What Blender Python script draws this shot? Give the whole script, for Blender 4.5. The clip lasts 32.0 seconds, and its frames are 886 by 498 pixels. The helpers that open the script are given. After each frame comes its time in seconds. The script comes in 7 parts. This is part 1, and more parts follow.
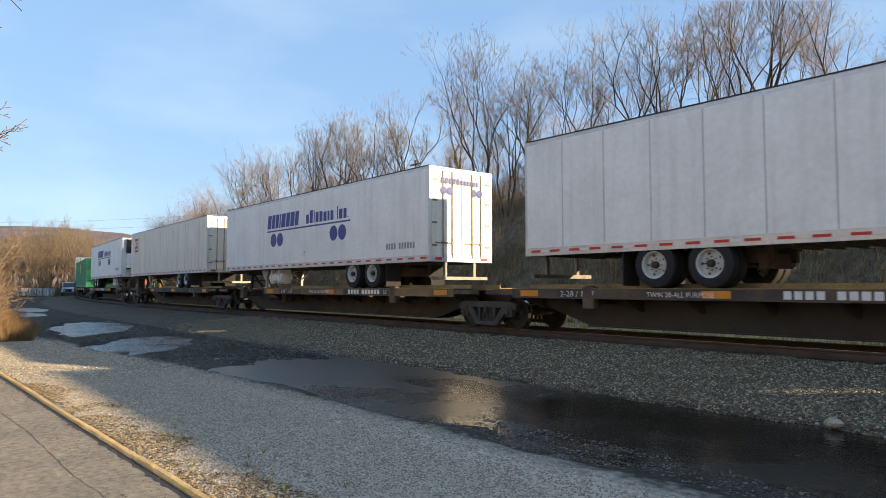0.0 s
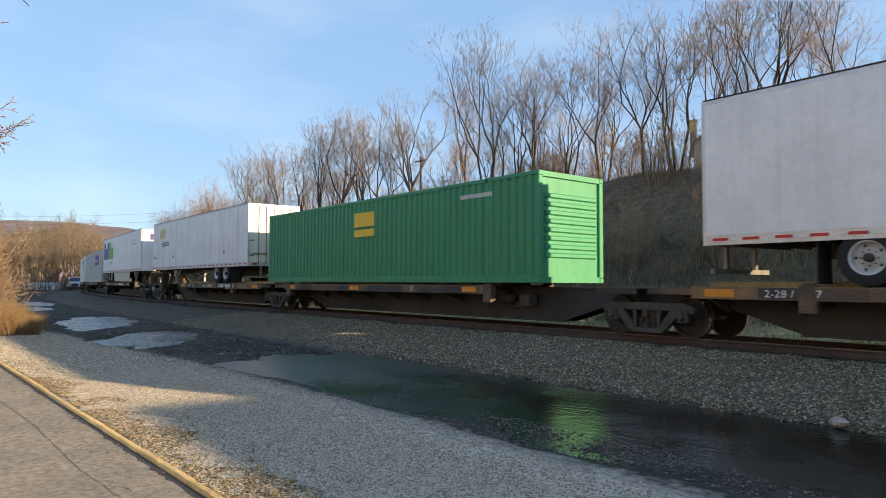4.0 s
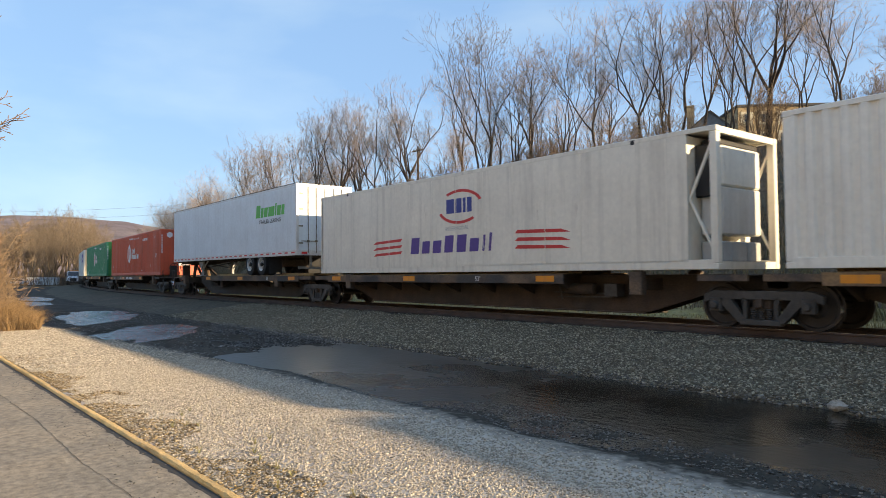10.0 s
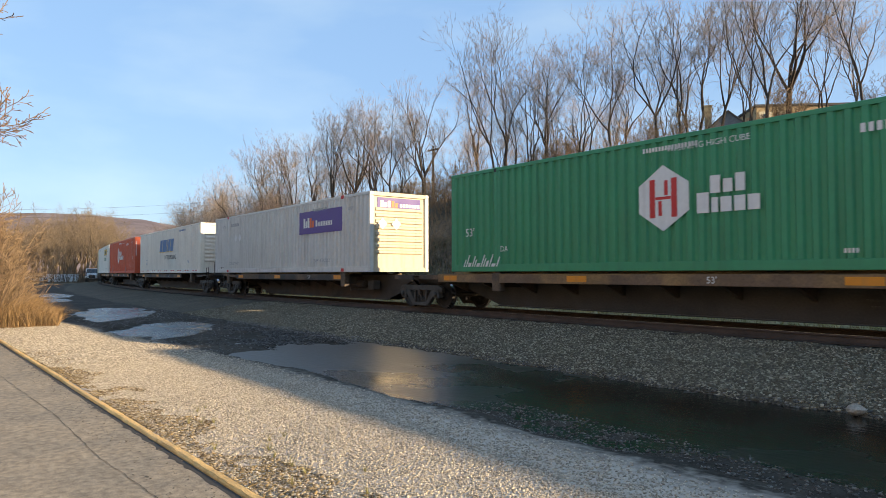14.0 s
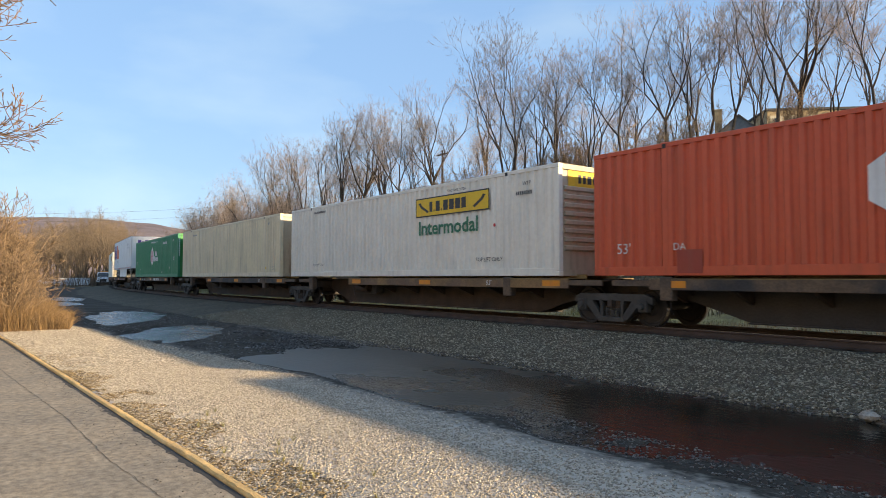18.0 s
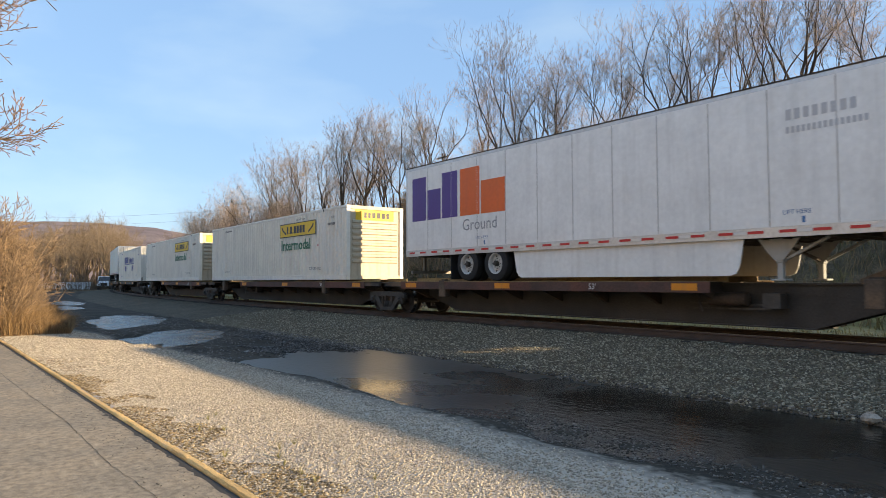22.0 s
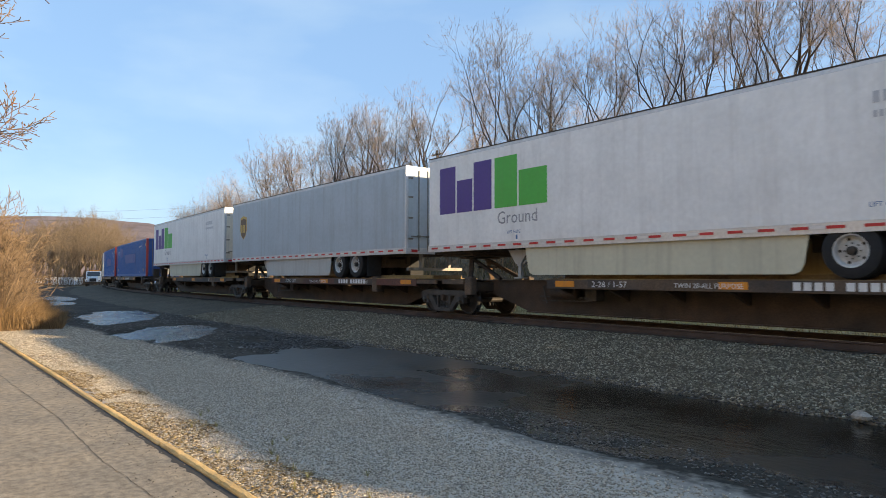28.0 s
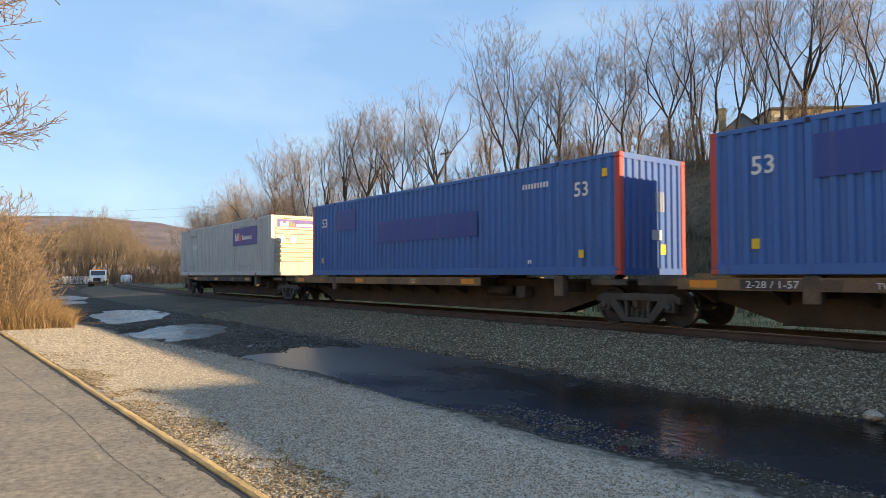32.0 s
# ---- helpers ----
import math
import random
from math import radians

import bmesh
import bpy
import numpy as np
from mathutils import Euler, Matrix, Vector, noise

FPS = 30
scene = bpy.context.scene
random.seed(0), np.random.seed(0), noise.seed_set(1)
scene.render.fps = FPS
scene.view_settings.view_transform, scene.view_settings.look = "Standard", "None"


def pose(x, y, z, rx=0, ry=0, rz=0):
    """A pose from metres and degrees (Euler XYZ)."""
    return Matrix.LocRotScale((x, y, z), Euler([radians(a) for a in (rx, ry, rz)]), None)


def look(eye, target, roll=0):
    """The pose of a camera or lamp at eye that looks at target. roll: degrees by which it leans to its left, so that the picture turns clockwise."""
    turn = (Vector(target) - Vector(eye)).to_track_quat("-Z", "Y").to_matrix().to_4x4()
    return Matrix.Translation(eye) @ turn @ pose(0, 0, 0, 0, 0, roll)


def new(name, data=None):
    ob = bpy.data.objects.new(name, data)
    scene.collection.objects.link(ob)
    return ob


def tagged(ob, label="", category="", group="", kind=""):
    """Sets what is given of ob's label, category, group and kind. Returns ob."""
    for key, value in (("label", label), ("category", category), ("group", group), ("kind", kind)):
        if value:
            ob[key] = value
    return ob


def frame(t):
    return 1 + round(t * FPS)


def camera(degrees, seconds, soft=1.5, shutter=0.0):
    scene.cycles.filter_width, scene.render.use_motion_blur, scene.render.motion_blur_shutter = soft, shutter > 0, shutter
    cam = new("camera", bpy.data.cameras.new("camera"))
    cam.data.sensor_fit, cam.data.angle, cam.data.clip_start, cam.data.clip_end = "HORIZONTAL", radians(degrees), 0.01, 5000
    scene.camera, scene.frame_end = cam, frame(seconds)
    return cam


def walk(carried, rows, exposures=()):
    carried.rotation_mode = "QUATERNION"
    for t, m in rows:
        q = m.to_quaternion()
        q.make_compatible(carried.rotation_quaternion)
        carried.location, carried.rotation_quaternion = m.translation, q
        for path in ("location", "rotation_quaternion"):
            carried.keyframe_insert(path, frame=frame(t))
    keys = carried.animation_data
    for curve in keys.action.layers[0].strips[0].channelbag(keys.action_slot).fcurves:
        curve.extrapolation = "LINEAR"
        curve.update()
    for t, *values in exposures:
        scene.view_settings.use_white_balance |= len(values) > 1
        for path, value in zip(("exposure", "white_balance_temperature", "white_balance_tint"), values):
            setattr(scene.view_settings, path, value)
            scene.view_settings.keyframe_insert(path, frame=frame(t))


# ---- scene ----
cam = camera(66.34, 32.0, soft=0.8, shutter=0.08)
EYE = (0.0, 0.0, 1.75)
# seconds, turn to the left of +Y, tilt up, lean (degrees)
walk(cam, [(t, Matrix.Translation(EYE) @ pose(0, 0, 0, 90 + tilt, 0, turn) @ pose(0, 0, 0, 0, 0, lean))
           for t, turn, tilt, lean in [
    (0, 50.80, 3.22, -0.06), (0.5, 50.88, 3.14, -0.00), (1, 50.93, 3.05, 0.11), (1.5, 51.04, 3.00, -0.02), (2, 51.07, 2.96, 0.27), (2.5, 51.24, 2.95, 0.39),
    (3, 51.29, 2.98, 0.37), (3.5, 51.25, 2.96, 0.33), (5.5, 51.20, 2.94, -0.02), (6, 51.24, 3.04, -0.12), (6.5, 51.36, 3.04, -0.08), (7, 51.36, 2.95, -0.21),
    (7.5, 51.30, 2.65, -0.29), (8, 51.22, 2.36, -0.23), (8.5, 51.19, 2.19, -0.29), (9, 51.09, 2.18, -0.47), (9.5, 51.08, 2.04, -0.53), (10, 51.08, 2.05, -0.49),
    (10.5, 51.10, 2.11, -0.44), (11, 51.08, 2.15, -0.53), (11.5, 51.26, 2.13, -0.50), (12, 51.53, 2.12, -0.40), (12.5, 51.76, 2.06, -0.19), (13, 51.82, 2.04, -0.28),
    (13.5, 52.03, 1.99, -0.23), (14, 52.32, 2.01, -0.12), (14.5, 52.58, 2.10, -0.15), (16.5, 52.99, 2.43, 0.02), (17, 53.01, 2.44, 0.05), (17.5, 53.04, 2.39, -0.01),
    (18, 53.09, 2.38, -0.02), (18.5, 53.07, 2.43, 0.09), (19, 53.11, 2.50, 0.02), (19.5, 53.10, 2.53, -0.06), (20, 53.17, 2.59, -0.23), (20.5, 53.18, 2.64, -0.12),
    (21, 53.19, 2.67, -0.16), (21.5, 53.19, 2.62, -0.13), (22, 53.13, 2.64, -0.19), (22.5, 53.13, 2.66, -0.30), (23, 53.14, 2.70, -0.34), (23.5, 53.19, 2.76, -0.22),
    (24, 53.19, 2.72, -0.14), (24.5, 53.14, 2.78, -0.02), (25, 53.05, 2.85, 0.06), (25.5, 52.71, 2.82, -0.07), (27.5, 52.51, 2.37, 0.13), (28, 52.62, 2.39, 0.10),
    (28.5, 52.77, 2.38, -0.08), (29, 53.00, 2.38, -0.10), (29.5, 53.26, 2.41, -0.08), (30, 53.38, 2.44, -0.13), (30.5, 53.45, 2.44, -0.15), (31, 53.54, 2.34, 0.18),
    (31.5, 53.40, 2.34, 0.12), (32, 53.35, 2.29, 0.03),
           ]], [(0, 1.36, 6650, 10), (32, 1.36, 6650, 10)])

# ---- light: low winter sun over the far side of the track ----
SUN = Vector((0.882, 0.414, 0.2198)).normalized()
world = bpy.data.worlds.new("world")
scene.world = world
world.use_nodes = True
wn = world.node_tree
sky = wn.nodes.new("ShaderNodeTexSky")
sky.sky_type = "NISHITA"
sky.sun_disc = False
sky.sun_elevation = math.asin(SUN.z)
sky.sun_rotation = math.atan2(SUN.x, SUN.y)
sky.air_density, sky.dust_density, sky.ozone_density = 1.0, 0.3, 1.4
# thin high haze evens the sky out, with faint wisps
haze = wn.nodes.new("ShaderNodeMix")
haze.data_type = "RGBA"
wisp_at, wisp_map, wisp = wn.nodes.new("ShaderNodeTexCoord"), wn.nodes.new("ShaderNodeMapping"), wn.nodes.new("ShaderNodeTexNoise")
wisp_map.inputs["Scale"].default_value = (1.2, 2.6, 7.0)
wisp.inputs["Scale"].default_value, wisp.inputs["Detail"].default_value = 1.6, 6
wisp_tone = wn.nodes.new("ShaderNodeValToRGB")
wisp_tone.color_ramp.elements[0].position, wisp_tone.color_ramp.elements[1].position = 0.42, 0.75
wisp_tone.color_ramp.elements[0].color, wisp_tone.color_ramp.elements[1].color = (1.42, 2.42, 4.05, 1), (2.15, 3.05, 4.25, 1)
wn.links.new(wisp_at.outputs["Generated"], wisp_map.inputs["Vector"])
wn.links.new(wisp_map.outputs["Vector"], wisp.inputs["Vector"])
wn.links.new(wisp.outputs["Fac"], wisp_tone.inputs["Fac"])
haze.inputs[0].default_value = 0.74
wn.links.new(sky.outputs["Color"], haze.inputs[6])
wn.links.new(wisp_tone.outputs["Color"], haze.inputs[7])
wn.links.new(haze.outputs[2], wn.nodes["Background"].inputs["Color"])
wn.nodes["Background"].inputs["Strength"].default_value = 0.095
sun_data = bpy.data.lights.new("sun", "SUN")
sun_data.energy, sun_data.angle, sun_data.color = 3.8, radians(0.6), (1.0, 0.77, 0.48)
sun = new("sun", sun_data)
sun.matrix_world = look(SUN * 50, (0, 0, 0))


# ---- materials ----
def mat(name, base, rough=0.7, metal=0.0, vary=0.18, scale=3.0, bump=0.0, grain=60.0, streak=0.0, dirt=(0.09, 0.075, 0.06),
        stretch=(1, 1, 1), alt=None, altscale=0.6, rnd=0.0, spec=0.5, rust=0.0):
    """Painted, earthy or metal surface: base colour, broad and fine variation, streaks of dirt and fine relief."""
    m = bpy.data.materials.new(name)
    m.use_nodes = True
    nt = m.node_tree
    N, link = nt.nodes, nt.links.new
    bs = N["Principled BSDF"]
    bs.inputs["Metallic"].default_value = metal
    bs.inputs["Specular IOR Level"].default_value = spec
    tc = N.new("ShaderNodeTexCoord")
    mp = N.new("ShaderNodeMapping")
    mp.inputs["Scale"].default_value = stretch
    link(tc.outputs["Object"], mp.inputs["Vector"])

    def noise_tex(s, detail=4.0):
        n = N.new("ShaderNodeTexNoise")
        n.inputs["Scale"].default_value = s
        n.inputs["Detail"].default_value = detail
        link(mp.outputs["Vector"], n.inputs["Vector"])
        return n

    def mixer(fac, a, b, kind="MIX"):
        x = N.new("ShaderNodeMix")
        x.data_type, x.blend_type = "RGBA", kind
        for sock, val in ((x.inputs[0], fac), (x.inputs[6], a), (x.inputs[7], b)):
            if hasattr(val, "is_linked"):
                link(val, sock)
            elif isinstance(val, tuple):
                sock.default_value = (*val[:3], 1)
            else:
                sock.default_value = val
        return x.outputs[2]

    def ramp(sock, lo, hi):
        r = N.new("ShaderNodeMapRange")
        r.inputs["From Min"].default_value, r.inputs["From Max"].default_value = lo, hi
        link(sock, r.inputs["Value"])
        return r.outputs["Result"]

    col = base
    if alt:
        col = mixer(ramp(noise_tex(altscale, 6).outputs["Fac"], 0.42, 0.58), base, alt)
    dark = tuple(c * (1 - vary) for c in (1, 1, 1))
    lite = tuple(1 + vary * 0.6 for c in (1, 1, 1))
    col = mixer(1.0, col, mixer(ramp(noise_tex(scale).outputs["Fac"], 0.3, 0.7), dark, lite), "MULTIPLY")
    fine = noise_tex(grain, 3)
    col = mixer(1.0, col, mixer(ramp(fine.outputs["Fac"], 0.25, 0.75), dark, lite), "MULTIPLY")
    if rnd:
        oi = N.new("ShaderNodeObjectInfo")
        col = mixer(1.0, col, mixer(oi.outputs["Random"], tuple([1 - rnd] * 3), tuple([1 + rnd] * 3)), "MULTIPLY")
    if streak:
        s = N.new("ShaderNodeTexNoise")
        s.inputs["Scale"].default_value, s.inputs["Detail"].default_value = 1.0, 5
        mp2 = N.new("ShaderNodeMapping")
        mp2.inputs["Scale"].default_value = (5.0, 5.0, 0.35)
        link(tc.outputs["Object"], mp2.inputs["Vector"])
        link(mp2.outputs["Vector"], s.inputs["Vector"])
        k = N.new("ShaderNodeMath")
        k.operation = "MULTIPLY"
        link(ramp(s.outputs["Fac"], 0.5, 0.78), k.inputs[0])
        k.inputs[1].default_value = streak
        col = mixer(k.outputs[0], col, dirt)
    if rust:
        # sparse rust runs and scuffs
        mp3, rn = N.new("ShaderNodeMapping"), N.new("ShaderNodeTexNoise")
        mp3.inputs["Scale"].default_value = (1.9, 1.9, 0.4)
        rn.inputs["Scale"].default_value, rn.inputs["Detail"].default_value, rn.inputs["Roughness"].default_value = 1.3, 9, 0.72
        link(tc.outputs["Object"], mp3.inputs["Vector"])
        link(mp3.outputs["Vector"], rn.inputs["Vector"])
        kr = N.new("ShaderNodeMath")
        kr.operation = "MULTIPLY"
        link(ramp(rn.outputs["Fac"], 0.63, 0.72), kr.inputs[0])
        kr.inputs[1].default_value = rust
        col = mixer(kr.outputs[0], col, (0.16, 0.075, 0.03))
    if isinstance(col, tuple):
        bs.inputs["Base Color"].default_value = (*col[:3], 1)
    else:
        link(col, bs.inputs["Base Color"])
    rr = N.new("ShaderNodeMapRange")
    rr.inputs["To Min"].default_value, rr.inputs["To Max"].default_value = max(0.03, rough - 0.12), min(1, rough + 0.12)
    link(noise_tex(scale * 2).outputs["Fac"], rr.inputs["Value"])
    link(rr.outputs["Result"], bs.inputs["Roughness"])
    if bump:
        b = N.new("ShaderNodeBump")
        b.inputs["Strength"].default_value = 0.6
        b.inputs["Distance"].default_value = bump
        link(fine.outputs["Fac"], b.inputs["Height"])
        link(b.outputs["Normal"], bs.inputs["Normal"])
    return m


PAINT = {}


def paint(name, base, streak=0.35, rough=0.5, dirt=(0.16, 0.13, 0.1), **kw):
    if name not in PAINT:
        PAINT[name] = mat(name, base, rough, vary=0.07, scale=0.9, grain=9, streak=streak, dirt=dirt, **kw)
    return PAINT[name]


M_WHITE = paint("white_paint", (0.83, 0.79, 0.69), 0.2, rust=0.45)
M_CLEAN = paint("clean_white_paint", (0.84, 0.84, 0.82), 0.15)
M_SEAM = paint("panel_seam", (0.42, 0.41, 0.39), 0.3)
M_CREAM = paint("cream_paint", (0.8, 0.69, 0.48), 0.4, rust=0.6)
M_OFFWHITE = paint("off_white_paint", (0.78, 0.73, 0.62), 0.3, rust=0.3)
# streaked, rusty end paint; its yellow stands in for warm sunlight on the ends
M_SUN_TINTED_END = paint("sun_tinted_dirty_white", (0.52, 0.45, 0.33), 0.5, rust=0.7)
M_GREY = paint("grey_paint", (0.53, 0.54, 0.52), 0.35)
M_LGREY = paint("light_grey_paint", (0.64, 0.63, 0.59), 0.35)
M_RED = paint("orange_red_paint", (0.6, 0.1, 0.04), 0.4, dirt=(0.12, 0.05, 0.03))
M_GREEN = paint("green_paint", (0.036, 0.26, 0.122), 0.3, dirt=(0.03, 0.07, 0.04))
M_BLUE = paint("blue_paint", (0.04, 0.14, 0.4), 0.45, dirt=(0.05, 0.06, 0.1), rust=0.5)
M_POST_RED = paint("red_post_paint", (0.48, 0.06, 0.045), 0.4)
M_DBLUE = paint("dark_blue_patch", (0.02, 0.055, 0.27), 0.3)
M_PURPLE = paint("purple_print", (0.085, 0.045, 0.25), 0.1)
M_LOGO_GREEN = paint("bright_green_print", (0.08, 0.45, 0.06), 0.1)
M_LOGO_ORANGE = paint("orange_print", (0.75, 0.14, 0.02), 0.1)
M_NAVY = paint("navy_print", (0.03, 0.05, 0.26), 0.1)
M_YELLOW = paint("yellow_print", (0.80, 0.52, 0.02), 0.15)
M_PALEYEL = paint("pale_yellow_print", (0.62, 0.58, 0.2), 0.15)
M_DGREEN = paint("dark_green_print", (0.02, 0.16, 0.08), 0.1)
M_BLACK = paint("black_print", (0.025, 0.025, 0.028), 0.1)
M_GREYPRINT = paint("grey_print", (0.28, 0.29, 0.31), 0.1)
M_WPRINT = paint("white_print", (0.72, 0.72, 0.70), 0.2)
M_REDPRINT = paint("red_print", (0.55, 0.03, 0.03), 0.1)
M_SKYPRINT = paint("steel_blue_print", (0.05, 0.16, 0.36), 0.1)
M_BROWNPRINT = paint("brown_print", (0.14, 0.065, 0.02), 0.1)
M_GOLD = paint("gold_print", (0.62, 0.4, 0.08), 0.1)
M_SKIRT = paint("skirt_panel", (0.6, 0.58, 0.44), 0.25)
M_ALU = mat("aluminium_rail", (0.62, 0.63, 0.64), 0.42, 0.6, vary=0.15, scale=2, grain=20)
M_STEEL = mat("dirty_dark_steel", (0.055, 0.043, 0.033), 0.75, 0.0, vary=0.35, scale=2.5, grain=30, bump=0.003, alt=(0.075, 0.05, 0.033))
M_SOOT = mat("soot_grey_steel", (0.045, 0.043, 0.042), 0.75, vary=0.3, scale=1.8, grain=25, bump=0.003, alt=(0.06, 0.054, 0.048))
M_BOGIE = mat("grimy_cast_steel", (0.065, 0.058, 0.05), 0.7, 0.1, vary=0.35, scale=5, grain=60, bump=0.004, alt=(0.09, 0.08, 0.07))
M_DECK = mat("rusty_deck_beam", (0.17, 0.11, 0.065), 0.75, 0.0, vary=0.35, scale=1.2, grain=25, alt=(0.05, 0.043, 0.04), altscale=0.9, bump=0.003)
M_DECKTOP = mat("worn_yellow_deck", (0.36, 0.25, 0.1), 0.75, vary=0.3, scale=2, grain=25, alt=(0.2, 0.14, 0.08))
M_ORANGE = paint("orange_safety_patch", (0.72, 0.26, 0.015), 0.3)
M_BLACKPANEL = mat("black_panel", (0.02, 0.02, 0.022), 0.6, vary=0.3)
M_WHEEL = mat("wheel_steel", (0.04, 0.034, 0.03), 0.6, 0.3, vary=0.3, scale=6)
M_SHINY = mat("polished_steel", (0.55, 0.55, 0.56), 0.22, 1.0, vary=0.1)
M_RUBBER = mat("tyre_rubber", (0.018, 0.018, 0.019), 0.8, vary=0.3, scale=8, bump=0.002)
M_RIM = mat("white_wheel_rim", (0.55, 0.55, 0.53), 0.5, vary=0.2, scale=6)
M_HUB = mat("oily_hub", (0.04, 0.035, 0.03), 0.45, 0.4)
M_TIE = mat("creosoted_timber", (0.05, 0.037, 0.028), 0.85, vary=0.4, scale=4, grain=40, bump=0.006, stretch=(1, 0.15, 1))
M_HEAD = mat("polished_rail_head", (0.6, 0.6, 0.6), 0.14, 1.0, vary=0.1)
M_RAIL = mat("rusty_rail", (0.08, 0.054, 0.042), 0.75, 0.1, vary=0.3, scale=3, grain=50)
M_BALLAST = mat("grey_ballast", (0.14, 0.118, 0.088), 0.9, vary=0.5, scale=9, grain=45, bump=0.03, alt=(0.115, 0.1, 0.075), altscale=0.5, spec=0.12)
M_MUD = mat("wet_dark_mud", (0.065, 0.055, 0.042), 0.75, vary=0.4, scale=5, grain=40, bump=0.01, alt=(0.1, 0.095, 0.085), altscale=0.8)
M_GRASS = mat("winter_grass_ground", (0.21, 0.195, 0.075), 0.95, vary=0.5, scale=2, grain=30, bump=0.03, alt=(0.29, 0.24, 0.12), altscale=0.4)
M_LITTER = mat("leaf_litter", (0.16, 0.11, 0.065), 0.95, vary=0.55, scale=3, grain=14, bump=0.05, alt=(0.1, 0.08, 0.045), altscale=0.35)
M_FIELD = mat("dry_field", (0.2, 0.15, 0.08), 0.95, vary=0.4, scale=0.3, grain=8, alt=(0.14, 0.11, 0.06), altscale=0.05)
M_ASPHALT = mat("old_asphalt", (0.36, 0.285, 0.195), 0.95, vary=0.36, scale=14, grain=85, bump=0.004, alt=(0.3, 0.245, 0.175), altscale=1.1)
M_CURB = mat("tan_kerb_timber", (0.84, 0.54, 0.2), 0.9, vary=0.3, scale=4, grain=50, bump=0.014, stretch=(0.5, 2, 2), alt=(0.7, 0.45, 0.18), altscale=1.5)
M_BARK = mat("grey_brown_bark", (0.062, 0.047, 0.034), 0.9, vary=0.4, scale=5, grain=30, bump=0.01)
M_TWIG = mat("tan_twigs", (0.3, 0.235, 0.185), 0.9, vary=0.3, scale=2, rnd=0.25)
M_SIDETWIG = mat("brown_twigs", (0.2, 0.13, 0.085), 0.9, vary=0.35, scale=2)
M_SHRUB = mat("brown_bare_shrub", (0.28, 0.19, 0.11), 0.9, vary=0.4, scale=1.5, rnd=0.2)
M_LEAF = mat("rust_leaves", (0.36, 0.13, 0.035), 0.8, vary=0.4, scale=5)
M_VINE = mat("green_brown_undergrowth", (0.12, 0.115, 0.05), 0.9, vary=0.5, scale=1.5, alt=(0.2, 0.145, 0.08))
# wooded brown with the distance haze mixed into its colour
M_HILL = mat("hazed_wooded_hill", (0.2, 0.155, 0.145), 1.0, vary=0.35, scale=0.02, grain=0.2, alt=(0.17, 0.13, 0.13), altscale=0.006)
M_BRICK = mat("buff_brick", (0.42, 0.31, 0.17), 0.9, vary=0.2, scale=1, grain=12)
M_PANEL = mat("pale_wall_panel", (0.55, 0.48, 0.34), 0.8, vary=0.15)
# warm buff of the added bounce wall
M_BOUNCE = mat("bounce_wall_buff", (0.6, 0.5, 0.37), 0.9, vary=0.15, scale=0.6, grain=8)
M_ROOF = mat("dark_roofing", (0.07, 0.065, 0.06), 0.9)
M_GLASS = mat("window_glass", (0.03, 0.04, 0.05), 0.08, vary=0.1, spec=0.8)


def water_mat(name, calm, ruffled, bump, scale, base, stretch=(1, 1, 1), film=None):
    """Muddy water: calm and ruffled patches, with small waves."""
    m = mat(name, base, 0.2, vary=0.25, scale=0.7)
    nt = m.node_tree
    bs, link = nt.nodes["Principled BSDF"], nt.links.new
    bs.inputs["IOR"].default_value = 1.33
    tc, mp = nt.nodes.new("ShaderNodeTexCoord"), nt.nodes.new("ShaderNodeMapping")
    mp.inputs["Scale"].default_value = stretch
    link(tc.outputs["Object"], mp.inputs["Vector"])

    def tex(s, detail, sock):
        n = nt.nodes.new("ShaderNodeTexNoise")
        n.inputs["Scale"].default_value, n.inputs["Detail"].default_value = s, detail
        link(sock, n.inputs["Vector"])
        return n.outputs["Fac"]
    rr = nt.nodes.new("ShaderNodeMapRange")
    rr.inputs["From Min"].default_value, rr.inputs["From Max"].default_value = 0.42, 0.6
    rr.inputs["To Min"].default_value, rr.inputs["To Max"].default_value = calm, ruffled
    link(tex(0.55, 4, tc.outputs["Object"]), rr.inputs["Value"])
    link(rr.outputs["Result"], bs.inputs["Roughness"])
    if film:
        # fine silt afloat towards the shallow end
        sp, fr, ad, fx = (nt.nodes.new("ShaderNode" + n) for n in ("SeparateXYZ", "MapRange", "Math", "Mix"))
        link(tc.outputs["Object"], sp.inputs["Vector"])
        ad.operation, ad.inputs[1].default_value = "MULTIPLY_ADD", -0.11
        link(sp.outputs["X"], ad.inputs[0])
        link(tex(0.45, 6, mp.outputs["Vector"]), ad.inputs[2])
        fr.inputs["From Min"].default_value, fr.inputs["From Max"].default_value = 1.35, 1.75
        link(ad.outputs[0], fr.inputs["Value"])
        fx.data_type = "RGBA"
        link(fr.outputs["Result"], fx.inputs[0])
        fx.inputs[6].default_value, fx.inputs[7].default_value = (*base, 1), (*film, 1)
        link(fx.outputs[2], bs.inputs["Base Color"])
        fm = nt.nodes.new("ShaderNodeMix")
        link(fr.outputs["Result"], fm.inputs[0])
        link(rr.outputs["Result"], fm.inputs[2])
        fm.inputs[3].default_value = 0.36
        link(fm.outputs[0], bs.inputs["Roughness"])
    b = nt.nodes.new("ShaderNodeBump")
    b.inputs["Strength"].default_value, b.inputs["Distance"].default_value = 1.0, bump
    link(tex(scale, 3, mp.outputs["Vector"]), b.inputs["Height"])
    link(b.outputs["Normal"], bs.inputs["Normal"])
    return m


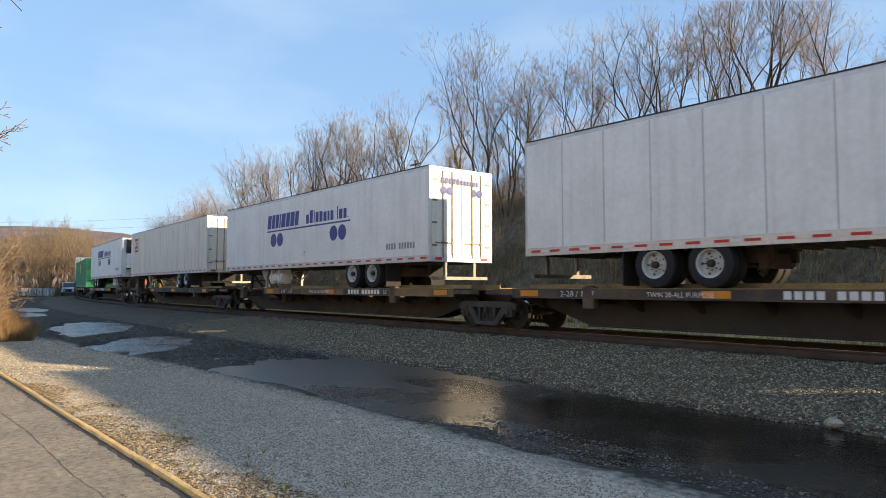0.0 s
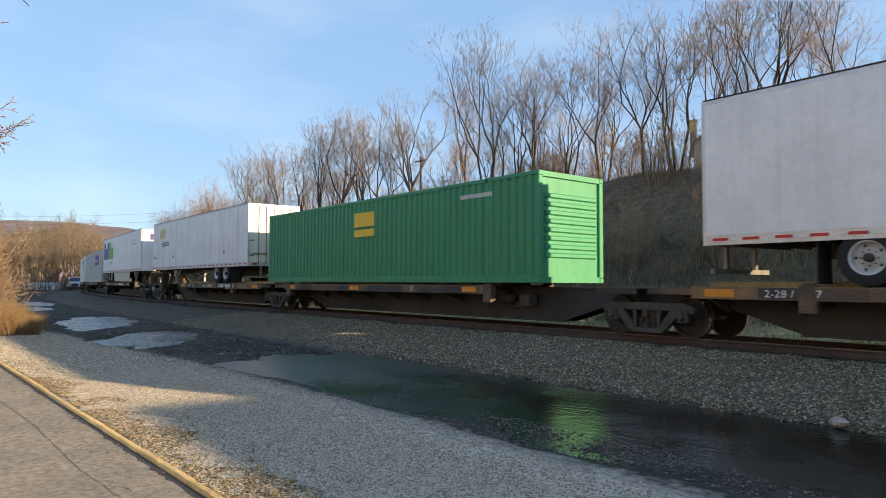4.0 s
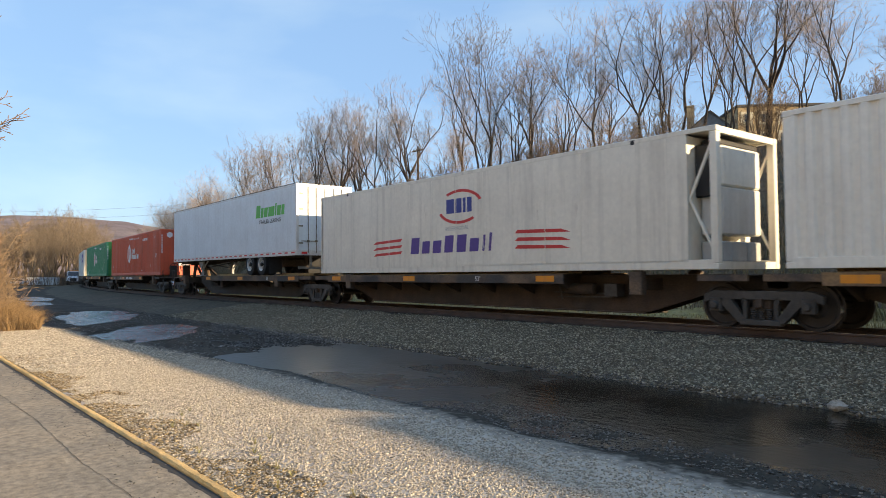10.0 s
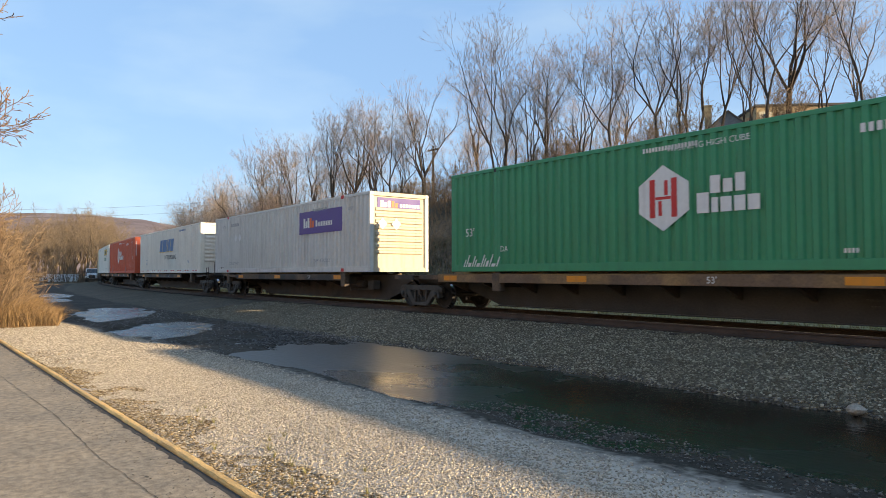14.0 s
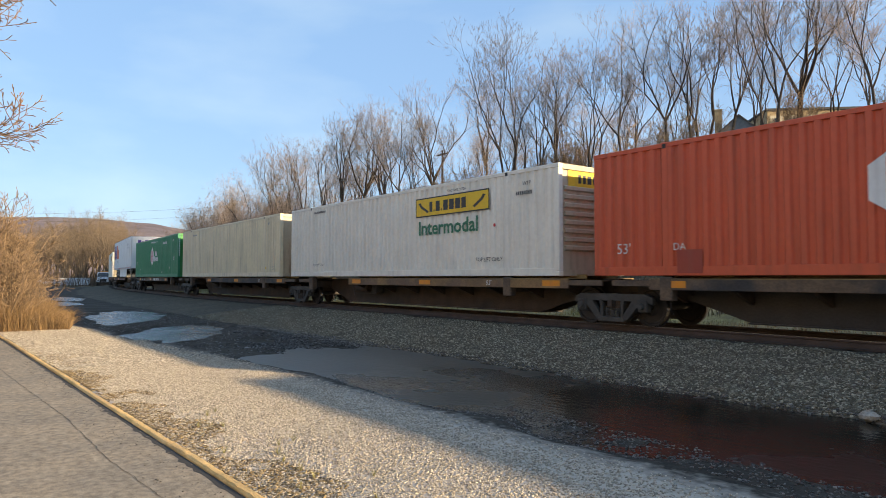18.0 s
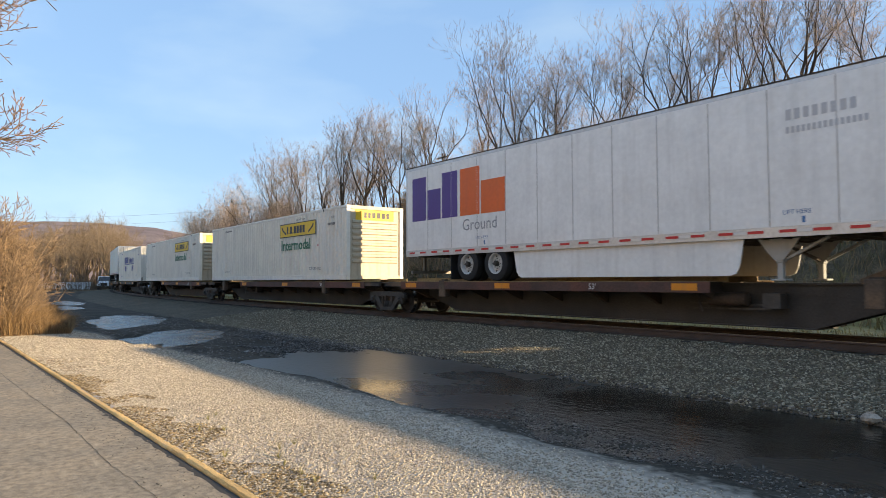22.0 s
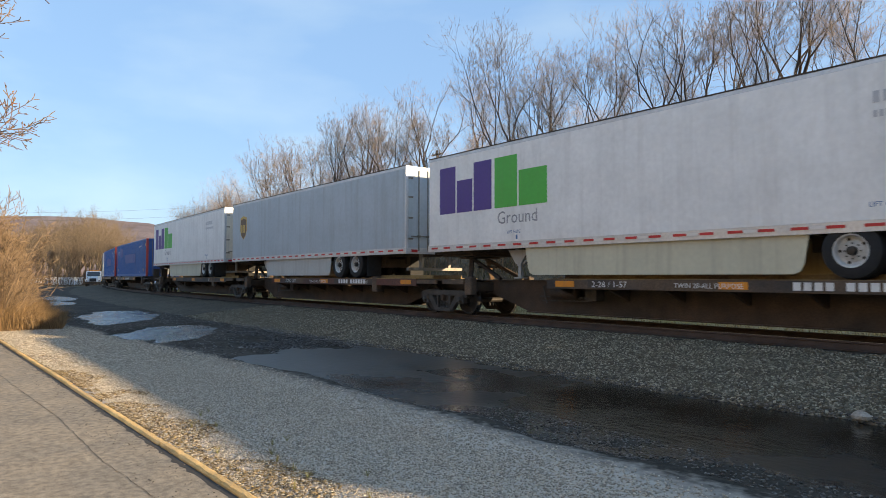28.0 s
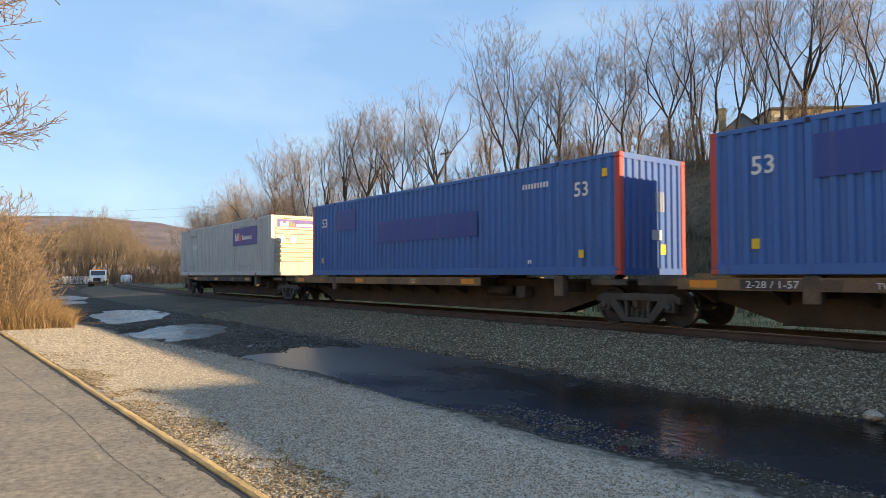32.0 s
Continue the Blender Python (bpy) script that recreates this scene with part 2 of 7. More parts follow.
def stone_mat(name, dark, lite, rough=0.9, power=1.0):
    """Loose stones, each in a tone of its own."""
    m = mat(name, dark, rough, vary=0.25, scale=30, grain=120)
    nt = m.node_tree
    bs = nt.nodes["Principled BSDF"]
    old = bs.inputs["Base Color"].links[0].from_socket
    g = nt.nodes.new("ShaderNodeNewGeometry")
    mx = nt.nodes.new("ShaderNodeMix")
    mx.data_type = "RGBA"
    pw = nt.nodes.new("ShaderNodeMath")
    pw.operation = "POWER"
    pw.inputs[1].default_value = power
    nt.links.new(g.outputs["Random Per Island"], pw.inputs[0])
    nt.links.new(pw.outputs[0], mx.inputs[0])
    nt.links.new(old, mx.inputs[6])
    mx.inputs[7].default_value = (*lite, 1)
    nt.links.new(mx.outputs[2], bs.inputs["Base Color"])
    return m


M_WATER = water_mat("puddle_water", 0.11, 0.3, 0.007, 6.0, (0.018, 0.016, 0.012), (0.8, 1.6, 1), (0.055, 0.049, 0.04))
M_RIPPLE = water_mat("rippled_puddle_water", 0.16, 0.28, 0.07, 3.2, (0.02, 0.02, 0.018))
M_LOOSE_BALLAST = stone_mat("loose_ballast", (0.105, 0.088, 0.056), (0.48, 0.43, 0.32), power=2.9)
M_LOOSE_GRAVEL = stone_mat("loose_gravel", (0.25, 0.213, 0.163), (0.64, 0.56, 0.435), power=1.45)
M_WET_STONE = stone_mat("wet_pebbles", (0.035, 0.031, 0.026), (0.22, 0.2, 0.17), 0.4, 3.0)
M_DRY_LEAF = stone_mat("dry_fallen_leaves", (0.08, 0.055, 0.028), (0.4, 0.29, 0.14), power=1.4)
M_KERB_STONE = stone_mat("tan_pebbles", (0.12, 0.085, 0.045), (0.5, 0.39, 0.24), power=1.3)
M_CRUMB = stone_mat("asphalt_crumbs", (0.06, 0.05, 0.04), (0.4, 0.35, 0.28), power=2.6)
M_CLOD = stone_mat("black_wet_clods", (0.016, 0.014, 0.012), (0.09, 0.08, 0.065), 0.45, 3.0)
M_STONE = mat("pale_boulder", (0.36, 0.33, 0.28), 0.9, vary=0.3, scale=8, grain=50, bump=0.01)
M_TRUCKWHITE = mat("truck_white", (0.7, 0.72, 0.75), 0.35, vary=0.08)
M_TRUCKYEL = mat("truck_yellow", (0.5, 0.33, 0.05), 0.5)
M_WIRE = mat("dark_wire", (0.03, 0.03, 0.03), 0.8)
M_GOLDSHRUB = stone_mat("golden_stems", (0.11, 0.077, 0.05), (0.32, 0.22, 0.13))
M_WEED = mat("weed_blades", (0.3, 0.27, 0.1), 0.9, vary=0.4, scale=8)
M_CRACK = mat("crack_shadow_dirt", (0.045, 0.04, 0.035), 0.95)
M_GREYWALL = mat("grey_siding", (0.2, 0.19, 0.18), 0.85, vary=0.2, scale=2)
M_GOLDGRASS = stone_mat("golden_dry_grass", (0.11, 0.068, 0.033), (0.33, 0.21, 0.095))
M_FARWOOD = stone_mat("sunlit_far_branches", (0.1, 0.078, 0.055), (0.27, 0.2, 0.13))
M_FARDARK = stone_mat("dark_far_stems", (0.05, 0.036, 0.025), (0.15, 0.1, 0.06))
M_DECK_TAN = mat("tan_worn_deck_beam", (0.30, 0.18, 0.075), 0.75, vary=0.3, scale=1.2, grain=25, alt=(0.16, 0.10, 0.06), altscale=0.8, bump=0.003)
M_DECK_RED = mat("red_brown_deck_beam", (0.15, 0.06, 0.042), 0.75, vary=0.3, scale=1.2, grain=25, alt=(0.09, 0.05, 0.04), altscale=0.8, bump=0.003)
M_DECK_DARK = mat("sooty_deck_beam", (0.06, 0.05, 0.045), 0.75, vary=0.35, scale=1.2, grain=25, alt=(0.12, 0.08, 0.05), altscale=0.8, bump=0.003)
M_ROD = mat("galvanised_rod", (0.22, 0.2, 0.17), 0.5, 0.4, vary=0.25)
M_PALEPRINT = paint("pale_grey_print", (0.5, 0.51, 0.53), 0.1)


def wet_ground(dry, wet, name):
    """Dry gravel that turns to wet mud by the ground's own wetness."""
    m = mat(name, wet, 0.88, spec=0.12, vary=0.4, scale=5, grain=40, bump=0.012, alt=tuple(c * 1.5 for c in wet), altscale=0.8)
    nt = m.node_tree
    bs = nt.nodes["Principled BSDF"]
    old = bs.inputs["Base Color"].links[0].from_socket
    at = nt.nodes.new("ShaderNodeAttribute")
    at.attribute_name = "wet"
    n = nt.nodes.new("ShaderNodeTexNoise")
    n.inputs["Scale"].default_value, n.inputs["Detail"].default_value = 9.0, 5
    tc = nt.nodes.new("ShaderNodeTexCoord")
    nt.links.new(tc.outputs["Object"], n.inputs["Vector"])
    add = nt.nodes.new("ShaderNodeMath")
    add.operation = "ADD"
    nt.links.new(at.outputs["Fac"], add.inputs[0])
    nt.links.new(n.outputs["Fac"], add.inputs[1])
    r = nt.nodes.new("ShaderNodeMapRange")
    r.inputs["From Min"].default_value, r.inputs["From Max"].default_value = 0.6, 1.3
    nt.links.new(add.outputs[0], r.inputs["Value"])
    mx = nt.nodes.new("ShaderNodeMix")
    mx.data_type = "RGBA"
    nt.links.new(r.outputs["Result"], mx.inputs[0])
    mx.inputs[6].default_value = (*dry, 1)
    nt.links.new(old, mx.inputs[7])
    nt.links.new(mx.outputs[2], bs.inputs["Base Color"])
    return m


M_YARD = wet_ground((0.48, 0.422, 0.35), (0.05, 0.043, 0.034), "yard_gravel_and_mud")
M_COOL = paint("cool_white_paint", (0.66, 0.72, 0.76), 0.12)
M_STEELGREY = paint("blue_grey_paint", (0.42, 0.49, 0.54), 0.25)
M_GEAR = paint("light_grey_steel_paint", (0.42, 0.43, 0.42), 0.4)
M_REDPATCH = paint("dark_red_patch", (0.34, 0.05, 0.03), 0.2)
M_SKIRT_GREY = paint("grey_skirt_panel", (0.5, 0.51, 0.49), 0.25)


# ---- small mesh kit ----
class Kit:
    """Collects verts and faces of one mesh."""

    def __init__(self):
        self.v, self.f, self.mi = [], [], []

    def add(self, verts, faces, mi=0):
        n = len(self.v)
        self.v += [tuple(a) for a in verts]
        self.f += [tuple(i + n for i in f) for f in faces]
        self.mi += [mi] * len(faces)
        return self

    def box(self, x0, x1, y0, y1, z0, z1, mi=0, ch=0.0):
        if ch:
            c = ch
            ring = lambda z, k: [(x0 + k, y0, z), (x1 - k, y0, z), (x1, y0 + k, z), (x1, y1 - k, z), (x1 - k, y1, z), (x0 + k, y1, z), (x0, y1 - k, z), (x0, y0 + k, z)]
            vs = ring(z0, c) + ring(z1, c)
            fs = [(i, (i + 1) % 8, (i + 1) % 8 + 8, i + 8) for i in range(8)] + [tuple(range(7, -1, -1)), tuple(range(8, 16))]
            return self.add(vs, fs, mi)
        vs = [(x0, y0, z0), (x1, y0, z0), (x1, y1, z0), (x0, y1, z0), (x0, y0, z1), (x1, y0, z1), (x1, y1, z1), (x0, y1, z1)]
        return self.add(vs, [(3, 2, 1, 0), (4, 5, 6, 7), (0, 1, 5, 4), (1, 2, 6, 5), (2, 3, 7, 6), (3, 0, 4, 7)], mi)

    def prism(self, pts, y0, y1, mi=0):
        """A polygon in x, z (counter-clockwise seen from -y) drawn out from y0 to y1."""
        n = len(pts)
        vs = [(x, y0, z) for x, z in pts] + [(x, y1, z) for x, z in pts]
        return self.add(vs, [tuple(range(n)), tuple(range(2 * n - 1, n - 1, -1))] + [(i, i + n, (i + 1) % n + n, (i + 1) % n) for i in range(n)], mi)

    def bar(self, a, b, w, mi=0, h=None):
        """A square bar from a to b."""
        a, b = Vector(a), Vector(b)
        d = (b - a).normalized()
        s = d.cross(Vector((0, 0, 1)))
        s = s.normalized() if s.length > 1e-4 else Vector((1, 0, 0))
        u = s.cross(d)
        s, u = s * w / 2, u * (h or w) / 2
        vs = [a - s - u, a + s - u, a + s + u, a - s + u, b - s - u, b + s - u, b + s + u, b - s + u]
        return self.add(vs, [(3, 2, 1, 0), (4, 5, 6, 7), (0, 1, 5, 4), (1, 2, 6, 5), (2, 3, 7, 6), (3, 0, 4, 7)], mi)

    def lathe(self, prof, c, axis="y", n=20, mi=0, closed=False):
        """Rings of (offset along axis, radius) round c."""
        vs = []
        for o, r in prof:
            for i in range(n):
                a = 2 * math.pi * i / n
                p, q = r * math.cos(a), r * math.sin(a)
                vs.append({"y": (c[0] + p, c[1] + o, c[2] + q), "x": (c[0] + o, c[1] + p, c[2] + q), "z": (c[0] + p, c[1] + q, c[2] + o)}[axis])
        fs = [(k * n + i, k * n + (i + 1) % n, (k + 1) * n + (i + 1) % n, (k + 1) * n + i) for k in range(len(prof) - 1) for i in range(n)]
        if not closed:
            fs += [tuple(range(n)), tuple(range(len(vs) - 1, len(vs) - n - 1, -1))]
        return self.add(vs, fs, mi)

    def tube(self, a, b, r0, r1=None, n=8, mi=0):
        a, b = Vector(a), Vector(b)
        d = (b - a).normalized()
        s = d.orthogonal().normalized()
        u = d.cross(s)
        r1 = r0 if r1 is None else r1
        vs = [c + (s * math.cos(2 * math.pi * i / n) + u * math.sin(2 * math.pi * i / n)) * r for c, r in ((a, r0), (b, r1)) for i in range(n)]
        return self.add(vs, [(i, (i + 1) % n, (i + 1) % n + n, i + n) for i in range(n)] + [tuple(range(n - 1, -1, -1)), tuple(range(n, 2 * n))], mi)

    def mesh(self, name, *mats, smooth=False, fix=True):
        me = bpy.data.meshes.new(name)
        me.from_pydata(self.v, [], self.f)
        for m in mats:
            me.materials.append(m)
        if len(mats) > 1:
            me.polygons.foreach_set("material_index", self.mi)
        if fix:
            bm = bmesh.new()
            bm.from_mesh(me)
            bmesh.ops.recalc_face_normals(bm, faces=bm.faces)
            bm.to_mesh(me)
            bm.free()
        if smooth:
            me.shade_smooth()
            me.set_sharp_from_angle(angle=radians(38))
        return me


def soften(me, w=0.012):
    """Rounds the edges of a mesh a little."""
    bm = bmesh.new()
    bm.from_mesh(me)
    bmesh.ops.bevel(bm, geom=[e for e in bm.edges if e.is_manifold and e.calc_face_angle(0) > 0.6], offset=w, segments=1, affect="EDGES")
    bm.to_mesh(me)
    bm.free()
    return me


def part(name, me, parent, label="", m=None):
    ob = new(name, me)
    ob.parent = parent
    if m is not None:
        ob.matrix_local = m
    if label:
        ob["label"] = label
    return ob


def thing(name, label, category, group="", me=None, m=None, kind=""):
    ob = new(name, me)
    if me is None:
        ob.empty_display_size = 0.3
    if m is not None:
        ob.matrix_basis = m
    return tagged(ob, label, category, group, kind)


MESHES = {}


def keep(key, make):
    if key not in MESHES:
        MESHES[key] = make()
    return MESHES[key]


# ---- the line of the track ----
TRACK_Y, RAIL_Z = 13.99, 0.617
BEND_S, BEND_RAMP, BEND_K = -19.6, 23.7, 0.002609


def heading(s):
    d = max(0.0, BEND_S - s)
    th = BEND_K * d * d / (2 * BEND_RAMP) if d < BEND_RAMP else BEND_K * (d - BEND_RAMP / 2)
    return min(th, 1.15)


LINE = [(0.0, 0.0, TRACK_Y, 0.0)]
for i in range(1, 1400):
    s0, x0, y0, h0 = LINE[-1]
    h1 = heading(s0 - 0.5)
    LINE.append((s0 - 0.5, x0 - 0.5 * math.cos((h0 + h1) / 2), y0 + 0.5 * math.sin((h0 + h1) / 2), h1))
LINE_NP = np.array(LINE)


def on_track(s, lat=0.0, z=0.0):
    """Pose on the track s metres along it: x forward, y to the far side, z up from the rail."""
    if s >= 0:
        x, y, h = s, TRACK_Y, 0.0
    else:
        x, y, h = (float(np.interp(-s, -LINE_NP[:, 0], LINE_NP[:, k])) for k in (1, 2, 3))
    return Matrix.Translation((x + lat * math.sin(h), y + lat * math.cos(h), RAIL_Z + z)) @ Matrix.Rotation(-h, 4, "Z")


SPEED = 15.745


def run(t):
    """Metres that the train has gone since 16 s."""
    return SPEED * (t - 16)


# ---- ground ----
def smooth(a, b, x):
    k = np.clip((x - a) / (b - a), 0, 1)
    return k * k * (3 - 2 * k)


def axis_steps(spans):
    out = []
    for a, b, d in spans:
        out += list(np.arange(a, b - 1e-6, d))
    out.append(spans[-1][1])
    return np.array(out)


def value_noise(x, y, cell, seed):
    """Smooth noise from -1 to 1 on arrays."""
    gx, gy = x / cell, y / cell
    ix, iy = np.floor(gx).astype(int), np.floor(gy).astype(int)
    fx, fy = gx - ix, gy - iy
    fx, fy = fx * fx * (3 - 2 * fx), fy * fy * (3 - 2 * fy)

    def h(a, b):
        n = np.sin(a * 127.1 + b * 311.7 + seed * 74.7) * 43758.5453
        return (n - np.floor(n)) * 2 - 1
    return (h(ix, iy) * (1 - fx) + h(ix + 1, iy) * fx) * (1 - fy) + (h(ix, iy + 1) * (1 - fx) + h(ix + 1, iy + 1) * fx) * fy


def lateral(x, y):
    """Signed distance from the track's centre line, far side positive, and s along it."""
    lx, ly, lh = LINE_NP[::4, 1], LINE_NP[::4, 2], LINE_NP[::4, 3]
    d, s = np.empty(x.shape), np.empty(x.shape)
    flat = x.ravel(), y.ravel()
    for i in range(0, flat[0].size, 20000):
        a, b = flat[0][i:i + 20000, None], flat[1][i:i + 20000, None]
        k = np.argmin((a - lx) ** 2 + (b - ly) ** 2, axis=1)
        rx, ry = a[:, 0] - lx[k], b[:, 0] - ly[k]
        d.ravel()[i:i + 20000] = rx * np.sin(lh[k]) + ry * np.cos(lh[k])
        s.ravel()[i:i + 20000] = LINE_NP[::4, 0][k] + rx * np.cos(lh[k]) - ry * np.sin(lh[k])
    far = (x > 0)
    d[far], s[far] = (y - TRACK_Y)[far], x[far]
    return d, s


PUDDLES = ((-22.1, 6.25, 3.0, 1.45, -0.29), (-32.6, 6.8, 5.0, 1.45, -0.2), (-50.5, 6.8, 4.0, 1.0, -0.13), (-61.0, 8.6, 6.0, 1.1, -0.1))


def kerb_y(x):
    return 2.075 + 0.0245 * (x + 5)


def terrain(x, y):
    d, s = lateral(x, y)
    n1, n2, n3 = value_noise(x, y, 1.3, 1), value_noise(x, y, 0.42, 2), value_noise(x, y, 6.0, 3)
    z = 0.06 + 0.012 * n1 + 0.008 * n2 + 0.015 * n3
    # ballast shoulder
    near = np.interp(d, [-5.4, -4.9, -3.4, -1.7, -1.4, -1.2, 1.2, 1.45, 1.75, 3.2, 5.0], [0.0, 0.06, 0.23, 0.39, 0.43, 0.435, 0.425, 0.4, 0.37, 0.24, 0.2])
    z = np.where((d > -5.4) & (d < 5), np.maximum(near + 0.016 * n2 * (abs(d) > 0.95), np.where(d < 0, z - 0.06, 0)), z)
    z = np.where(d >= 5, 0.2 + 0.03 * n1, z)
    # long puddle between road and ballast
    along = smooth(-16.2, -13.2, x + 0.5 * n1)
    lo = 5.3 + 0.18 * n1 + 0.10 * n2
    band = smooth(lo - 0.35, lo + 0.3, y) * (1 - smooth(8.75, 9.25, y + 0.12 * n2))
    shallow = (1 - smooth(6.1, 6.9, y + 0.25 * n1 + 0.15 * n2)) * smooth(-9.0, -6.5, x)
    z = z - along * band * np.where(y < 9.3, 0.12 - 0.055 * shallow, 0)
    z = np.where((y > 9.2) & (d < -3), np.maximum(z, 0.03), z)
    for cx, cy, rx, ry, tilt in PUDDLES:
        u, w = (x - cx) + 0 * tilt, (y - cy) - tilt * (x - cx)
        r = np.sqrt((u / rx) ** 2 + (w / ry) ** 2) + 0.16 * n1 + 0.10 * n2
        z = z - 0.16 * (1 - smooth(0.8, 1.25, r))
    # wet dip before the long puddle
    r = np.sqrt(((x + 16.3) / 2.6) ** 2 + ((y - 7.2) / 1.3) ** 2) + 0.3 * n2
    z = z - 0.05 * (1 - smooth(0.5, 1.1, r))
    # wooded bank on the far side, falling away along the bend
    rise = np.interp(s, [-320, -170, -110, -60, -30, 60], [3.0, 3.0, 4.5, 7.0, 8.0, 8.5])
    z = z + rise * smooth(7.5, 21, d + 0.8 * n3) + 0.19 * np.clip(d - 21, 0, 110) * np.clip(rise / 8, 0, 1) + 0.25 * n1 * smooth(8, 12, d)
    return np.where(y < kerb_y(x) - 0.05, np.where(x > -24, 0.0, z), z), d, s


def build_ground():
    xs = axis_steps([(-3000, -400, 200), (-400, -130, 15), (-130, -66, 2.5), (-66, -36, 0.5), (-36, -16, 0.22), (-16, 0, 0.1), (0, 20, 1), (20, 100, 8), (100, 3000, 290)])
    ys = axis_steps([(-3000, -100, 290), (-100, -10, 15), (-10, 1.0, 1.0), (1.0, 10, 0.1), (10, 20, 0.3), (20, 46, 1.2), (46, 160, 6), (160, 3000, 284)])
    gx, gy = np.meshgrid(xs, ys, indexing="ij")
    z, d, s = terrain(gx, gy)
    nx, ny = gx.shape
    co = np.stack([gx, gy, z], -1).reshape(-1, 3)
    idx = np.arange(nx * ny).reshape(nx, ny)
    q = np.stack([idx[:-1, :-1], idx[1:, :-1], idx[1:, 1:], idx[:-1, 1:]], -1).reshape(-1, 4)
    me = bpy.data.meshes.new("ground")
    me.vertices.add(len(co))
    me.vertices.foreach_set("co", co.ravel())
    me.loops.add(q.size)
    me.loops.foreach_set("vertex_index", q.ravel())
    me.polygons.add(len(q))
    me.polygons.foreach_set("loop_start", np.arange(0, q.size, 4))
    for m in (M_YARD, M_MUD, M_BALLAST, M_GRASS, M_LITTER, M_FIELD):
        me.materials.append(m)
    cx, cy = co[q].mean(1)[:, 0], co[q].mean(1)[:, 1]
    cd, cs, cz = d.ravel()[q].mean(1), s.ravel()[q].mean(1), co[q].mean(1)[:, 2]
    n1, n2 = value_noise(cx, cy, 1.1, 5), value_noise(cx, cy, 0.35, 6)
    mi = np.zeros(len(q), int)
    wob = 0.35 * n1 + 0.25 * n2
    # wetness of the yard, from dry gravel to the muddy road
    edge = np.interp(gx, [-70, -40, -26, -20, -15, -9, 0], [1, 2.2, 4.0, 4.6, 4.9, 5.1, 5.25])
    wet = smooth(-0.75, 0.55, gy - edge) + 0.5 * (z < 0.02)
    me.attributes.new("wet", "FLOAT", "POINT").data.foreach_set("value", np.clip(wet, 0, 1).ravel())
    mi[(cd > -5.0 + 0.3 * wob) & (cd < 4.5)] = 2
    mi[cd >= 4.5 + wob] = 3
    mi[cd >= 9 + 2 * wob] = 4
    mi[(cx < -130) | (cx > 60) | (cy < -12)] = 5
    mi[(cx < -26) & (cy < 2.5 + wob) & (cd < -5)] = 5
    me.polygons.foreach_set("material_index", mi)
    me.update()
    me.shade_smooth()
    return tagged(new("ground", me), "gravel yard, ballast shoulder and grassy bank beside the track", "ground", kind="structure")


ground = build_ground()


def water_sheet(name, x0, x1, y0, y1, material=M_WATER):
    k = Kit()
    nx, ny = 24, 8
    vs = [(x0 + (x1 - x0) * i / nx, y0 + (y1 - y0) * j / ny, 0.0) for i in range(nx + 1) for j in range(ny + 1)]
    fs = [(i * (ny + 1) + j, (i + 1) * (ny + 1) + j, (i + 1) * (ny + 1) + j + 1, i * (ny + 1) + j + 1) for i in range(nx) for j in range(ny)]
    k.add(vs, fs)
    return tagged(new(name, k.mesh(name, material, fix=False)), "still shallow muddy puddle reflecting sky and train", "puddle", kind="structure")


water_sheet("water_1", -17.5, 8, 4.6, 9.3)
water_sheet("water_2", -27.0, -17.6, 3.9, 9.3, M_RIPPLE)
water_sheet("water_3", -40.5, -27.1, 4.0, 9.6, M_RIPPLE)
water_sheet("water_4", -72, -44, 4.0, 11.0, M_RIPPLE)

# pavement and kerb
k = Kit()
k.add([(-24, -14, 0.055), (9, -14, 0.055), (9, kerb_y(9) - 0.16, 0.055), (-24, kerb_y(-24) - 0.16, 0.055),
       (-24, -14, -0.2), (9, -14, -0.2), (9, kerb_y(9) - 0.16, -0.2), (-24, kerb_y(-24) - 0.16, -0.2)],
      [(0, 1, 2, 3), (7, 6, 5, 4), (0, 4, 5, 1), (1, 5, 6, 2), (2, 6, 7, 3), (3, 7, 4, 0)])
pavement = tagged(new("pavement", k.mesh("pavement", M_ASPHALT)), "old cracked grey-brown asphalt path beside the gravel", "pavement", kind="structure")
kr = random.Random(19)
# dark strip along the kerb: joint dirt plus the kerb's shade, painted in
k = Kit()
edge = [(x / 10, kerb_y(x / 10) - 0.11, kerb_y(x / 10) - 0.165 - max(0.0, kr.gauss(0, 0.022))) for x in range(-240, 91)]
k.add([(x, y, 0.0565) for x, y1, y0 in edge for y in (y0, y1)], [(2 * i, 2 * i + 2, 2 * i + 3, 2 * i + 1) for i in range(len(edge) - 1)])
part("joint_dirt", k.mesh("joint_dirt", M_CRACK, fix=False), pavement, "dark dirt and painted kerb shade in the joint beside the kerb")
kerb = thing("kerb", "tan weathered timber kerb edging the asphalt path", "kerb", kind="structure")
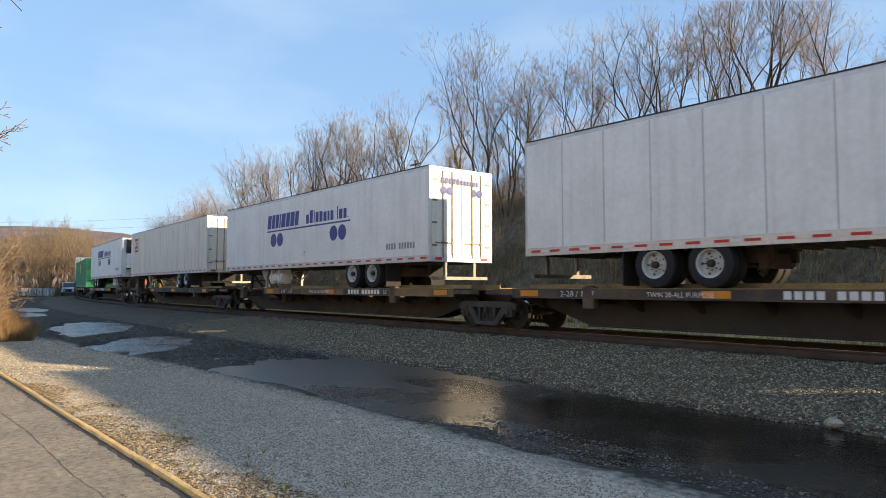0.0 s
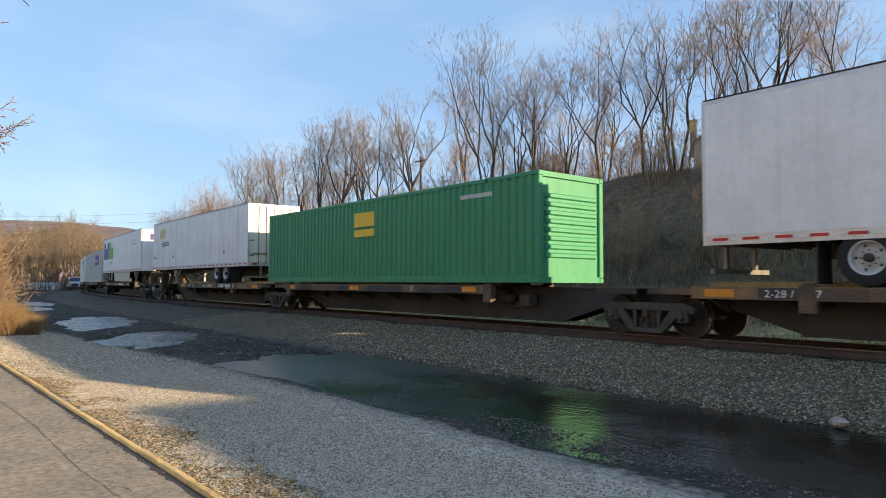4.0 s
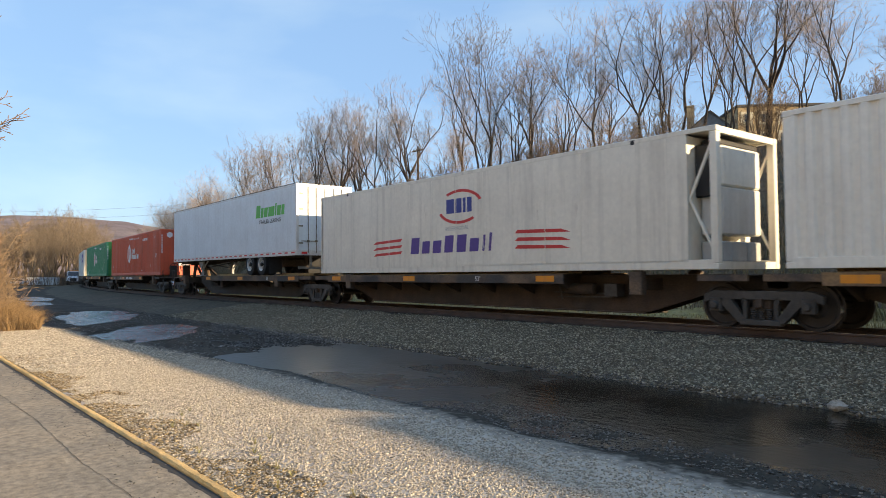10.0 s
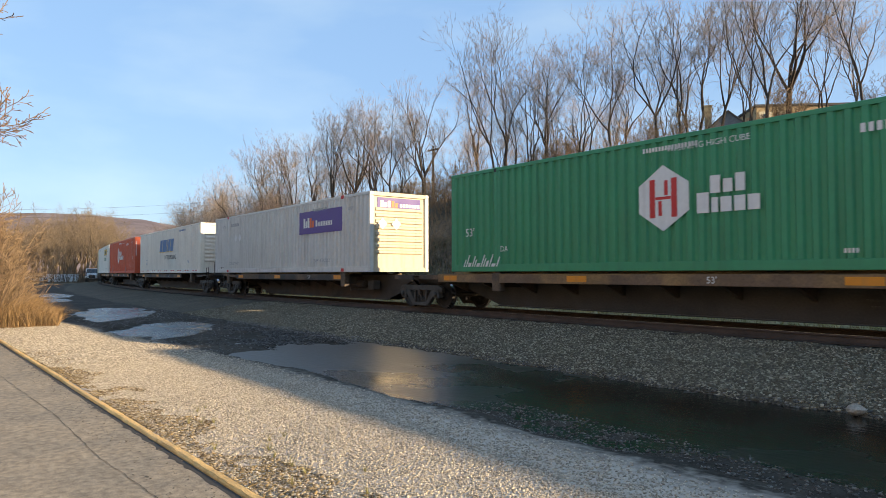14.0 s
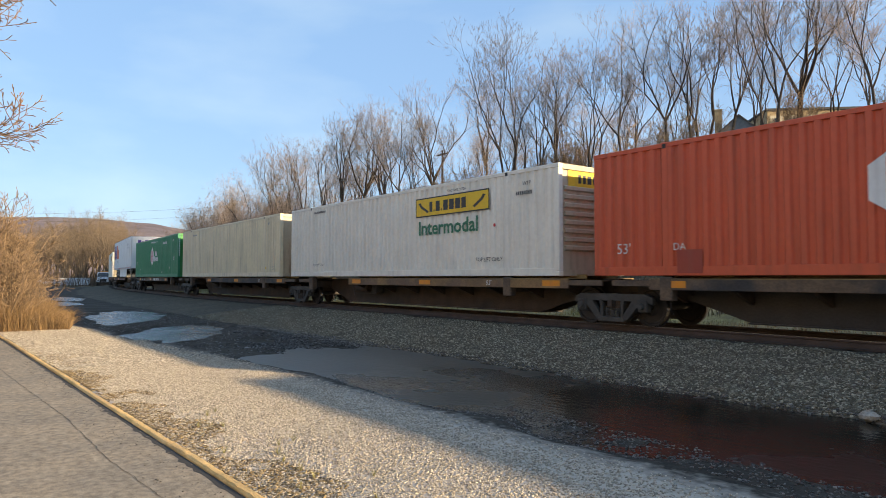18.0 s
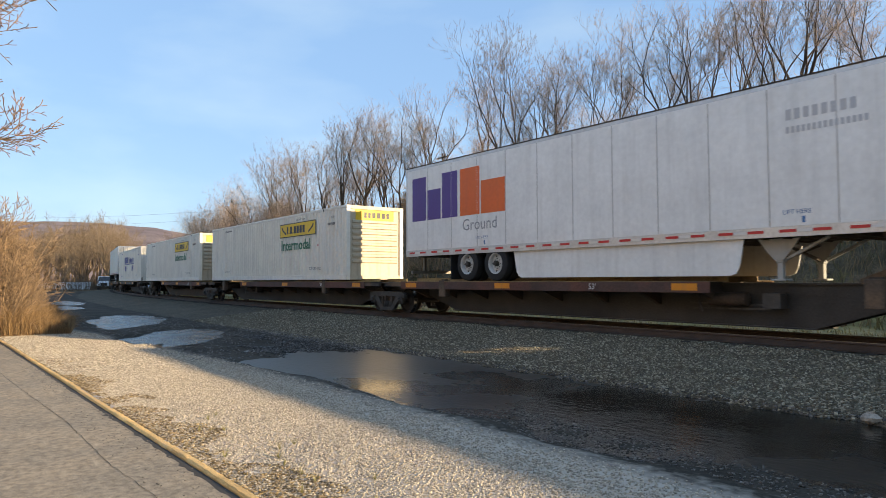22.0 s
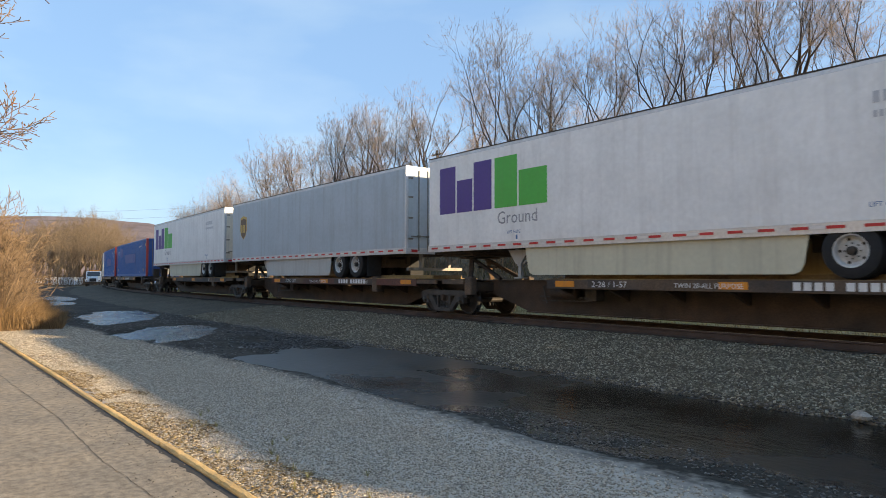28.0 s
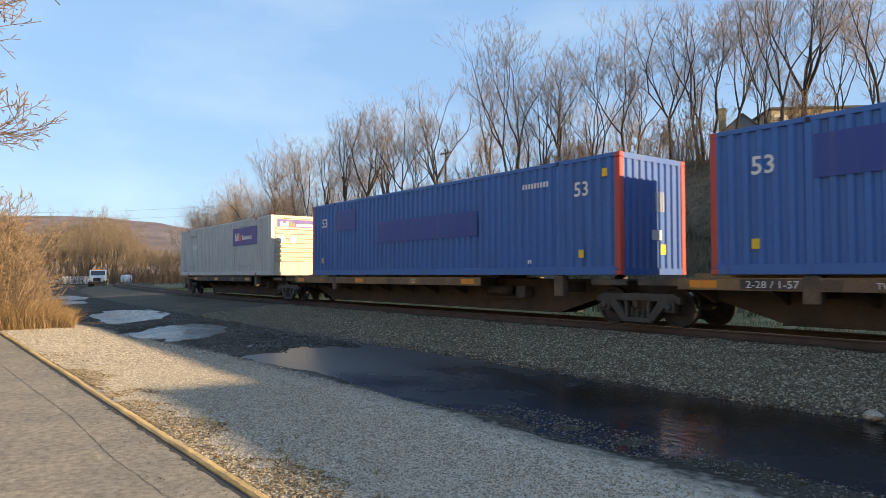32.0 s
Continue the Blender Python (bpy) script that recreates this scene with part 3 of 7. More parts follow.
for i in range(14):
    x0 = -24.0 + i * 2.4
    k = Kit()
    pts, n = [], 30
    off, up = kr.gauss(0, 0.006), kr.gauss(0, 0.003)
    for j in range(n + 1):
        x = x0 + 2.388 * j / n
        y = kerb_y(x) + off
        w = [kr.gauss(0, 0.004) for _ in range(4)]
        pts += [(x, y - 0.105, -0.1), (x, y - 0.012, -0.1), (x, y - 0.012 + w[0], 0.066 + up), (x, y - 0.032 + w[1], 0.082 + up + 0.4 * w[2]), (x, y - 0.085 + w[2], 0.084 + up + 0.4 * w[1]), (x, y - 0.105 + w[3], 0.066 + up)]
    k.add(pts, [(5, 4, 3, 2, 1, 0), tuple(range(6 * n, 6 * n + 6))] + [(6 * j + q, 6 * j + (q + 1) % 6, 6 * j + 6 + (q + 1) % 6, 6 * j + 6 + q) for j in range(n) for q in range(6)])
    part("beam", k.mesh("beam", M_CURB), kerb)


# unseen buff wall behind the camera, added to bounce warm light onto the train
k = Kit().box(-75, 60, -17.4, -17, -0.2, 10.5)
tagged(new("wall_south", k.mesh("wall_south", M_BOUNCE)), "plain unseen buff wall added to bounce warm light at the train", "wall", kind="structure")


# ---- track ----
def build_track():
    track = thing("railway_track", "single railway track with rusty rails on dark timber sleepers", "railway track", kind="structure")
    prof = [(-0.07, -0.17), (0.07, -0.17), (0.07, -0.155), (0.012, -0.14), (0.012, -0.045), (0.036, -0.035), (0.036, -0.003), (-0.036, -0.003), (-0.036, -0.035), (-0.012, -0.045), (-0.012, -0.14), (-0.07, -0.155)]
    stations = [20, 0] + [float(s) for s in np.arange(-4, -24, -4)] + [float(s) for s in np.arange(-24, -170, -2.5)]
    for lat in (-0.753, 0.753):
        k, top = Kit(), Kit()
        rings, tops = [], []
        for s in stations:
            m = on_track(s, lat)
            rings.append([m @ Vector((0, y, z)) for y, z in prof])
            tops.append([m @ Vector((0, y, 0.001)) for y in (-0.03, 0.03)] + [m @ Vector((0, y, -0.006)) for y in (0.03, -0.03)])
        n = len(prof)
        k.add([v for r in rings for v in r], [(i * n + j, i * n + (j + 1) % n, (i + 1) * n + (j + 1) % n, (i + 1) * n + j) for i in range(len(rings) - 1) for j in range(n)])
        top.add([v for r in tops for v in r], [(i * 4 + j, i * 4 + (j + 1) % 4, (i + 1) * 4 + (j + 1) % 4, (i + 1) * 4 + j) for i in range(len(tops) - 1) for j in range(4)])
        r = part("rail", k.mesh("rail", M_RAIL), track, "rust-brown steel rail")
        part("rail_head", top.mesh("rail_head", M_HEAD), r, "polished bright running surface")
    tie = soften(Kit().box(-0.11, 0.11, -1.3, 1.3, -0.36, -0.172).mesh("sleeper", M_TIE), 0.012)
    s = 8.0
    while s > -110:
        part("sleeper", tie, track, m=on_track(s + random.uniform(-0.03, 0.03), random.uniform(-0.04, 0.04)))
        s -= 0.5
    return track


build_track()


# ---- lettering and marks ----
def words(body, size, material, bold=0.0, squeeze=1.0):
    """A flat mesh of plain lettering, origin at the left of its baseline, standing in x and z and facing -y."""
    def make():
        cu = bpy.data.curves.new("lettering", "FONT")
        cu.body, cu.size, cu.offset = body, size, bold
        cu.resolution_u = 2
        tmp = bpy.data.objects.new("lettering", cu)
        scene.collection.objects.link(tmp)
        bpy.context.view_layer.update()
        me = bpy.data.meshes.new_from_object(tmp.evaluated_get(bpy.context.evaluated_depsgraph_get()))
        bpy.data.objects.remove(tmp)
        bpy.data.curves.remove(cu)
        me.transform(Matrix(((squeeze, 0, 0, 0), (0, 0, -1, 0), (0, 1, 0, 0), (0, 0, 0, 1))))
        me.materials.clear()
        me.materials.append(material)
        return me
    return keep(("words", body, size, material.name, bold, squeeze), make)


def flat(pts, material, name="mark"):
    """A flat polygon in x, z, facing -y."""
    k = Kit().add([(x, 0, z) for x, z in pts], [tuple(range(len(pts)))])
    me = k.mesh(name, material, fix=False)
    return me


def rect(w, h, material):
    return keep(("rect", w, h, material.name), lambda: flat([(0, 0), (w, 0), (w, h), (0, h)], material))


def disc(r, material, n=24, sx=1.0):
    return keep(("disc", r, material.name, sx, n), lambda: flat([(sx * r * math.cos(2 * math.pi * i / n), r * math.sin(2 * math.pi * i / n)) for i in range(n)], material))


def bars(widths, height, material, gap=0.08, slant=0.0):
    """A row of upright blocks that stands for a word mark."""
    def make():
        k, x = Kit(), 0.0
        for w, h in widths:
            if h:
                k.add([(x, 0, 0), (x + w, 0, 0), (x + w + slant * h * height, 0, h * height), (x + slant * h * height, 0, h * height)], [(0, 1, 2, 3)])
            x += w + gap
        return k.mesh("mark", material, fix=False)
    return keep(("bars", tuple(widths), height, material.name, gap, slant), make)


SIDE_Y, FACE = -1.295, 0.006


def on_side(parent, name, me, x, z, label="", proud=FACE):
    return part(name, me, parent, label, pose(x, SIDE_Y - proud, z))


END_FACE = {}


def on_end(parent, name, me, y, z, label="", x=None, proud=0.0):
    """A mark on a load's front end, flush with the wall there unless x is given."""
    return part(name, me, parent, label, pose((END_FACE.get(parent.name, 8.083) if x is None else x) + proud, y, z, 0, 0, 90))


# ---- loads: containers ----
BOX_L, BOX_W, BOX_H, BOX_Z = 16.15, 2.59, 2.9, 1.165


def corrugated(x0, x1, z0, z1, y, out, pitch=0.278, depth=0.052):
    """A wall of vertical folds between x0 and x1, at y, whose outer side faces out (-1 or 1)."""
    n = max(1, round((x1 - x0) / pitch))
    p = (x1 - x0) / n
    xs = []
    for i in range(n):
        a = x0 + i * p
        xs += [(a, 0), (a + 0.36 * p, 0), (a + 0.5 * p, 1), (a + 0.86 * p, 1)]
    xs.append((x1, 0))
    k = Kit()
    vs = [(x, y - out * depth * q, z) for z in (z0, z1) for x, q in xs]
    m = len(xs)
    k.add(vs, [(i, i + 1, i + 1 + m, i + m) if out < 0 else (i + 1, i, i + m, i + 1 + m) for i in range(m - 1)])
    return k


def container(style, body, post=None, end="ribs", lit=None, label="", group="intermodal loads on the train"):
    """A 53-foot container; x forward, rail level at z = 0."""
    post = post or body
    root = thing("shipping_container", label, "container", group)
    h = BOX_L / 2
    z0, z1 = BOX_Z, BOX_Z + BOX_H
    w = BOX_W / 2
    key = (style, body.name, post.name, (lit or body).name)

    def side(out, a, b):
        if style == "smooth":
            k = Kit().box(a, b, out * w - 0.02 * (out > 0), out * w + 0.02 * (out < 0), z0 + 0.16, z1 - 0.1)
            return k.mesh("side_panel", body)
        return corrugated(a, b, z0 + 0.2, z1 - 0.09, out * (w - 0.004), out).mesh("side_panel", body, fix=False)
    bays = [(-h + 0.1, h - (0.66 if end == "open" else 0.1))] if style == "smooth" else [(-h + 0.1, -6.18), (-6.02, 6.02), (6.18, h - 0.1)]
    for out in (-1, 1):
        for a, b in bays:
            part("side_panel", keep(key + ("side", out, a, end == "open"), lambda: side(out, a, b)), root)
    if style == "smooth":
        seam = keep(key + ("seam",), lambda: Kit().box(-0.015, 0.015, -0.003, 0.003, z0 + 0.17, z1 - 0.11).mesh("seam", body))
        for j in range(1, 14):
            part("seam", seam, root, m=pose(-h + j * BOX_L / 14, -w - 0.003, 0))
    rail_b = keep(key + ("rb",), lambda: soften(Kit().box(-h + 0.09, h - 0.09, -0.05, 0.05, 0, 0.2).mesh("bottom_rail", body), 0.008))
    rail_t = keep(key + ("rt",), lambda: soften(Kit().box(-h + 0.09, h - 0.09, -0.04, 0.04, 0, 0.1).mesh("top_rail", body), 0.008))
    cpost = keep(key + ("cp",), lambda: soften(Kit().box(-0.08, 0.08, -0.08, 0.08, 0.12, BOX_H - 0.12).mesh("corner_post", post), 0.015))
    ipost = keep(key + ("ip",), lambda: soften(Kit().box(-0.075, 0.075, -0.03, 0.03, 0.0, BOX_H + 0.012).mesh("lifting_post", body), 0.01))
    cast = keep(key + ("cc",), lambda: soften(Kit().box(-0.089, 0.089, -0.081, 0.081, -0.06, 0.06).mesh("corner_casting", post), 0.012))
    for sy in (-1, 1):
        part("bottom_rail", rail_b, root, m=pose(0, sy * (w - 0.05), z0))
        part("top_rail", rail_t, root, m=pose(0, sy * (w - 0.04), z1 - 0.1))
        for sx in (-1, 1):
            part("corner_post", cpost, root, m=pose(sx * (h - 0.08), sy * (w - 0.08), z0))
            part("lifting_post", ipost, root, m=pose(sx * 6.1, sy * (w - 0.029), z0))
            for z in (z0 + 0.06, z1 - 0.06):
                part("corner_casting", cast, root, m=pose(sx * (h - 0.085), sy * (w - 0.079), z))
            if sy < 0:
                # flat black patch painted for the dark inside the casting's hole
                part("casting_hole", keep(("hole",), lambda: flat([(-0.05, 0), (0.05, 0), (0.05, 0.1), (-0.05, 0.1)], M_BLACKPANEL)), root, m=pose(sx * 6.1, -w - 0.003, z1 - 0.12))
    part("roof", keep(key + ("roof",), lambda: Kit().box(-h + 0.1, h - 0.1, -w + 0.09, w - 0.09, z1 - 0.06, z1 - 0.02).mesh("roof", body)), root)
    part("floor_pan", keep(key + ("floor",), lambda: Kit().box(-h + 0.1, h - 0.1, -w + 0.11, w - 0.11, z0 + 0.05, z0 + 0.16).mesh("floor_pan", M_STEEL)), root)

    a, b = -w + 0.16, w - 0.16
    # ends can take a colour that carries how the sun falls on them
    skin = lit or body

    def flip(k, sx):
        if sx < 0:
            k.v = [(-x, -y, z) for x, y, z in k.v]
        return k

    def end_wall(sx, kind):
        k = Kit()
        if kind == "folds":
            c = corrugated(a, b, z0 + 0.12, z1 - 0.12, 0, -1, 0.24, 0.045)
            k.add([(h - 0.05 + y, x, z) for x, y, z in c.v], c.f)
        elif kind == "open":
            k.box(h - 0.72, h - 0.66, -w + 0.03, w - 0.03, z0 + 0.12, z1 - 0.12)
        else:
            d = {"ribs": 0.11, "doors": 0.13}.get(kind, 0.1)
            k.box(h - d, h - d + 0.035, a, b, z0 + 0.16, z1 - 0.14)
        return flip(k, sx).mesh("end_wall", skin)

    def end_of(sx, kind):
        wall = part("end_wall", keep(key + ("end", sx, kind), lambda: end_wall(sx, kind)), root)
        part("end_header", keep(key + ("header", sx), lambda: flip(Kit().box(h - 0.1, h - 0.01, a, b, z1 - 0.14, z1 - 0.005), sx).mesh("end_header", skin)), wall)
        part("end_sill", keep(key + ("sill", sx), lambda: flip(Kit().box(h - 0.1, h - 0.01, a, b, z0 + 0.005, z0 + 0.16), sx).mesh("end_sill", skin)), wall)
        if kind == "doors":
            leaf = keep(key + ("leaf", sx), lambda: flip(Kit().box(h - 0.09, h - 0.05, -0.555, 0.555, z0 + 0.17, z1 - 0.15), sx).mesh("door_leaf", skin))
            band = keep(key + ("band", sx), lambda: flip(Kit().box(h - 0.05, h - 0.036, -0.53, 0.53, -0.05, 0.05), sx).mesh("door_rib", skin))
            rod = keep(("lock", sx), lambda: flip(Kit().tube((h - 0.02, 0, z0 + 0.1), (h - 0.02, 0, z1 - 0.1), 0.022, n=6).box(h - 0.035, h - 0.005, -0.03, 0.22, z0 + 1.0, z0 + 1.06), sx).mesh("lock_rod", M_ROD))
            for y in (-0.565, 0.565):
                part("door_leaf", leaf, wall, m=pose(0, y, 0))
            for y in (-0.565, 0.565):
                for j in range(4):
                    part("door_rib", band, wall, m=pose(0, y, z0 + 0.55 + 0.6 * j))
            for y in (-0.85, -0.25, 0.25, 0.85):
                part("lock_rod", rod, wall, m=pose(0, y, 0))
        return wall
    front_end = end_of(1, end)
    END_FACE[root.name] = {"plain": 8.014, "ribs": 8.022, "folds": 8.072, "doors": 8.043}.get(end, 8.083)
    if end == "ribs":
        ya, yb = -w + 0.16, w - 0.16
        rib = keep(key + ("rib",), lambda: Kit().add(
            [(h - 0.076, ya + 0.1, -0.075), (h - 0.076, yb - 0.1, -0.075), (h - 0.02, yb - 0.12, -0.04), (h - 0.02, ya + 0.12, -0.04),
             (h - 0.02, yb - 0.12, 0.04), (h - 0.02, ya + 0.12, 0.04), (h - 0.076, yb - 0.1, 0.075), (h - 0.076, ya + 0.1, 0.075)],
            [(0, 1, 2, 3), (3, 2, 4, 5), (5, 4, 6, 7), (0, 3, 5, 7), (1, 6, 4, 2), (0, 7, 6, 1)]).mesh("rib", lit or body))
        for j in range(8):
            part("rib", rib, front_end, m=pose(0, 0, z0 + 0.72 + (BOX_H - 1.34) * j / 7))
    end_of(-1, "doors")
    return root


def stamp_small(root, material, spots):
    """Rows of tiny unreadable stencil marks: (x, z, width, height)."""
    for x, z, w, hh in spots:
        n = max(2, int(w / (hh * 0.85)))
        for j in range(n):
            on_side(root, "stencil_mark", rect(round(hh * 0.5, 3), hh, material), x + j * hh * 0.8, z)


# ---- loads: road trailers ----
TR_Z0, TR_Z1 = 1.92, 4.86


def road_wheel():
    def make():
        k = Kit()
        k.lathe([(-0.14, 0.30), (-0.15, 0.40), (-0.12, 0.485), (0.0, 0.505), (0.12, 0.485), (0.15, 0.40), (0.14, 0.30)], (0, 0, 0), "y", 28, 0, True)
        return k.mesh("tyre", M_RUBBER, smooth=True)

    def rim():
        k = Kit()
        k.lathe([(-0.145, 0.30), (-0.135, 0.275), (-0.10, 0.262), (-0.03, 0.25), (-0.02, 0.20), (-0.05, 0.16), (-0.055, 0.0)], (0, 0, 0), "y", 24, 0, True)
        for i in range(8):
            a = 2 * math.pi * i / 8
            k.lathe([(-0.075, 0.015), (-0.04, 0.015)], (0.135 * math.cos(a), 0, 0.135 * math.sin(a)), "y", 6, 1)
        for i in range(5):
            a = 2 * math.pi * (i + 0.5) / 5
            k.lathe([(-0.038, 0.028), (-0.02, 0.028)], (0.215 * math.cos(a), 0, 0.215 * math.sin(a)), "y", 8, 1)
        k.lathe([(-0.16, 0.05), (-0.15, 0.075), (-0.05, 0.085)], (0, 0, 0), "y", 12, 1)
        return k.mesh("rim", M_RIM, M_HUB, smooth=True)
    return keep(("tyre",), make), keep(("rim",), rim)


def trailer(body, rear="R", skirt=False, reefer=False, seams=0.0, label="", lower=None, door=None, roof_mat=None, tandem=3.55, tank=False):
    """A 53-foot road trailer standing on the car deck, its doors at the end that rear names."""
    root = thing("semi_trailer", label, "trailer", "intermodal loads on the train")
    h, w = BOX_L / 2, BOX_W / 2
    z0, z1 = TR_Z0, TR_Z1
    rs = 1 if rear == "R" else -1
    door = door or (M_OFFWHITE if body is M_CLEAN else body)
    key = ("trailer", body.name, seams)

    def side(out):
        k = Kit().box(-h + 0.06, h - 0.06, min(out * w, out * (w - 0.03)), max(out * w, out * (w - 0.03)), z0 + 0.2, z1 - 0.09)
        if seams:
            n = int(BOX_L / seams)
            for i in range(1, n):
                x = -h + i * BOX_L / n
                k.box(x - 0.009, x + 0.009, out * w - 0.004, out * w + 0.004, z0 + 0.21, z1 - 0.1, 1)
                for j in range(38):
                    z = z0 + 0.26 + j * (z1 - z0 - 0.42) / 37
                    for e in (-0.03, 0.03):
                        k.box(x + e - 0.006, x + e + 0.006, out * (w + 0.006) - 0.002, out * (w + 0.006) + 0.002, z - 0.006, z + 0.006)
        return k.mesh("side_wall", body, M_SEAM, fix=False)
    for out in (-1, 1):
        part("side_wall", keep(key + ("side", out), lambda: side(out)), root)
        part("bottom_rail", keep(("tr_rail", lower.name if lower else ""), lambda: soften(Kit().box(-h, h, -0.03, 0.03, 0, 0.2).mesh("bottom_rail", lower or M_ALU), 0.004)), root, m=pose(0, out * (w - 0.03), z0))
        part("top_rail", keep(("tr_trail",), lambda: soften(Kit().box(-h, h, -0.025, 0.025, 0, 0.1).mesh("top_rail", M_ALU), 0.01)), root, m=pose(0, out * (w - 0.025), z1 - 0.1))
        part("roof_edge", keep(("tr_edge",), lambda: Kit().box(-h + 0.02, h - 0.02, -0.03, 0.03, 0, 0.028).mesh("roof_edge", M_STEEL)), root, "dark roof edge strip", pose(0, out * (w - 0.03), z1 + 0.001))
    tape = keep(("tape",), lambda: rect(0.32, 0.055, M_REDPRINT))
    tape_w = keep(("tapew",), lambda: rect(0.28, 0.055, M_WPRINT))
    for i in range(13):
        x = -h + 0.2 + i * 1.24
        on_side(root, "reflective_tape", tape, x, z0 + 0.085, proud=0.011)
        on_side(root, "reflective_tape", tape_w, x + 0.33, z0 + 0.085, proud=0.011)
        on_side(root, "reflective_tape", tape, x + 0.62, z0 + 0.085, proud=0.011)
    part("roof", keep(("tr_roof", (roof_mat or M_ALU).name), lambda: Kit().box(-h + 0.03, h - 0.03, -w + 0.05, w - 0.05, z1 - 0.05, z1 - 0.01).mesh("roof", roof_mat or M_ALU)), root)
    part("floor", keep(("tr_floor",), lambda: Kit().box(-h + 0.05, h - 0.05, -w + 0.06, w - 0.06, z0 + 0.06, z0 + 0.16).mesh("floor", M_STEEL)), root)
    # nose and doors
    e = keep(("nose", body.name), lambda: soften(Kit().box(-0.04, 0.04, -w + 0.05, w - 0.05, z0 + 0.02, z1 - 0.06, ch=0.03).mesh("nose", body), 0.01))
    part("nose", e, root, m=pose(-rs * (h - 0.03), 0, 0))
    frame_me = keep(("door_frame",), lambda: Kit().box(-0.05, 0.05, -w + 0.001, -w + 0.1, z0, z1).box(-0.05, 0.05, w - 0.1, w - 0.001, z0, z1).box(-0.05, 0.05, -w + 0.1, w - 0.1, z1 - 0.12, z1).box(-0.05, 0.05, -w + 0.1, w - 0.1, z0, z0 + 0.2).mesh("door_frame", M_ALU))
    part("door_frame", frame_me, root, m=pose(rs * (h - 0.04), 0, 0))
    leaf = keep(("leaf", door.name), lambda: Kit().box(-0.02, 0.02, -0.585, 0.585, z0 + 0.2, z1 - 0.12).mesh("door", door))
    rod = keep(("rod",), lambda: Kit().tube((0, 0, z0 + 0.1), (0, 0, z1 - 0.08), 0.018, n=6).box(-0.02, 0.03, -0.05, 0.05, z0 + 0.55, z0 + 0.62).box(-0.02, 0.02, -0.3, 0.02, z0 + 0.57, z0 + 0.6).mesh("lock_rod", M_ROD))
    hinge = keep(("hinge",), lambda: Kit().box(-0.015, 0.015, -0.09, 0.09, -0.03, 0.03).mesh("hinge", M_ROD))
    for y in (-0.6, 0.6):
        d = part("door", leaf, root, m=pose(rs * (h - 0.02), y, 0))
        for dy in (-0.17, 0.2):
            part("lock_rod", rod, d, m=pose(rs * 0.04, dy, 0))
        for z in (z0 + 0.5, z0 + 1.2, z0 + 1.9, z1 - 0.4):
            part("hinge", hinge, d, m=pose(rs * 0.03, math.copysign(0.5, y), z))
    lamp = keep(("tail",), lambda: Kit().box(-0.012, 0.012, -0.12, 0.12, 0, 0.09).mesh("tail_lamp", M_REDPRINT))
    for y in (-0.95, 0.95):
        part("tail_lamp", lamp, root, m=pose(rs * (h + 0.02), y, z0 + 0.05))
    # bumper guard
    g = Kit().box(-0.05, 0.05, -1.15, 1.15, 1.36, 1.46, 0)
    for y in (-0.6, 0.6):
        g.box(-0.04, 0.04, y - 0.05, y + 0.05, 1.46, z0)
    part("rear_guard", keep(("guard",), lambda: g.mesh("rear_guard", M_ROD)), root, m=pose(rs * (h - 0.1), 0, 0))
    # tandem
    tyre, rim = road_wheel()
    ax = rs * (h - tandem)
    sub = keep(("slider",), lambda: Kit().box(-1.6, 1.6, -0.55, -0.4, 1.62, 1.94).box(-1.6, 1.6, 0.4, 0.55, 1.62, 1.94).tube((-0.64, -1.2, 1.61), (-0.64, 1.2, 1.61), 0.07).tube((0.64, -1.2, 1.61), (0.64, 1.2, 1.61), 0.07).box(-1.1, -0.9, -0.6, 0.6, 1.5, 1.8).box(0.2, 0.4, -0.6, 0.6, 1.5, 1.8).box(1.3, 1.5, -0.6, 0.6, 1.5, 1.8).mesh("suspension", M_STEEL))
    part("suspension", sub, root, m=pose(ax, 0, 0))
    for dx in (-0.64, 0.64):
        for sy in (-1, 1):
            for off in (1.13, 0.8):
                t = part("tyre", tyre, root, m=pose(ax + dx, sy * off, 1.1 + 0.505, 0, 0, 0 if sy < 0 else 180))
                if off > 1:
                    part("rim", rim, t, "white steel wheel with dark hub")
    flap = keep(("flap",), lambda: Kit().box(-0.012, 0.012, -0.3, 0.3, 1.16, z0).mesh("mudflap", M_RUBBER))
    for sy in (-1, 1):
        part("mudflap", flap, root, m=pose(ax + rs * 1.45, sy * 0.95, 0))
    # landing gear and king-pin plate
    lg = -rs * (h - 3.75)
    leg = keep(("leg",), lambda: soften(Kit().box(-0.075, 0.075, -0.075, 0.075, 1.45, z0).box(-0.055, 0.055, -0.055, 0.055, 1.13, 1.45).box(-0.15, 0.15, -0.13, 0.13, 1.1, 1.14).prism([(-0.1, 1.5), (0.1, 1.5), (0.42, z0), (-0.42, z0)], -0.1, -0.08).bar((0.1, 0, 1.52), (0.9, 0, z0), 0.06).mesh("landing_leg", M_GEAR), 0.008))
    for y in (-0.85, 0.85):
        part("landing_leg", leg, root, m=pose(lg, y, 0))
    part("landing_brace", keep(("lbrace",), lambda: Kit().bar((0, -0.85, 1.5), (0, 0.85, 1.85), 0.05).bar((0, 0.85, 1.5), (0, -0.85, 1.85), 0.05).mesh("landing_brace", M_STEEL)), root, m=pose(lg, 0, 0))
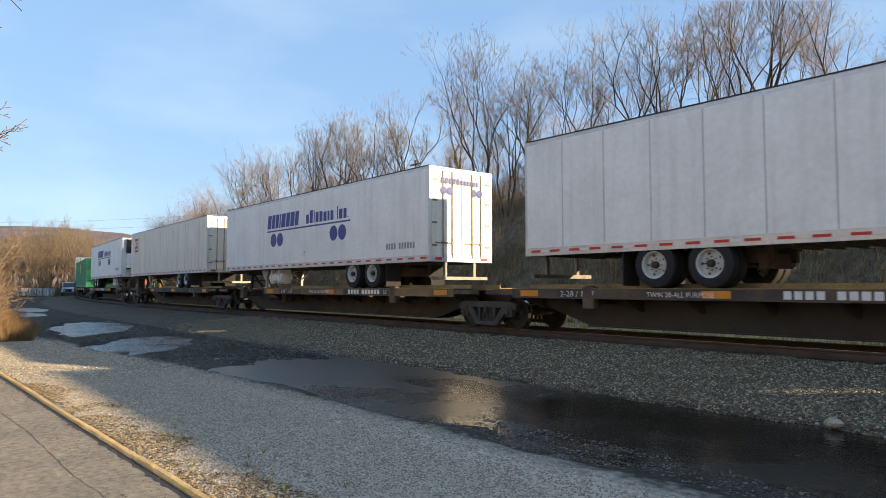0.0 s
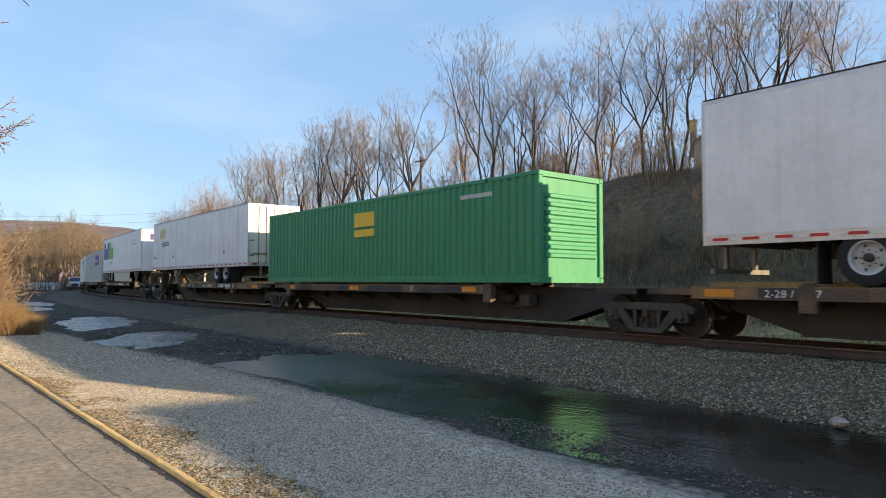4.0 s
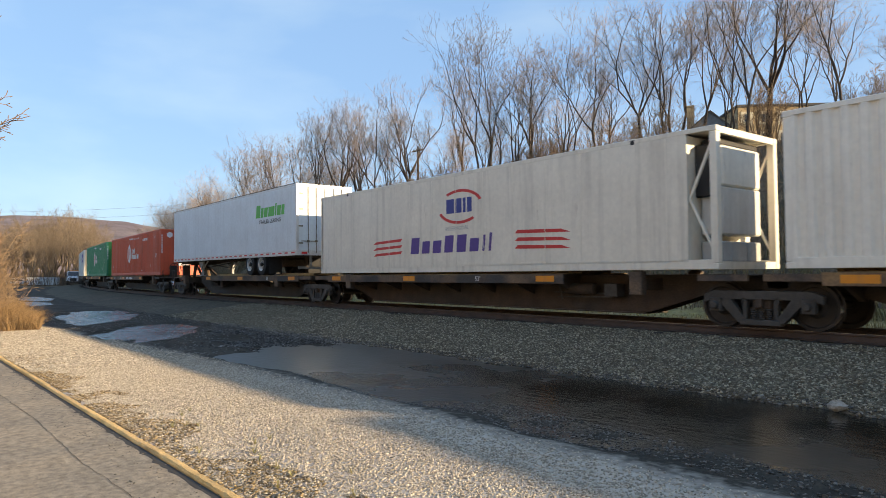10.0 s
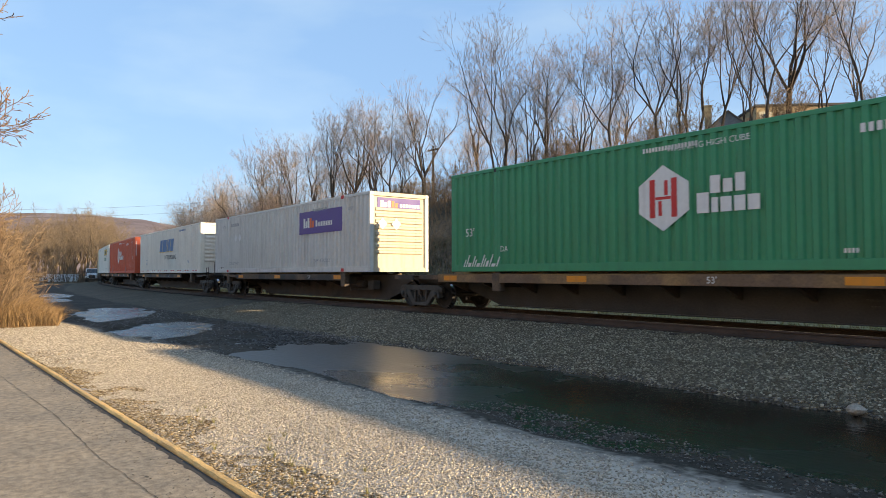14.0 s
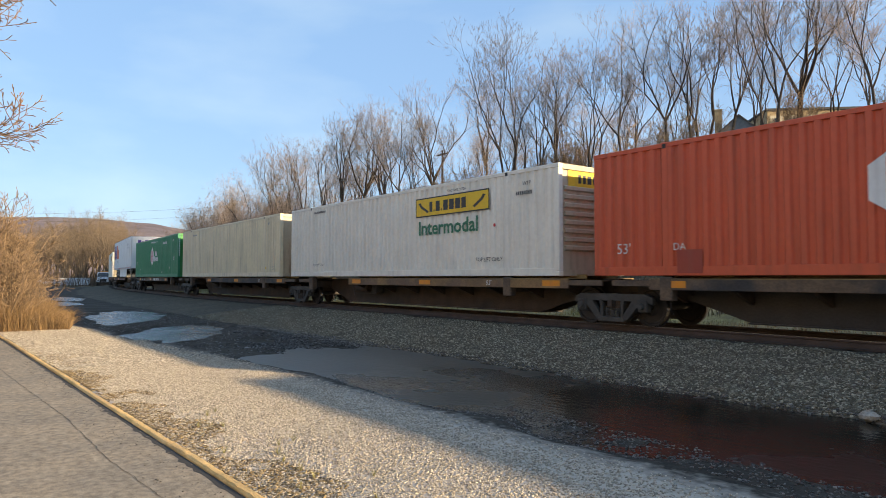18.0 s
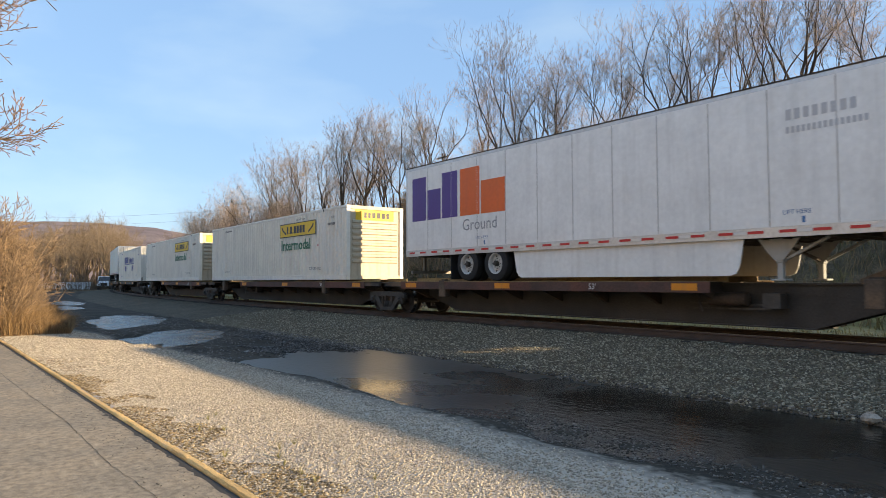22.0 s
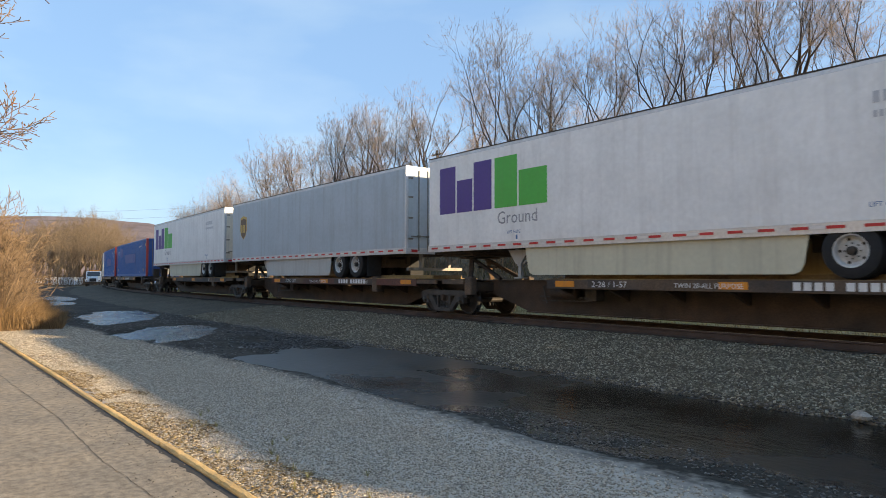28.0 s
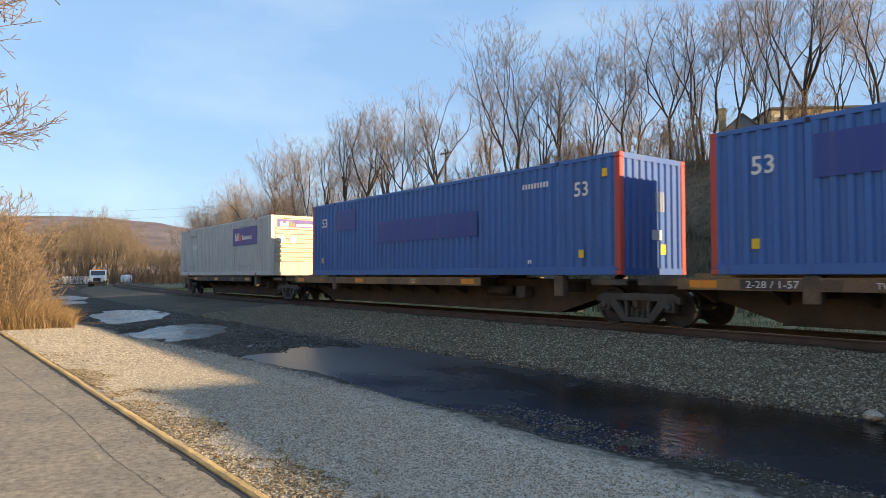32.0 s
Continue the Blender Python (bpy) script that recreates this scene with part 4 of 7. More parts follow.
    part("coupler_plate", keep(("plate",), lambda: Kit().box(-0.9, 0.9, -1.1, 1.1, z0 - 0.06, z0 + 0.06).box(-0.75, 0.75, -0.9, 0.9, z0 - 0.14, z0 - 0.06).mesh("coupler_plate", M_STEEL)), root, m=pose(-rs * (h - 1.0), 0, 0))
    cross = keep(("crossm",), lambda: Kit().box(-0.03, 0.03, -1.2, 1.2, z0 - 0.03, z0 + 0.06).mesh("cross_member", M_STEEL))
    for i in range(36):
        part("cross_member", cross, root, m=pose(-h + 0.6 + i * 0.43, 0, 0))
    if skirt:
        a, b = sorted((lg + rs * 0.55, ax - rs * 1.35))
        for sy in (-1, 1):
            sk = keep(("skirt", rear, tandem, body.name, seams), lambda: Kit().prism([(a + 0.3, 1.2), (b - 0.3, 1.2), (b - 0.17, 1.25), (b - 0.1, 1.38), (b, 1.93), (a, 1.93), (a + 0.1, 1.38), (a + 0.17, 1.25)], -0.012, 0.012).mesh("side_skirt", M_SKIRT_GREY if body is M_STEELGREY else M_CLEAN if seams else M_SKIRT))
            part("side_skirt", sk, root, "pale plastic side skirt", pose(0, sy * 1.2, 0))
    if tank:
        part("fuel_tank", keep(("tank",), lambda: Kit().lathe([(-0.62, 0.18), (-0.58, 0.27), (0.58, 0.27), (0.62, 0.18)], (0, 0, 1.55), "x", 20).box(-0.4, -0.34, -0.29, 0.29, 1.3, 1.93).box(0.34, 0.4, -0.29, 0.29, 1.3, 1.93).mesh("fuel_tank", M_CLEAN, smooth=True)), root, m=pose(-rs * (h - 4.9), -0.75, 0))
    if reefer:
        u = thing_unit(root, -rs * (h + 0.02), -rs)
    return root


def bowed(depth, half, z0, z1, rnd=0.3, n=5):
    """Outline in plan of a cooling unit's housing: flat back at x = 0, bowed front with round corners, from z0 to z1."""
    pts = [(0, -half), (0, half)]
    for i in range(n + 1):
        a = math.pi / 2 * (1 - i / n)
        pts.append((depth - rnd * 0.6 + rnd * 0.6 * math.cos(a), half - rnd + rnd * math.sin(a)))
    pts.append((depth + 0.04, 0))
    for i in range(n + 1):
        a = -math.pi / 2 * i / n
        pts.append((depth - rnd * 0.6 + rnd * 0.6 * math.cos(a), -half + rnd + rnd * math.sin(a)))
    m = len(pts)
    k = Kit()
    k.add([(x, y, z) for z in (z0, z1) for x, y in pts], [tuple(range(m - 1, -1, -1)), tuple(range(m, 2 * m))] + [(i, (i + 1) % m, (i + 1) % m + m, i + m) for i in range(m)])
    return k


def thing_unit(root, x, sx):
    """The cooling unit on a trailer's end: white lower doors, black grille above, black trim and tray."""
    def made(name, k, material):
        return keep(("unit", name, sx), lambda: turned_to(k()).mesh(name, material))

    def turned_to(k):
        if sx < 0:
            k.v = [(-px, -py, pz) for px, py, pz in k.v]
        return k
    b = part("cooling_unit", made("cooling_unit", lambda: bowed(0.48, 0.98, 2.6, 3.66), M_CLEAN), root, "white cooling unit with a black louvred grille above", pose(x, 0, 0))
    part("grille_housing", made("grille_housing", lambda: bowed(0.45, 0.96, 3.67, 4.7), M_BLACKPANEL), b, "black louvred grille")
    for j in range(13):
        part("louvre", keep(("unit_slat", sx), lambda: turned_to(bowed(0.5, 1.0, -0.014, 0.014)).mesh("louvre", M_BLACKPANEL)), b, m=pose(0, 0, 3.74 + 0.074 * j))
    part("top_cowl", made("top_cowl", lambda: bowed(0.5, 1.0, 4.7, 4.77), M_CLEAN), b, "white top cowl")
    part("base_tray", made("base_tray", lambda: bowed(0.5, 1.0, 2.5, 2.6), M_BLACKPANEL), b, "black base tray")
    part("trim_line", made("trim_line", lambda: bowed(0.487, 0.987, 2.86, 2.875), M_STEEL), b)
    for y in (-0.28, 0.28):
        part("trim_post", keep(("unit_post", sx), lambda: turned_to(Kit().box(0.46, 0.535, -0.035, 0.035, 2.6, 4.7)).mesh("trim_post", M_BLACKPANEL)), b, "black vertical trim", pose(0, y, 0))
    return b


# ---- spine car ----
def bogie_frame():
    k = Kit()
    for y0, y1 in ((-0.07, 0.07),):
        top = [(-1.15, 0.50), (-1.15, 0.66), (-0.95, 0.74), (0.95, 0.74), (1.15, 0.66), (1.15, 0.50), (0.98, 0.55), (0.80, 0.57), (-0.80, 0.57), (-0.98, 0.55)]
        k.prism(top[::-1], y0, y1)
        k.prism([(-0.90, 0.60), (-0.44, 0.12), (-0.24, 0.12), (-0.60, 0.60)], y0, y1)
        k.prism([(0.60, 0.60), (0.24, 0.12), (0.44, 0.12), (0.90, 0.60)], y0, y1)
        k.prism([(-0.40, 0.08), (0.40, 0.08), (0.36, 0.19), (-0.36, 0.19)], y0 - 0.02, y1 + 0.02)
        k.prism([(-0.36, 0.50), (-0.28, 0.50), (-0.28, 0.63), (-0.36, 0.63)], y0, y1)
        k.prism([(0.28, 0.50), (0.36, 0.50), (0.36, 0.63), (0.28, 0.63)], y0, y1)
        k.box(-0.34, -0.26, y0, y1, 0.19, 0.56)
        k.box(0.26, 0.34, y0, y1, 0.19, 0.56)
        for sx in (-1, 1):
            k.box(sx * 0.89 - 0.13, sx * 0.89 + 0.13, y0 - 0.04, y1 + 0.02, 0.33, 0.60, ch=0.03)
            k.lathe([(-0.09, 0.07), (0.0, 0.09)], (sx * 0.89, y0 - 0.03, 0.46), "y", 10)
    return soften(k.mesh("side_frame", M_BOGIE), 0.012)


def bogie(parent, x, wheels):
    b = part("bogie", keep(("bolster",), lambda: soften(Kit().box(-0.2, 0.2, -1.05, 1.05, 0.40, 0.62, ch=0.04).box(-0.35, 0.35, -0.35, 0.35, 0.62, 0.8).box(-0.06, 0.06, -1.18, -1.05, 0.43, 0.6).mesh("bogie", M_STEEL), 0.01)), parent, "grimy cast steel two-axle bogie", pose(x, 0, 0))
    for sy in (-1, 1):
        part("side_frame", keep(("bogie",), bogie_frame), b, m=pose(0, sy * 1.05, 0, 0, 0, 0 if sy < 0 else 180))
    spring = keep(("spring",), lambda: Kit().lathe([(0.19 + 0.021 * i, 0.062 if i % 2 else 0.045) for i in range(11)], (0, 0, 0), "z", 10).mesh("spring", M_BOGIE))
    for y in (-1.05, 1.05):
        for dx in (-0.15, 0.0, 0.15):
            part("spring", spring, b, m=pose(dx, y, 0))

    def wheelset():
        k = Kit()
        for sy in (-1, 1):
            # plate, rim and flange
            prof = [(0.07, 0.10), (0.06, 0.16), (0.02, 0.20), (0.03, 0.36), (0.065, 0.385), (0.065, 0.44), (-0.05, 0.448), (-0.055, 0.475), (-0.075, 0.475), (-0.08, 0.39), (-0.04, 0.36), (-0.03, 0.2), (-0.07, 0.16), (-0.07, 0.10)]
            k.lathe([(sy * o, r) for o, r in prof], (0, sy * 0.765, 0), "y", 32, 0, True)
            k.lathe([(sy * 0.064, 0.4405), (sy * -0.048, 0.4485)], (0, sy * 0.765, 0), "y", 32, 1, True)
        k.tube((0, -1.0, 0), (0, 1.0, 0), 0.08, n=12)
        return k.mesh("wheelset", M_WHEEL, M_SHINY, smooth=True)
    for dx in (-0.89, 0.89):
        ws = part("wheelset", keep(("wheelset",), wheelset), b, "dark steel wheels on an axle", pose(dx, 0, 0.44))
        wheels.append(ws)
    return b


def spine_car(front, back, deck="L", front_bogie=None, back_bogie=None, coupled_front=False, coupled_back=False, hitch=None, texts=True, tone=None, wheels=None, sill=None):
    """One platform of a spine car. front and back are the x of its pivots."""
    root = thing("spine_car", "grimy spine car platform with fish-belly sill and rusty deck edge", "railcar", "spine cars of the train")
    ln = front - back
    a, b = back, front
    sill = sill or M_STEEL
    # centre sill with a deep belly
    k = Kit()
    pts = [(a - 0.2, 0.78), (a + 1.3, 0.70), (a + 3.0, 0.18), (b - 3.0, 0.18), (b - 1.3, 0.70), (b + 0.2, 0.78), (b + 0.2, 1.02), (a - 0.2, 1.02)]
    k.prism(pts, -0.36, -0.32).prism(pts, 0.32, 0.36)
    k.box(a - 0.2, b + 0.2, -0.42, 0.42, 1.02, 1.06)
    k.box(a + 3.0, b - 3.0, -0.44, 0.44, 0.15, 0.18)
    part("centre_sill", k.mesh("centre_sill", sill), root)
    # flange stiffener line
    part("sill_flange", Kit().box(a + 2.2, b - 2.2, -0.375, -0.36, 0.80, 0.84).mesh("sill_flange", sill), root)
    # deck runs for trailer wheels
    span = 0.66 * ln
    d0, d1 = (a + 1.2, a + 1.2 + span) if deck == "L" else (b - 1.2 - span, b - 1.2)
    for sy in (-1, 1):
        y0, y1 = sorted((sy * 1.295, sy * 1.25))
        part("deck_edge", soften(Kit().box(d0, d1, y0, y1, 0.86, 1.09).box(d0, d1, min(sy * 1.295, sy * 1.2), max(sy * 1.295, sy * 1.2), 0.85, 0.87).mesh("deck_edge", tone or M_DECK), 0.006), root, "rusty deck edge beam")
        y0, y1 = sorted((sy * 1.30, sy * 0.62))
        part("deck_plate", Kit().box(d0, d1, y0, y1, 1.085, 1.10).mesh("deck_plate", M_DECKTOP), root, "worn yellow-brown deck plate")
        y0, y1 = sorted((sy * 0.62, sy * 0.585))
        part("wheel_guide", Kit().box(d0, d1, y0, y1, 1.08, 1.2).mesh("wheel_guide", M_DECKTOP), root)
        # end platforms over the bogies
        for c, nm in ((a, "end_step"), (b, "end_step")):
            e0, e1 = (c + 0.15, min(c + 1.2, d0)) if c == a else (max(c - 1.2, d1), c - 0.15)
            if e1 > e0 + 0.1:
                y0, y1 = sorted((sy * 1.27, sy * 1.21))
                part(nm, Kit().box(e0, e1 - 0.004, y0, y1, 0.93, 1.06).mesh(nm, M_DECK), root)
                part("end_plate", Kit().box(e0, e1 - 0.004, min(sy * 1.21, sy * 0.42), max(sy * 1.21, sy * 0.42), 1.03, 1.055).mesh("end_plate", M_STEEL), root)
    arm = keep(("arm",), lambda: Kit().prism([(-0.04, 0.62), (0.04, 0.62), (0.04, 1.02), (-0.04, 1.02)], -0.40, 0.40).add([(-0.045, -1.24, 0.90), (0.045, -1.24, 0.90), (0.045, -1.24, 1.08), (-0.045, -1.24, 1.08), (-0.045, -0.36, 0.55), (0.045, -0.36, 0.55), (0.045, -0.36, 1.08), (-0.045, -0.36, 1.08)], [(0, 1, 2, 3), (7, 6, 5, 4), (0, 4, 5, 1), (1, 5, 6, 2), (2, 6, 7, 3), (3, 7, 4, 0)]).add([(-0.045, 1.24, 0.90), (0.045, 1.24, 0.90), (0.045, 1.24, 1.08), (-0.045, 1.24, 1.08), (-0.045, 0.36, 0.55), (0.045, 0.36, 0.55), (0.045, 0.36, 1.08), (-0.045, 0.36, 1.08)], [(0, 1, 2, 3), (7, 6, 5, 4), (0, 4, 5, 1), (1, 5, 6, 2), (2, 6, 7, 3), (3, 7, 4, 0)]).mesh("cross_arm", M_STEEL))
    n = int((d1 - d0) / 1.55)
    for i in range(n + 1):
        part("cross_arm", arm, root, m=pose(d0 + 0.3 + i * (d1 - d0 - 0.6) / n, 0, 0))
    # pedestals at the container corners
    ped = keep(("ped",), lambda: soften(Kit().box(-0.16, 0.16, -0.14, 0.10, 0.62, 1.13, ch=0.03).mesh("pedestal", M_DECK), 0.01))
    cone = keep(("cone",), lambda: Kit().box(-0.1, 0.1, -0.05, 0.05, 1.13, 1.165).mesh("locking_cone", M_STEEL))
    for x in (-6.1, 6.1):
        for sy in (-1, 1):
            part("locking_cone", cone, part("pedestal", ped, root, m=pose(x, sy * 1.17, 0, 0, 0, 0 if sy < 0 else 180)))
            part("outrigger", keep(("outr",), lambda: Kit().box(-0.1, 0.1, -0.5, 0.5, 0.72, 0.98).mesh("outrigger", M_STEEL)), root, m=pose(x, sy * 0.72, 0))
    # brake gear hung under the open end
    gx = (b - 0.27 * ln) if deck == "L" else (a + 0.27 * ln)
    part("air_reservoir", keep(("res",), lambda: Kit().lathe([(-0.45, 0.05), (-0.42, 0.14), (0.42, 0.14), (0.45, 0.05)], (0, -0.62, 0.72), "x", 14).mesh("air_reservoir", M_STEEL, smooth=True)), root, m=pose(gx, 0, 0))
    part("brake_rigging", keep(("rig",), lambda: Kit().bar((-1.0, -0.5, 0.62), (1.1, -0.55, 0.6), 0.035).bar((-0.9, -0.5, 0.5), (0.9, -0.6, 0.53), 0.03).box(0.8, 1.15, -0.75, -0.45, 0.55, 0.85).bar((-0.7, -0.7, 0.9), (-0.55, -0.72, 0.45), 0.03).mesh("brake_rigging", M_BOGIE)), root, m=pose(gx, 0, 0))
    # orange patches and lettering on the near deck edge
    patch = rect(0.62, 0.15, M_ORANGE)
    for x in (d0 + 0.3, d0 + 0.42 * span, d1 - 0.9):
        part("orange_patch", patch, root, "orange reflective patch", pose(x, SIDE_Y - 0.004, 0.9))
    if texts:
        dark = rect(1.9, 0.2, M_DECK_DARK)
        x = d0 + 0.12 * span
        part("stencil_panel", dark, root, m=pose(x, SIDE_Y - 0.003, 0.875))
        part("lettering", words("2-28 / 1-57", 0.2, M_WPRINT, squeeze=1.15), root, "white capacity numbers", pose(x + 0.12, SIDE_Y - 0.007, 0.905))
        x = d0 + 0.52 * span
        part("stencil_panel", rect(2.9, 0.2, M_DECK_DARK), root, m=pose(x, SIDE_Y - 0.003, 0.875))
        part("reporting_mark", bars([(0.14, 1)] * 4 + [(0.1, 0)] + [(0.14, 1)] * 6, 0.15, M_WPRINT, 0.05), root, "white reporting mark", pose(x + 0.35, SIDE_Y - 0.007, 0.9))
        x = d0 + 0.25 * span
        part("lettering", words("TWIN 28-ALL PURPOSE", 0.15, M_WPRINT), root, "small white stencilled words", pose(x + 0.9, SIDE_Y - 0.007, 0.915))
    part("lettering", words("53'", 0.2, M_WPRINT), root, "white length figure", pose(d0 + 0.72 * span, SIDE_Y - 0.007, 0.905))
    if front_bogie is not None:
        bogie(root, front_bogie, wheels)
    if back_bogie is not None:
        bogie(root, back_bogie, wheels)
    for c, sx, on in ((b, 1, coupled_front), (a, -1, coupled_back)):
        if on:
            # platform end with ladder, hand-brake wheel and coupler
            e = c + sx * 0.9
            part("end_platform", soften(Kit().box(min(c, e), max(c, e), -1.25, 1.25, 0.98, 1.06).mesh("end_platform", M_DECK), 0.01), root)
            part("coupler", soften(Kit().box(min(c, c + sx * 1.75), max(c, c + sx * 1.75), -0.12, 0.12, 0.72, 0.92).box(min(c + sx * 1.7, c + sx * 2.0), max(c + sx * 1.7, c + sx * 2.0), -0.17, 0.17, 0.64, 0.98, ch=0.05).mesh("coupler", M_BOGIE), 0.015), root)
            lad = Kit()
            for y in (-1.27,):
                lad.bar((e - 0.2, y, 0.35), (e - 0.2, y, 1.45), 0.025).bar((e + 0.2, y, 0.35), (e + 0.2, y, 1.45), 0.025)
                for z in (0.38, 0.65, 0.92, 1.18, 1.43):
                    lad.bar((e - 0.2, y, z), (e + 0.2, y, z), 0.025)
            part("ladder", lad.mesh("ladder", M_STEEL), root)
            wh = Kit()
            for i in range(16):
                p = lambda j: (e, -0.6 + 0.28 * math.cos(2 * math.pi * j / 16), 1.62 + 0.28 * math.sin(2 * math.pi * j / 16))
                wh.bar(p(i), p(i + 1), 0.03)
                if i % 4 == 0:
                    wh.bar((e, -0.6, 1.62), p(i), 0.025)
            wh.box(e - sx * 0.22 - 0.1, e - sx * 0.22 + 0.1, -0.8, -0.4, 1.06, 1.75)
            part("hand_brake", wh.mesh("hand_brake", M_STEEL), root, "dark hand brake wheel and housing")
    if hitch is not None:
        hx, sx = hitch
        k = Kit()
        for y in (-0.45, 0.45):
            k.bar((hx, y * 0.7, TR_Z0 - 0.14), (hx + sx * 0.1, y, 1.06), 0.13)
            k.bar((hx, y * 0.6, TR_Z0 - 0.2), (hx + sx * 1.5, y, 1.08), 0.10)
        k.box(hx - 0.4, hx + 0.4, -0.5, 0.5, TR_Z0 - 0.2, TR_Z0 - 0.145)
        k.bar((hx + sx * 0.5, -0.5, 1.45), (hx + sx * 0.5, 0.5, 1.45), 0.06)
        part("trailer_hitch", soften(k.mesh("trailer_hitch", M_DECK), 0.01), root, "raised trailer hitch with diagonal strut")
    return root


# ---- marks of the loads ----
def dots_mark(root, z, dx=0.0, tail=True):
    """Blue italic word mark with an underline and two pairs of blue dots."""
    on_side(root, "word_mark", bars([(0.36, 1), (0.30, 1), (0.30, 1), (0.12, 1), (0.38, 1), (0.34, 1), (0.34, 1), (0.32, 1)], 0.58, M_NAVY, 0.06, 0.15), -3.4 + dx, z + 0.5, "dark blue word mark")
    on_side(root, "word_mark", bars([(0.24, 0.72), (0.24, 1), (0.08, 0.95), (0.24, 0.8), (0.24, 0.8), (0.24, 0.72), (0.15, 0.72), (0.22, 0.72), (0.12, 0), (0.08, 0.95), (0.24, 0.72), (0.22, 0.72), (0.06, 0.12)], 0.5, M_NAVY, 0.07), 0.15 + dx, z + 0.5)
    on_side(root, "underline", rect(6.9, 0.06, M_NAVY), -3.42 + dx, z + 0.36)
    for x in (-2.78, -2.16, 2.3, 2.92):
        on_side(root, "blue_dot", disc(0.285, M_NAVY), x + dx, z, "round blue dot")
    on_side(root, "lettering", words("53'", 0.26, M_GREYPRINT), -0.15 + dx, z - 0.75)
    if tail:
        on_side(root, "small_mark", bars([(0.1, 1)] * 4 + [(0.08, 0)] + [(0.1, 1)] * 6, 0.2, M_GREYPRINT, 0.05), 5.75 + dx, z - 0.78)


def express_mark(root, second, x=-7.46, z=3.07, vivid=True):
    """A large two-colour block mark with small grey lettering under it."""
    on_side(root, "word_mark", bars([(0.78, 1), (0.72, 0.68), (0.78, 1)], 1.42, M_PURPLE, 0.07), x, z, "purple block mark")
    on_side(root, "word_mark", bars([(0.92, 1), (1.05, 0.68)], 1.42, second, 0.06), x + 2.55, z, "bright block mark")
    on_side(root, "lettering", words("Ground", 0.5, M_GREYPRINT), x + 2.65, z - 0.45, "thin grey lettering")


def lift_marks(root, material, top=True):
    on_side(root, "lettering", words("TOP LIFT ONLY", 0.17, material), 4.75, BOX_Z + 0.42)
    on_side(root, "lettering", words("TOP LIFT ONLY", 0.15, material), -5.9, BOX_Z + 0.42)
    on_side(root, "lettering", words("WTP", 0.15, material), 6.75, BOX_Z + 2.45)
    on_side(root, "lettering", words("STACKING 3 HIGH", 0.11, material), 3.4, BOX_Z + 2.6)
    stamp_small(root, material, [(6.5, BOX_Z + 2.2, 0.75, 0.10), (-5.8, BOX_Z + 2.6, 1.1, 0.08)] if top else [(6.7, BOX_Z + 2.45, 0.25, 0.13), (6.5, BOX_Z + 2.2, 0.75, 0.10), (3.4, BOX_Z + 2.6, 1.6, 0.10), (-5.8, BOX_Z + 2.6, 1.1, 0.08)])


def yellow_panel_mark(root, panel):
    """Yellow panel with a black word mark over green lettering, near the front of a white container."""
    on_side(root, "yellow_panel", rect(3.7, 0.62, M_BLACK), 1.68, BOX_Z + 1.91, "black-edged yellow panel")
    on_side(root, "yellow_panel", rect(3.62, 0.54, panel), 1.72, BOX_Z + 1.95, proud=FACE + 0.003)
    on_side(root, "word_mark", bars([(0.16, 1), (0.06, 0.2), (0.22, 1), (0.06, 0.2), (0.24, 1), (0.24, 1), (0.25, 1), (0.22, 1)], 0.32, M_BLACK, 0.06), 2.45, BOX_Z + 2.06, proud=FACE + 0.006)
    for x, q in ((1.85, 0), (4.65, 1)):
        on_side(root, "panel_emblem", keep(("emblem", q), lambda: flat([(0, 0.34), (0.12, 0.2), (0.5, 0.0), (0.56, 0.06), (0.2, 0.26), (0.1, 0.38)] if q == 0 else [(0.56, 0.34), (0.44, 0.2), (0.06, 0.0), (0.0, 0.06), (0.36, 0.26), (0.46, 0.38)][::-1], M_BLACK)), x, BOX_Z + 2.02, proud=FACE + 0.006)
    on_side(root, "lettering", words("Intermodal", 0.62, M_DGREEN, 0.014, 1.12), 1.82, BOX_Z + 1.34, "bold green lettering")
    lift_marks(root, M_BLACK)
    on_side(root, "red_dot", disc(0.05, M_REDPRINT, 10), 5.6, BOX_Z + 1.45)
    on_end(root, "end_panel", rect(1.75, 0.42, panel), -0.88, BOX_Z + 2.33, "yellow sign panel")
    on_end(root, "end_mark", bars([(0.12, 1), (0.12, 1), (0.16, 1), (0.16, 1), (0.16, 1), (0.14, 1)], 0.22, M_BLACK, 0.06), -0.5, BOX_Z + 2.43, proud=0.004)


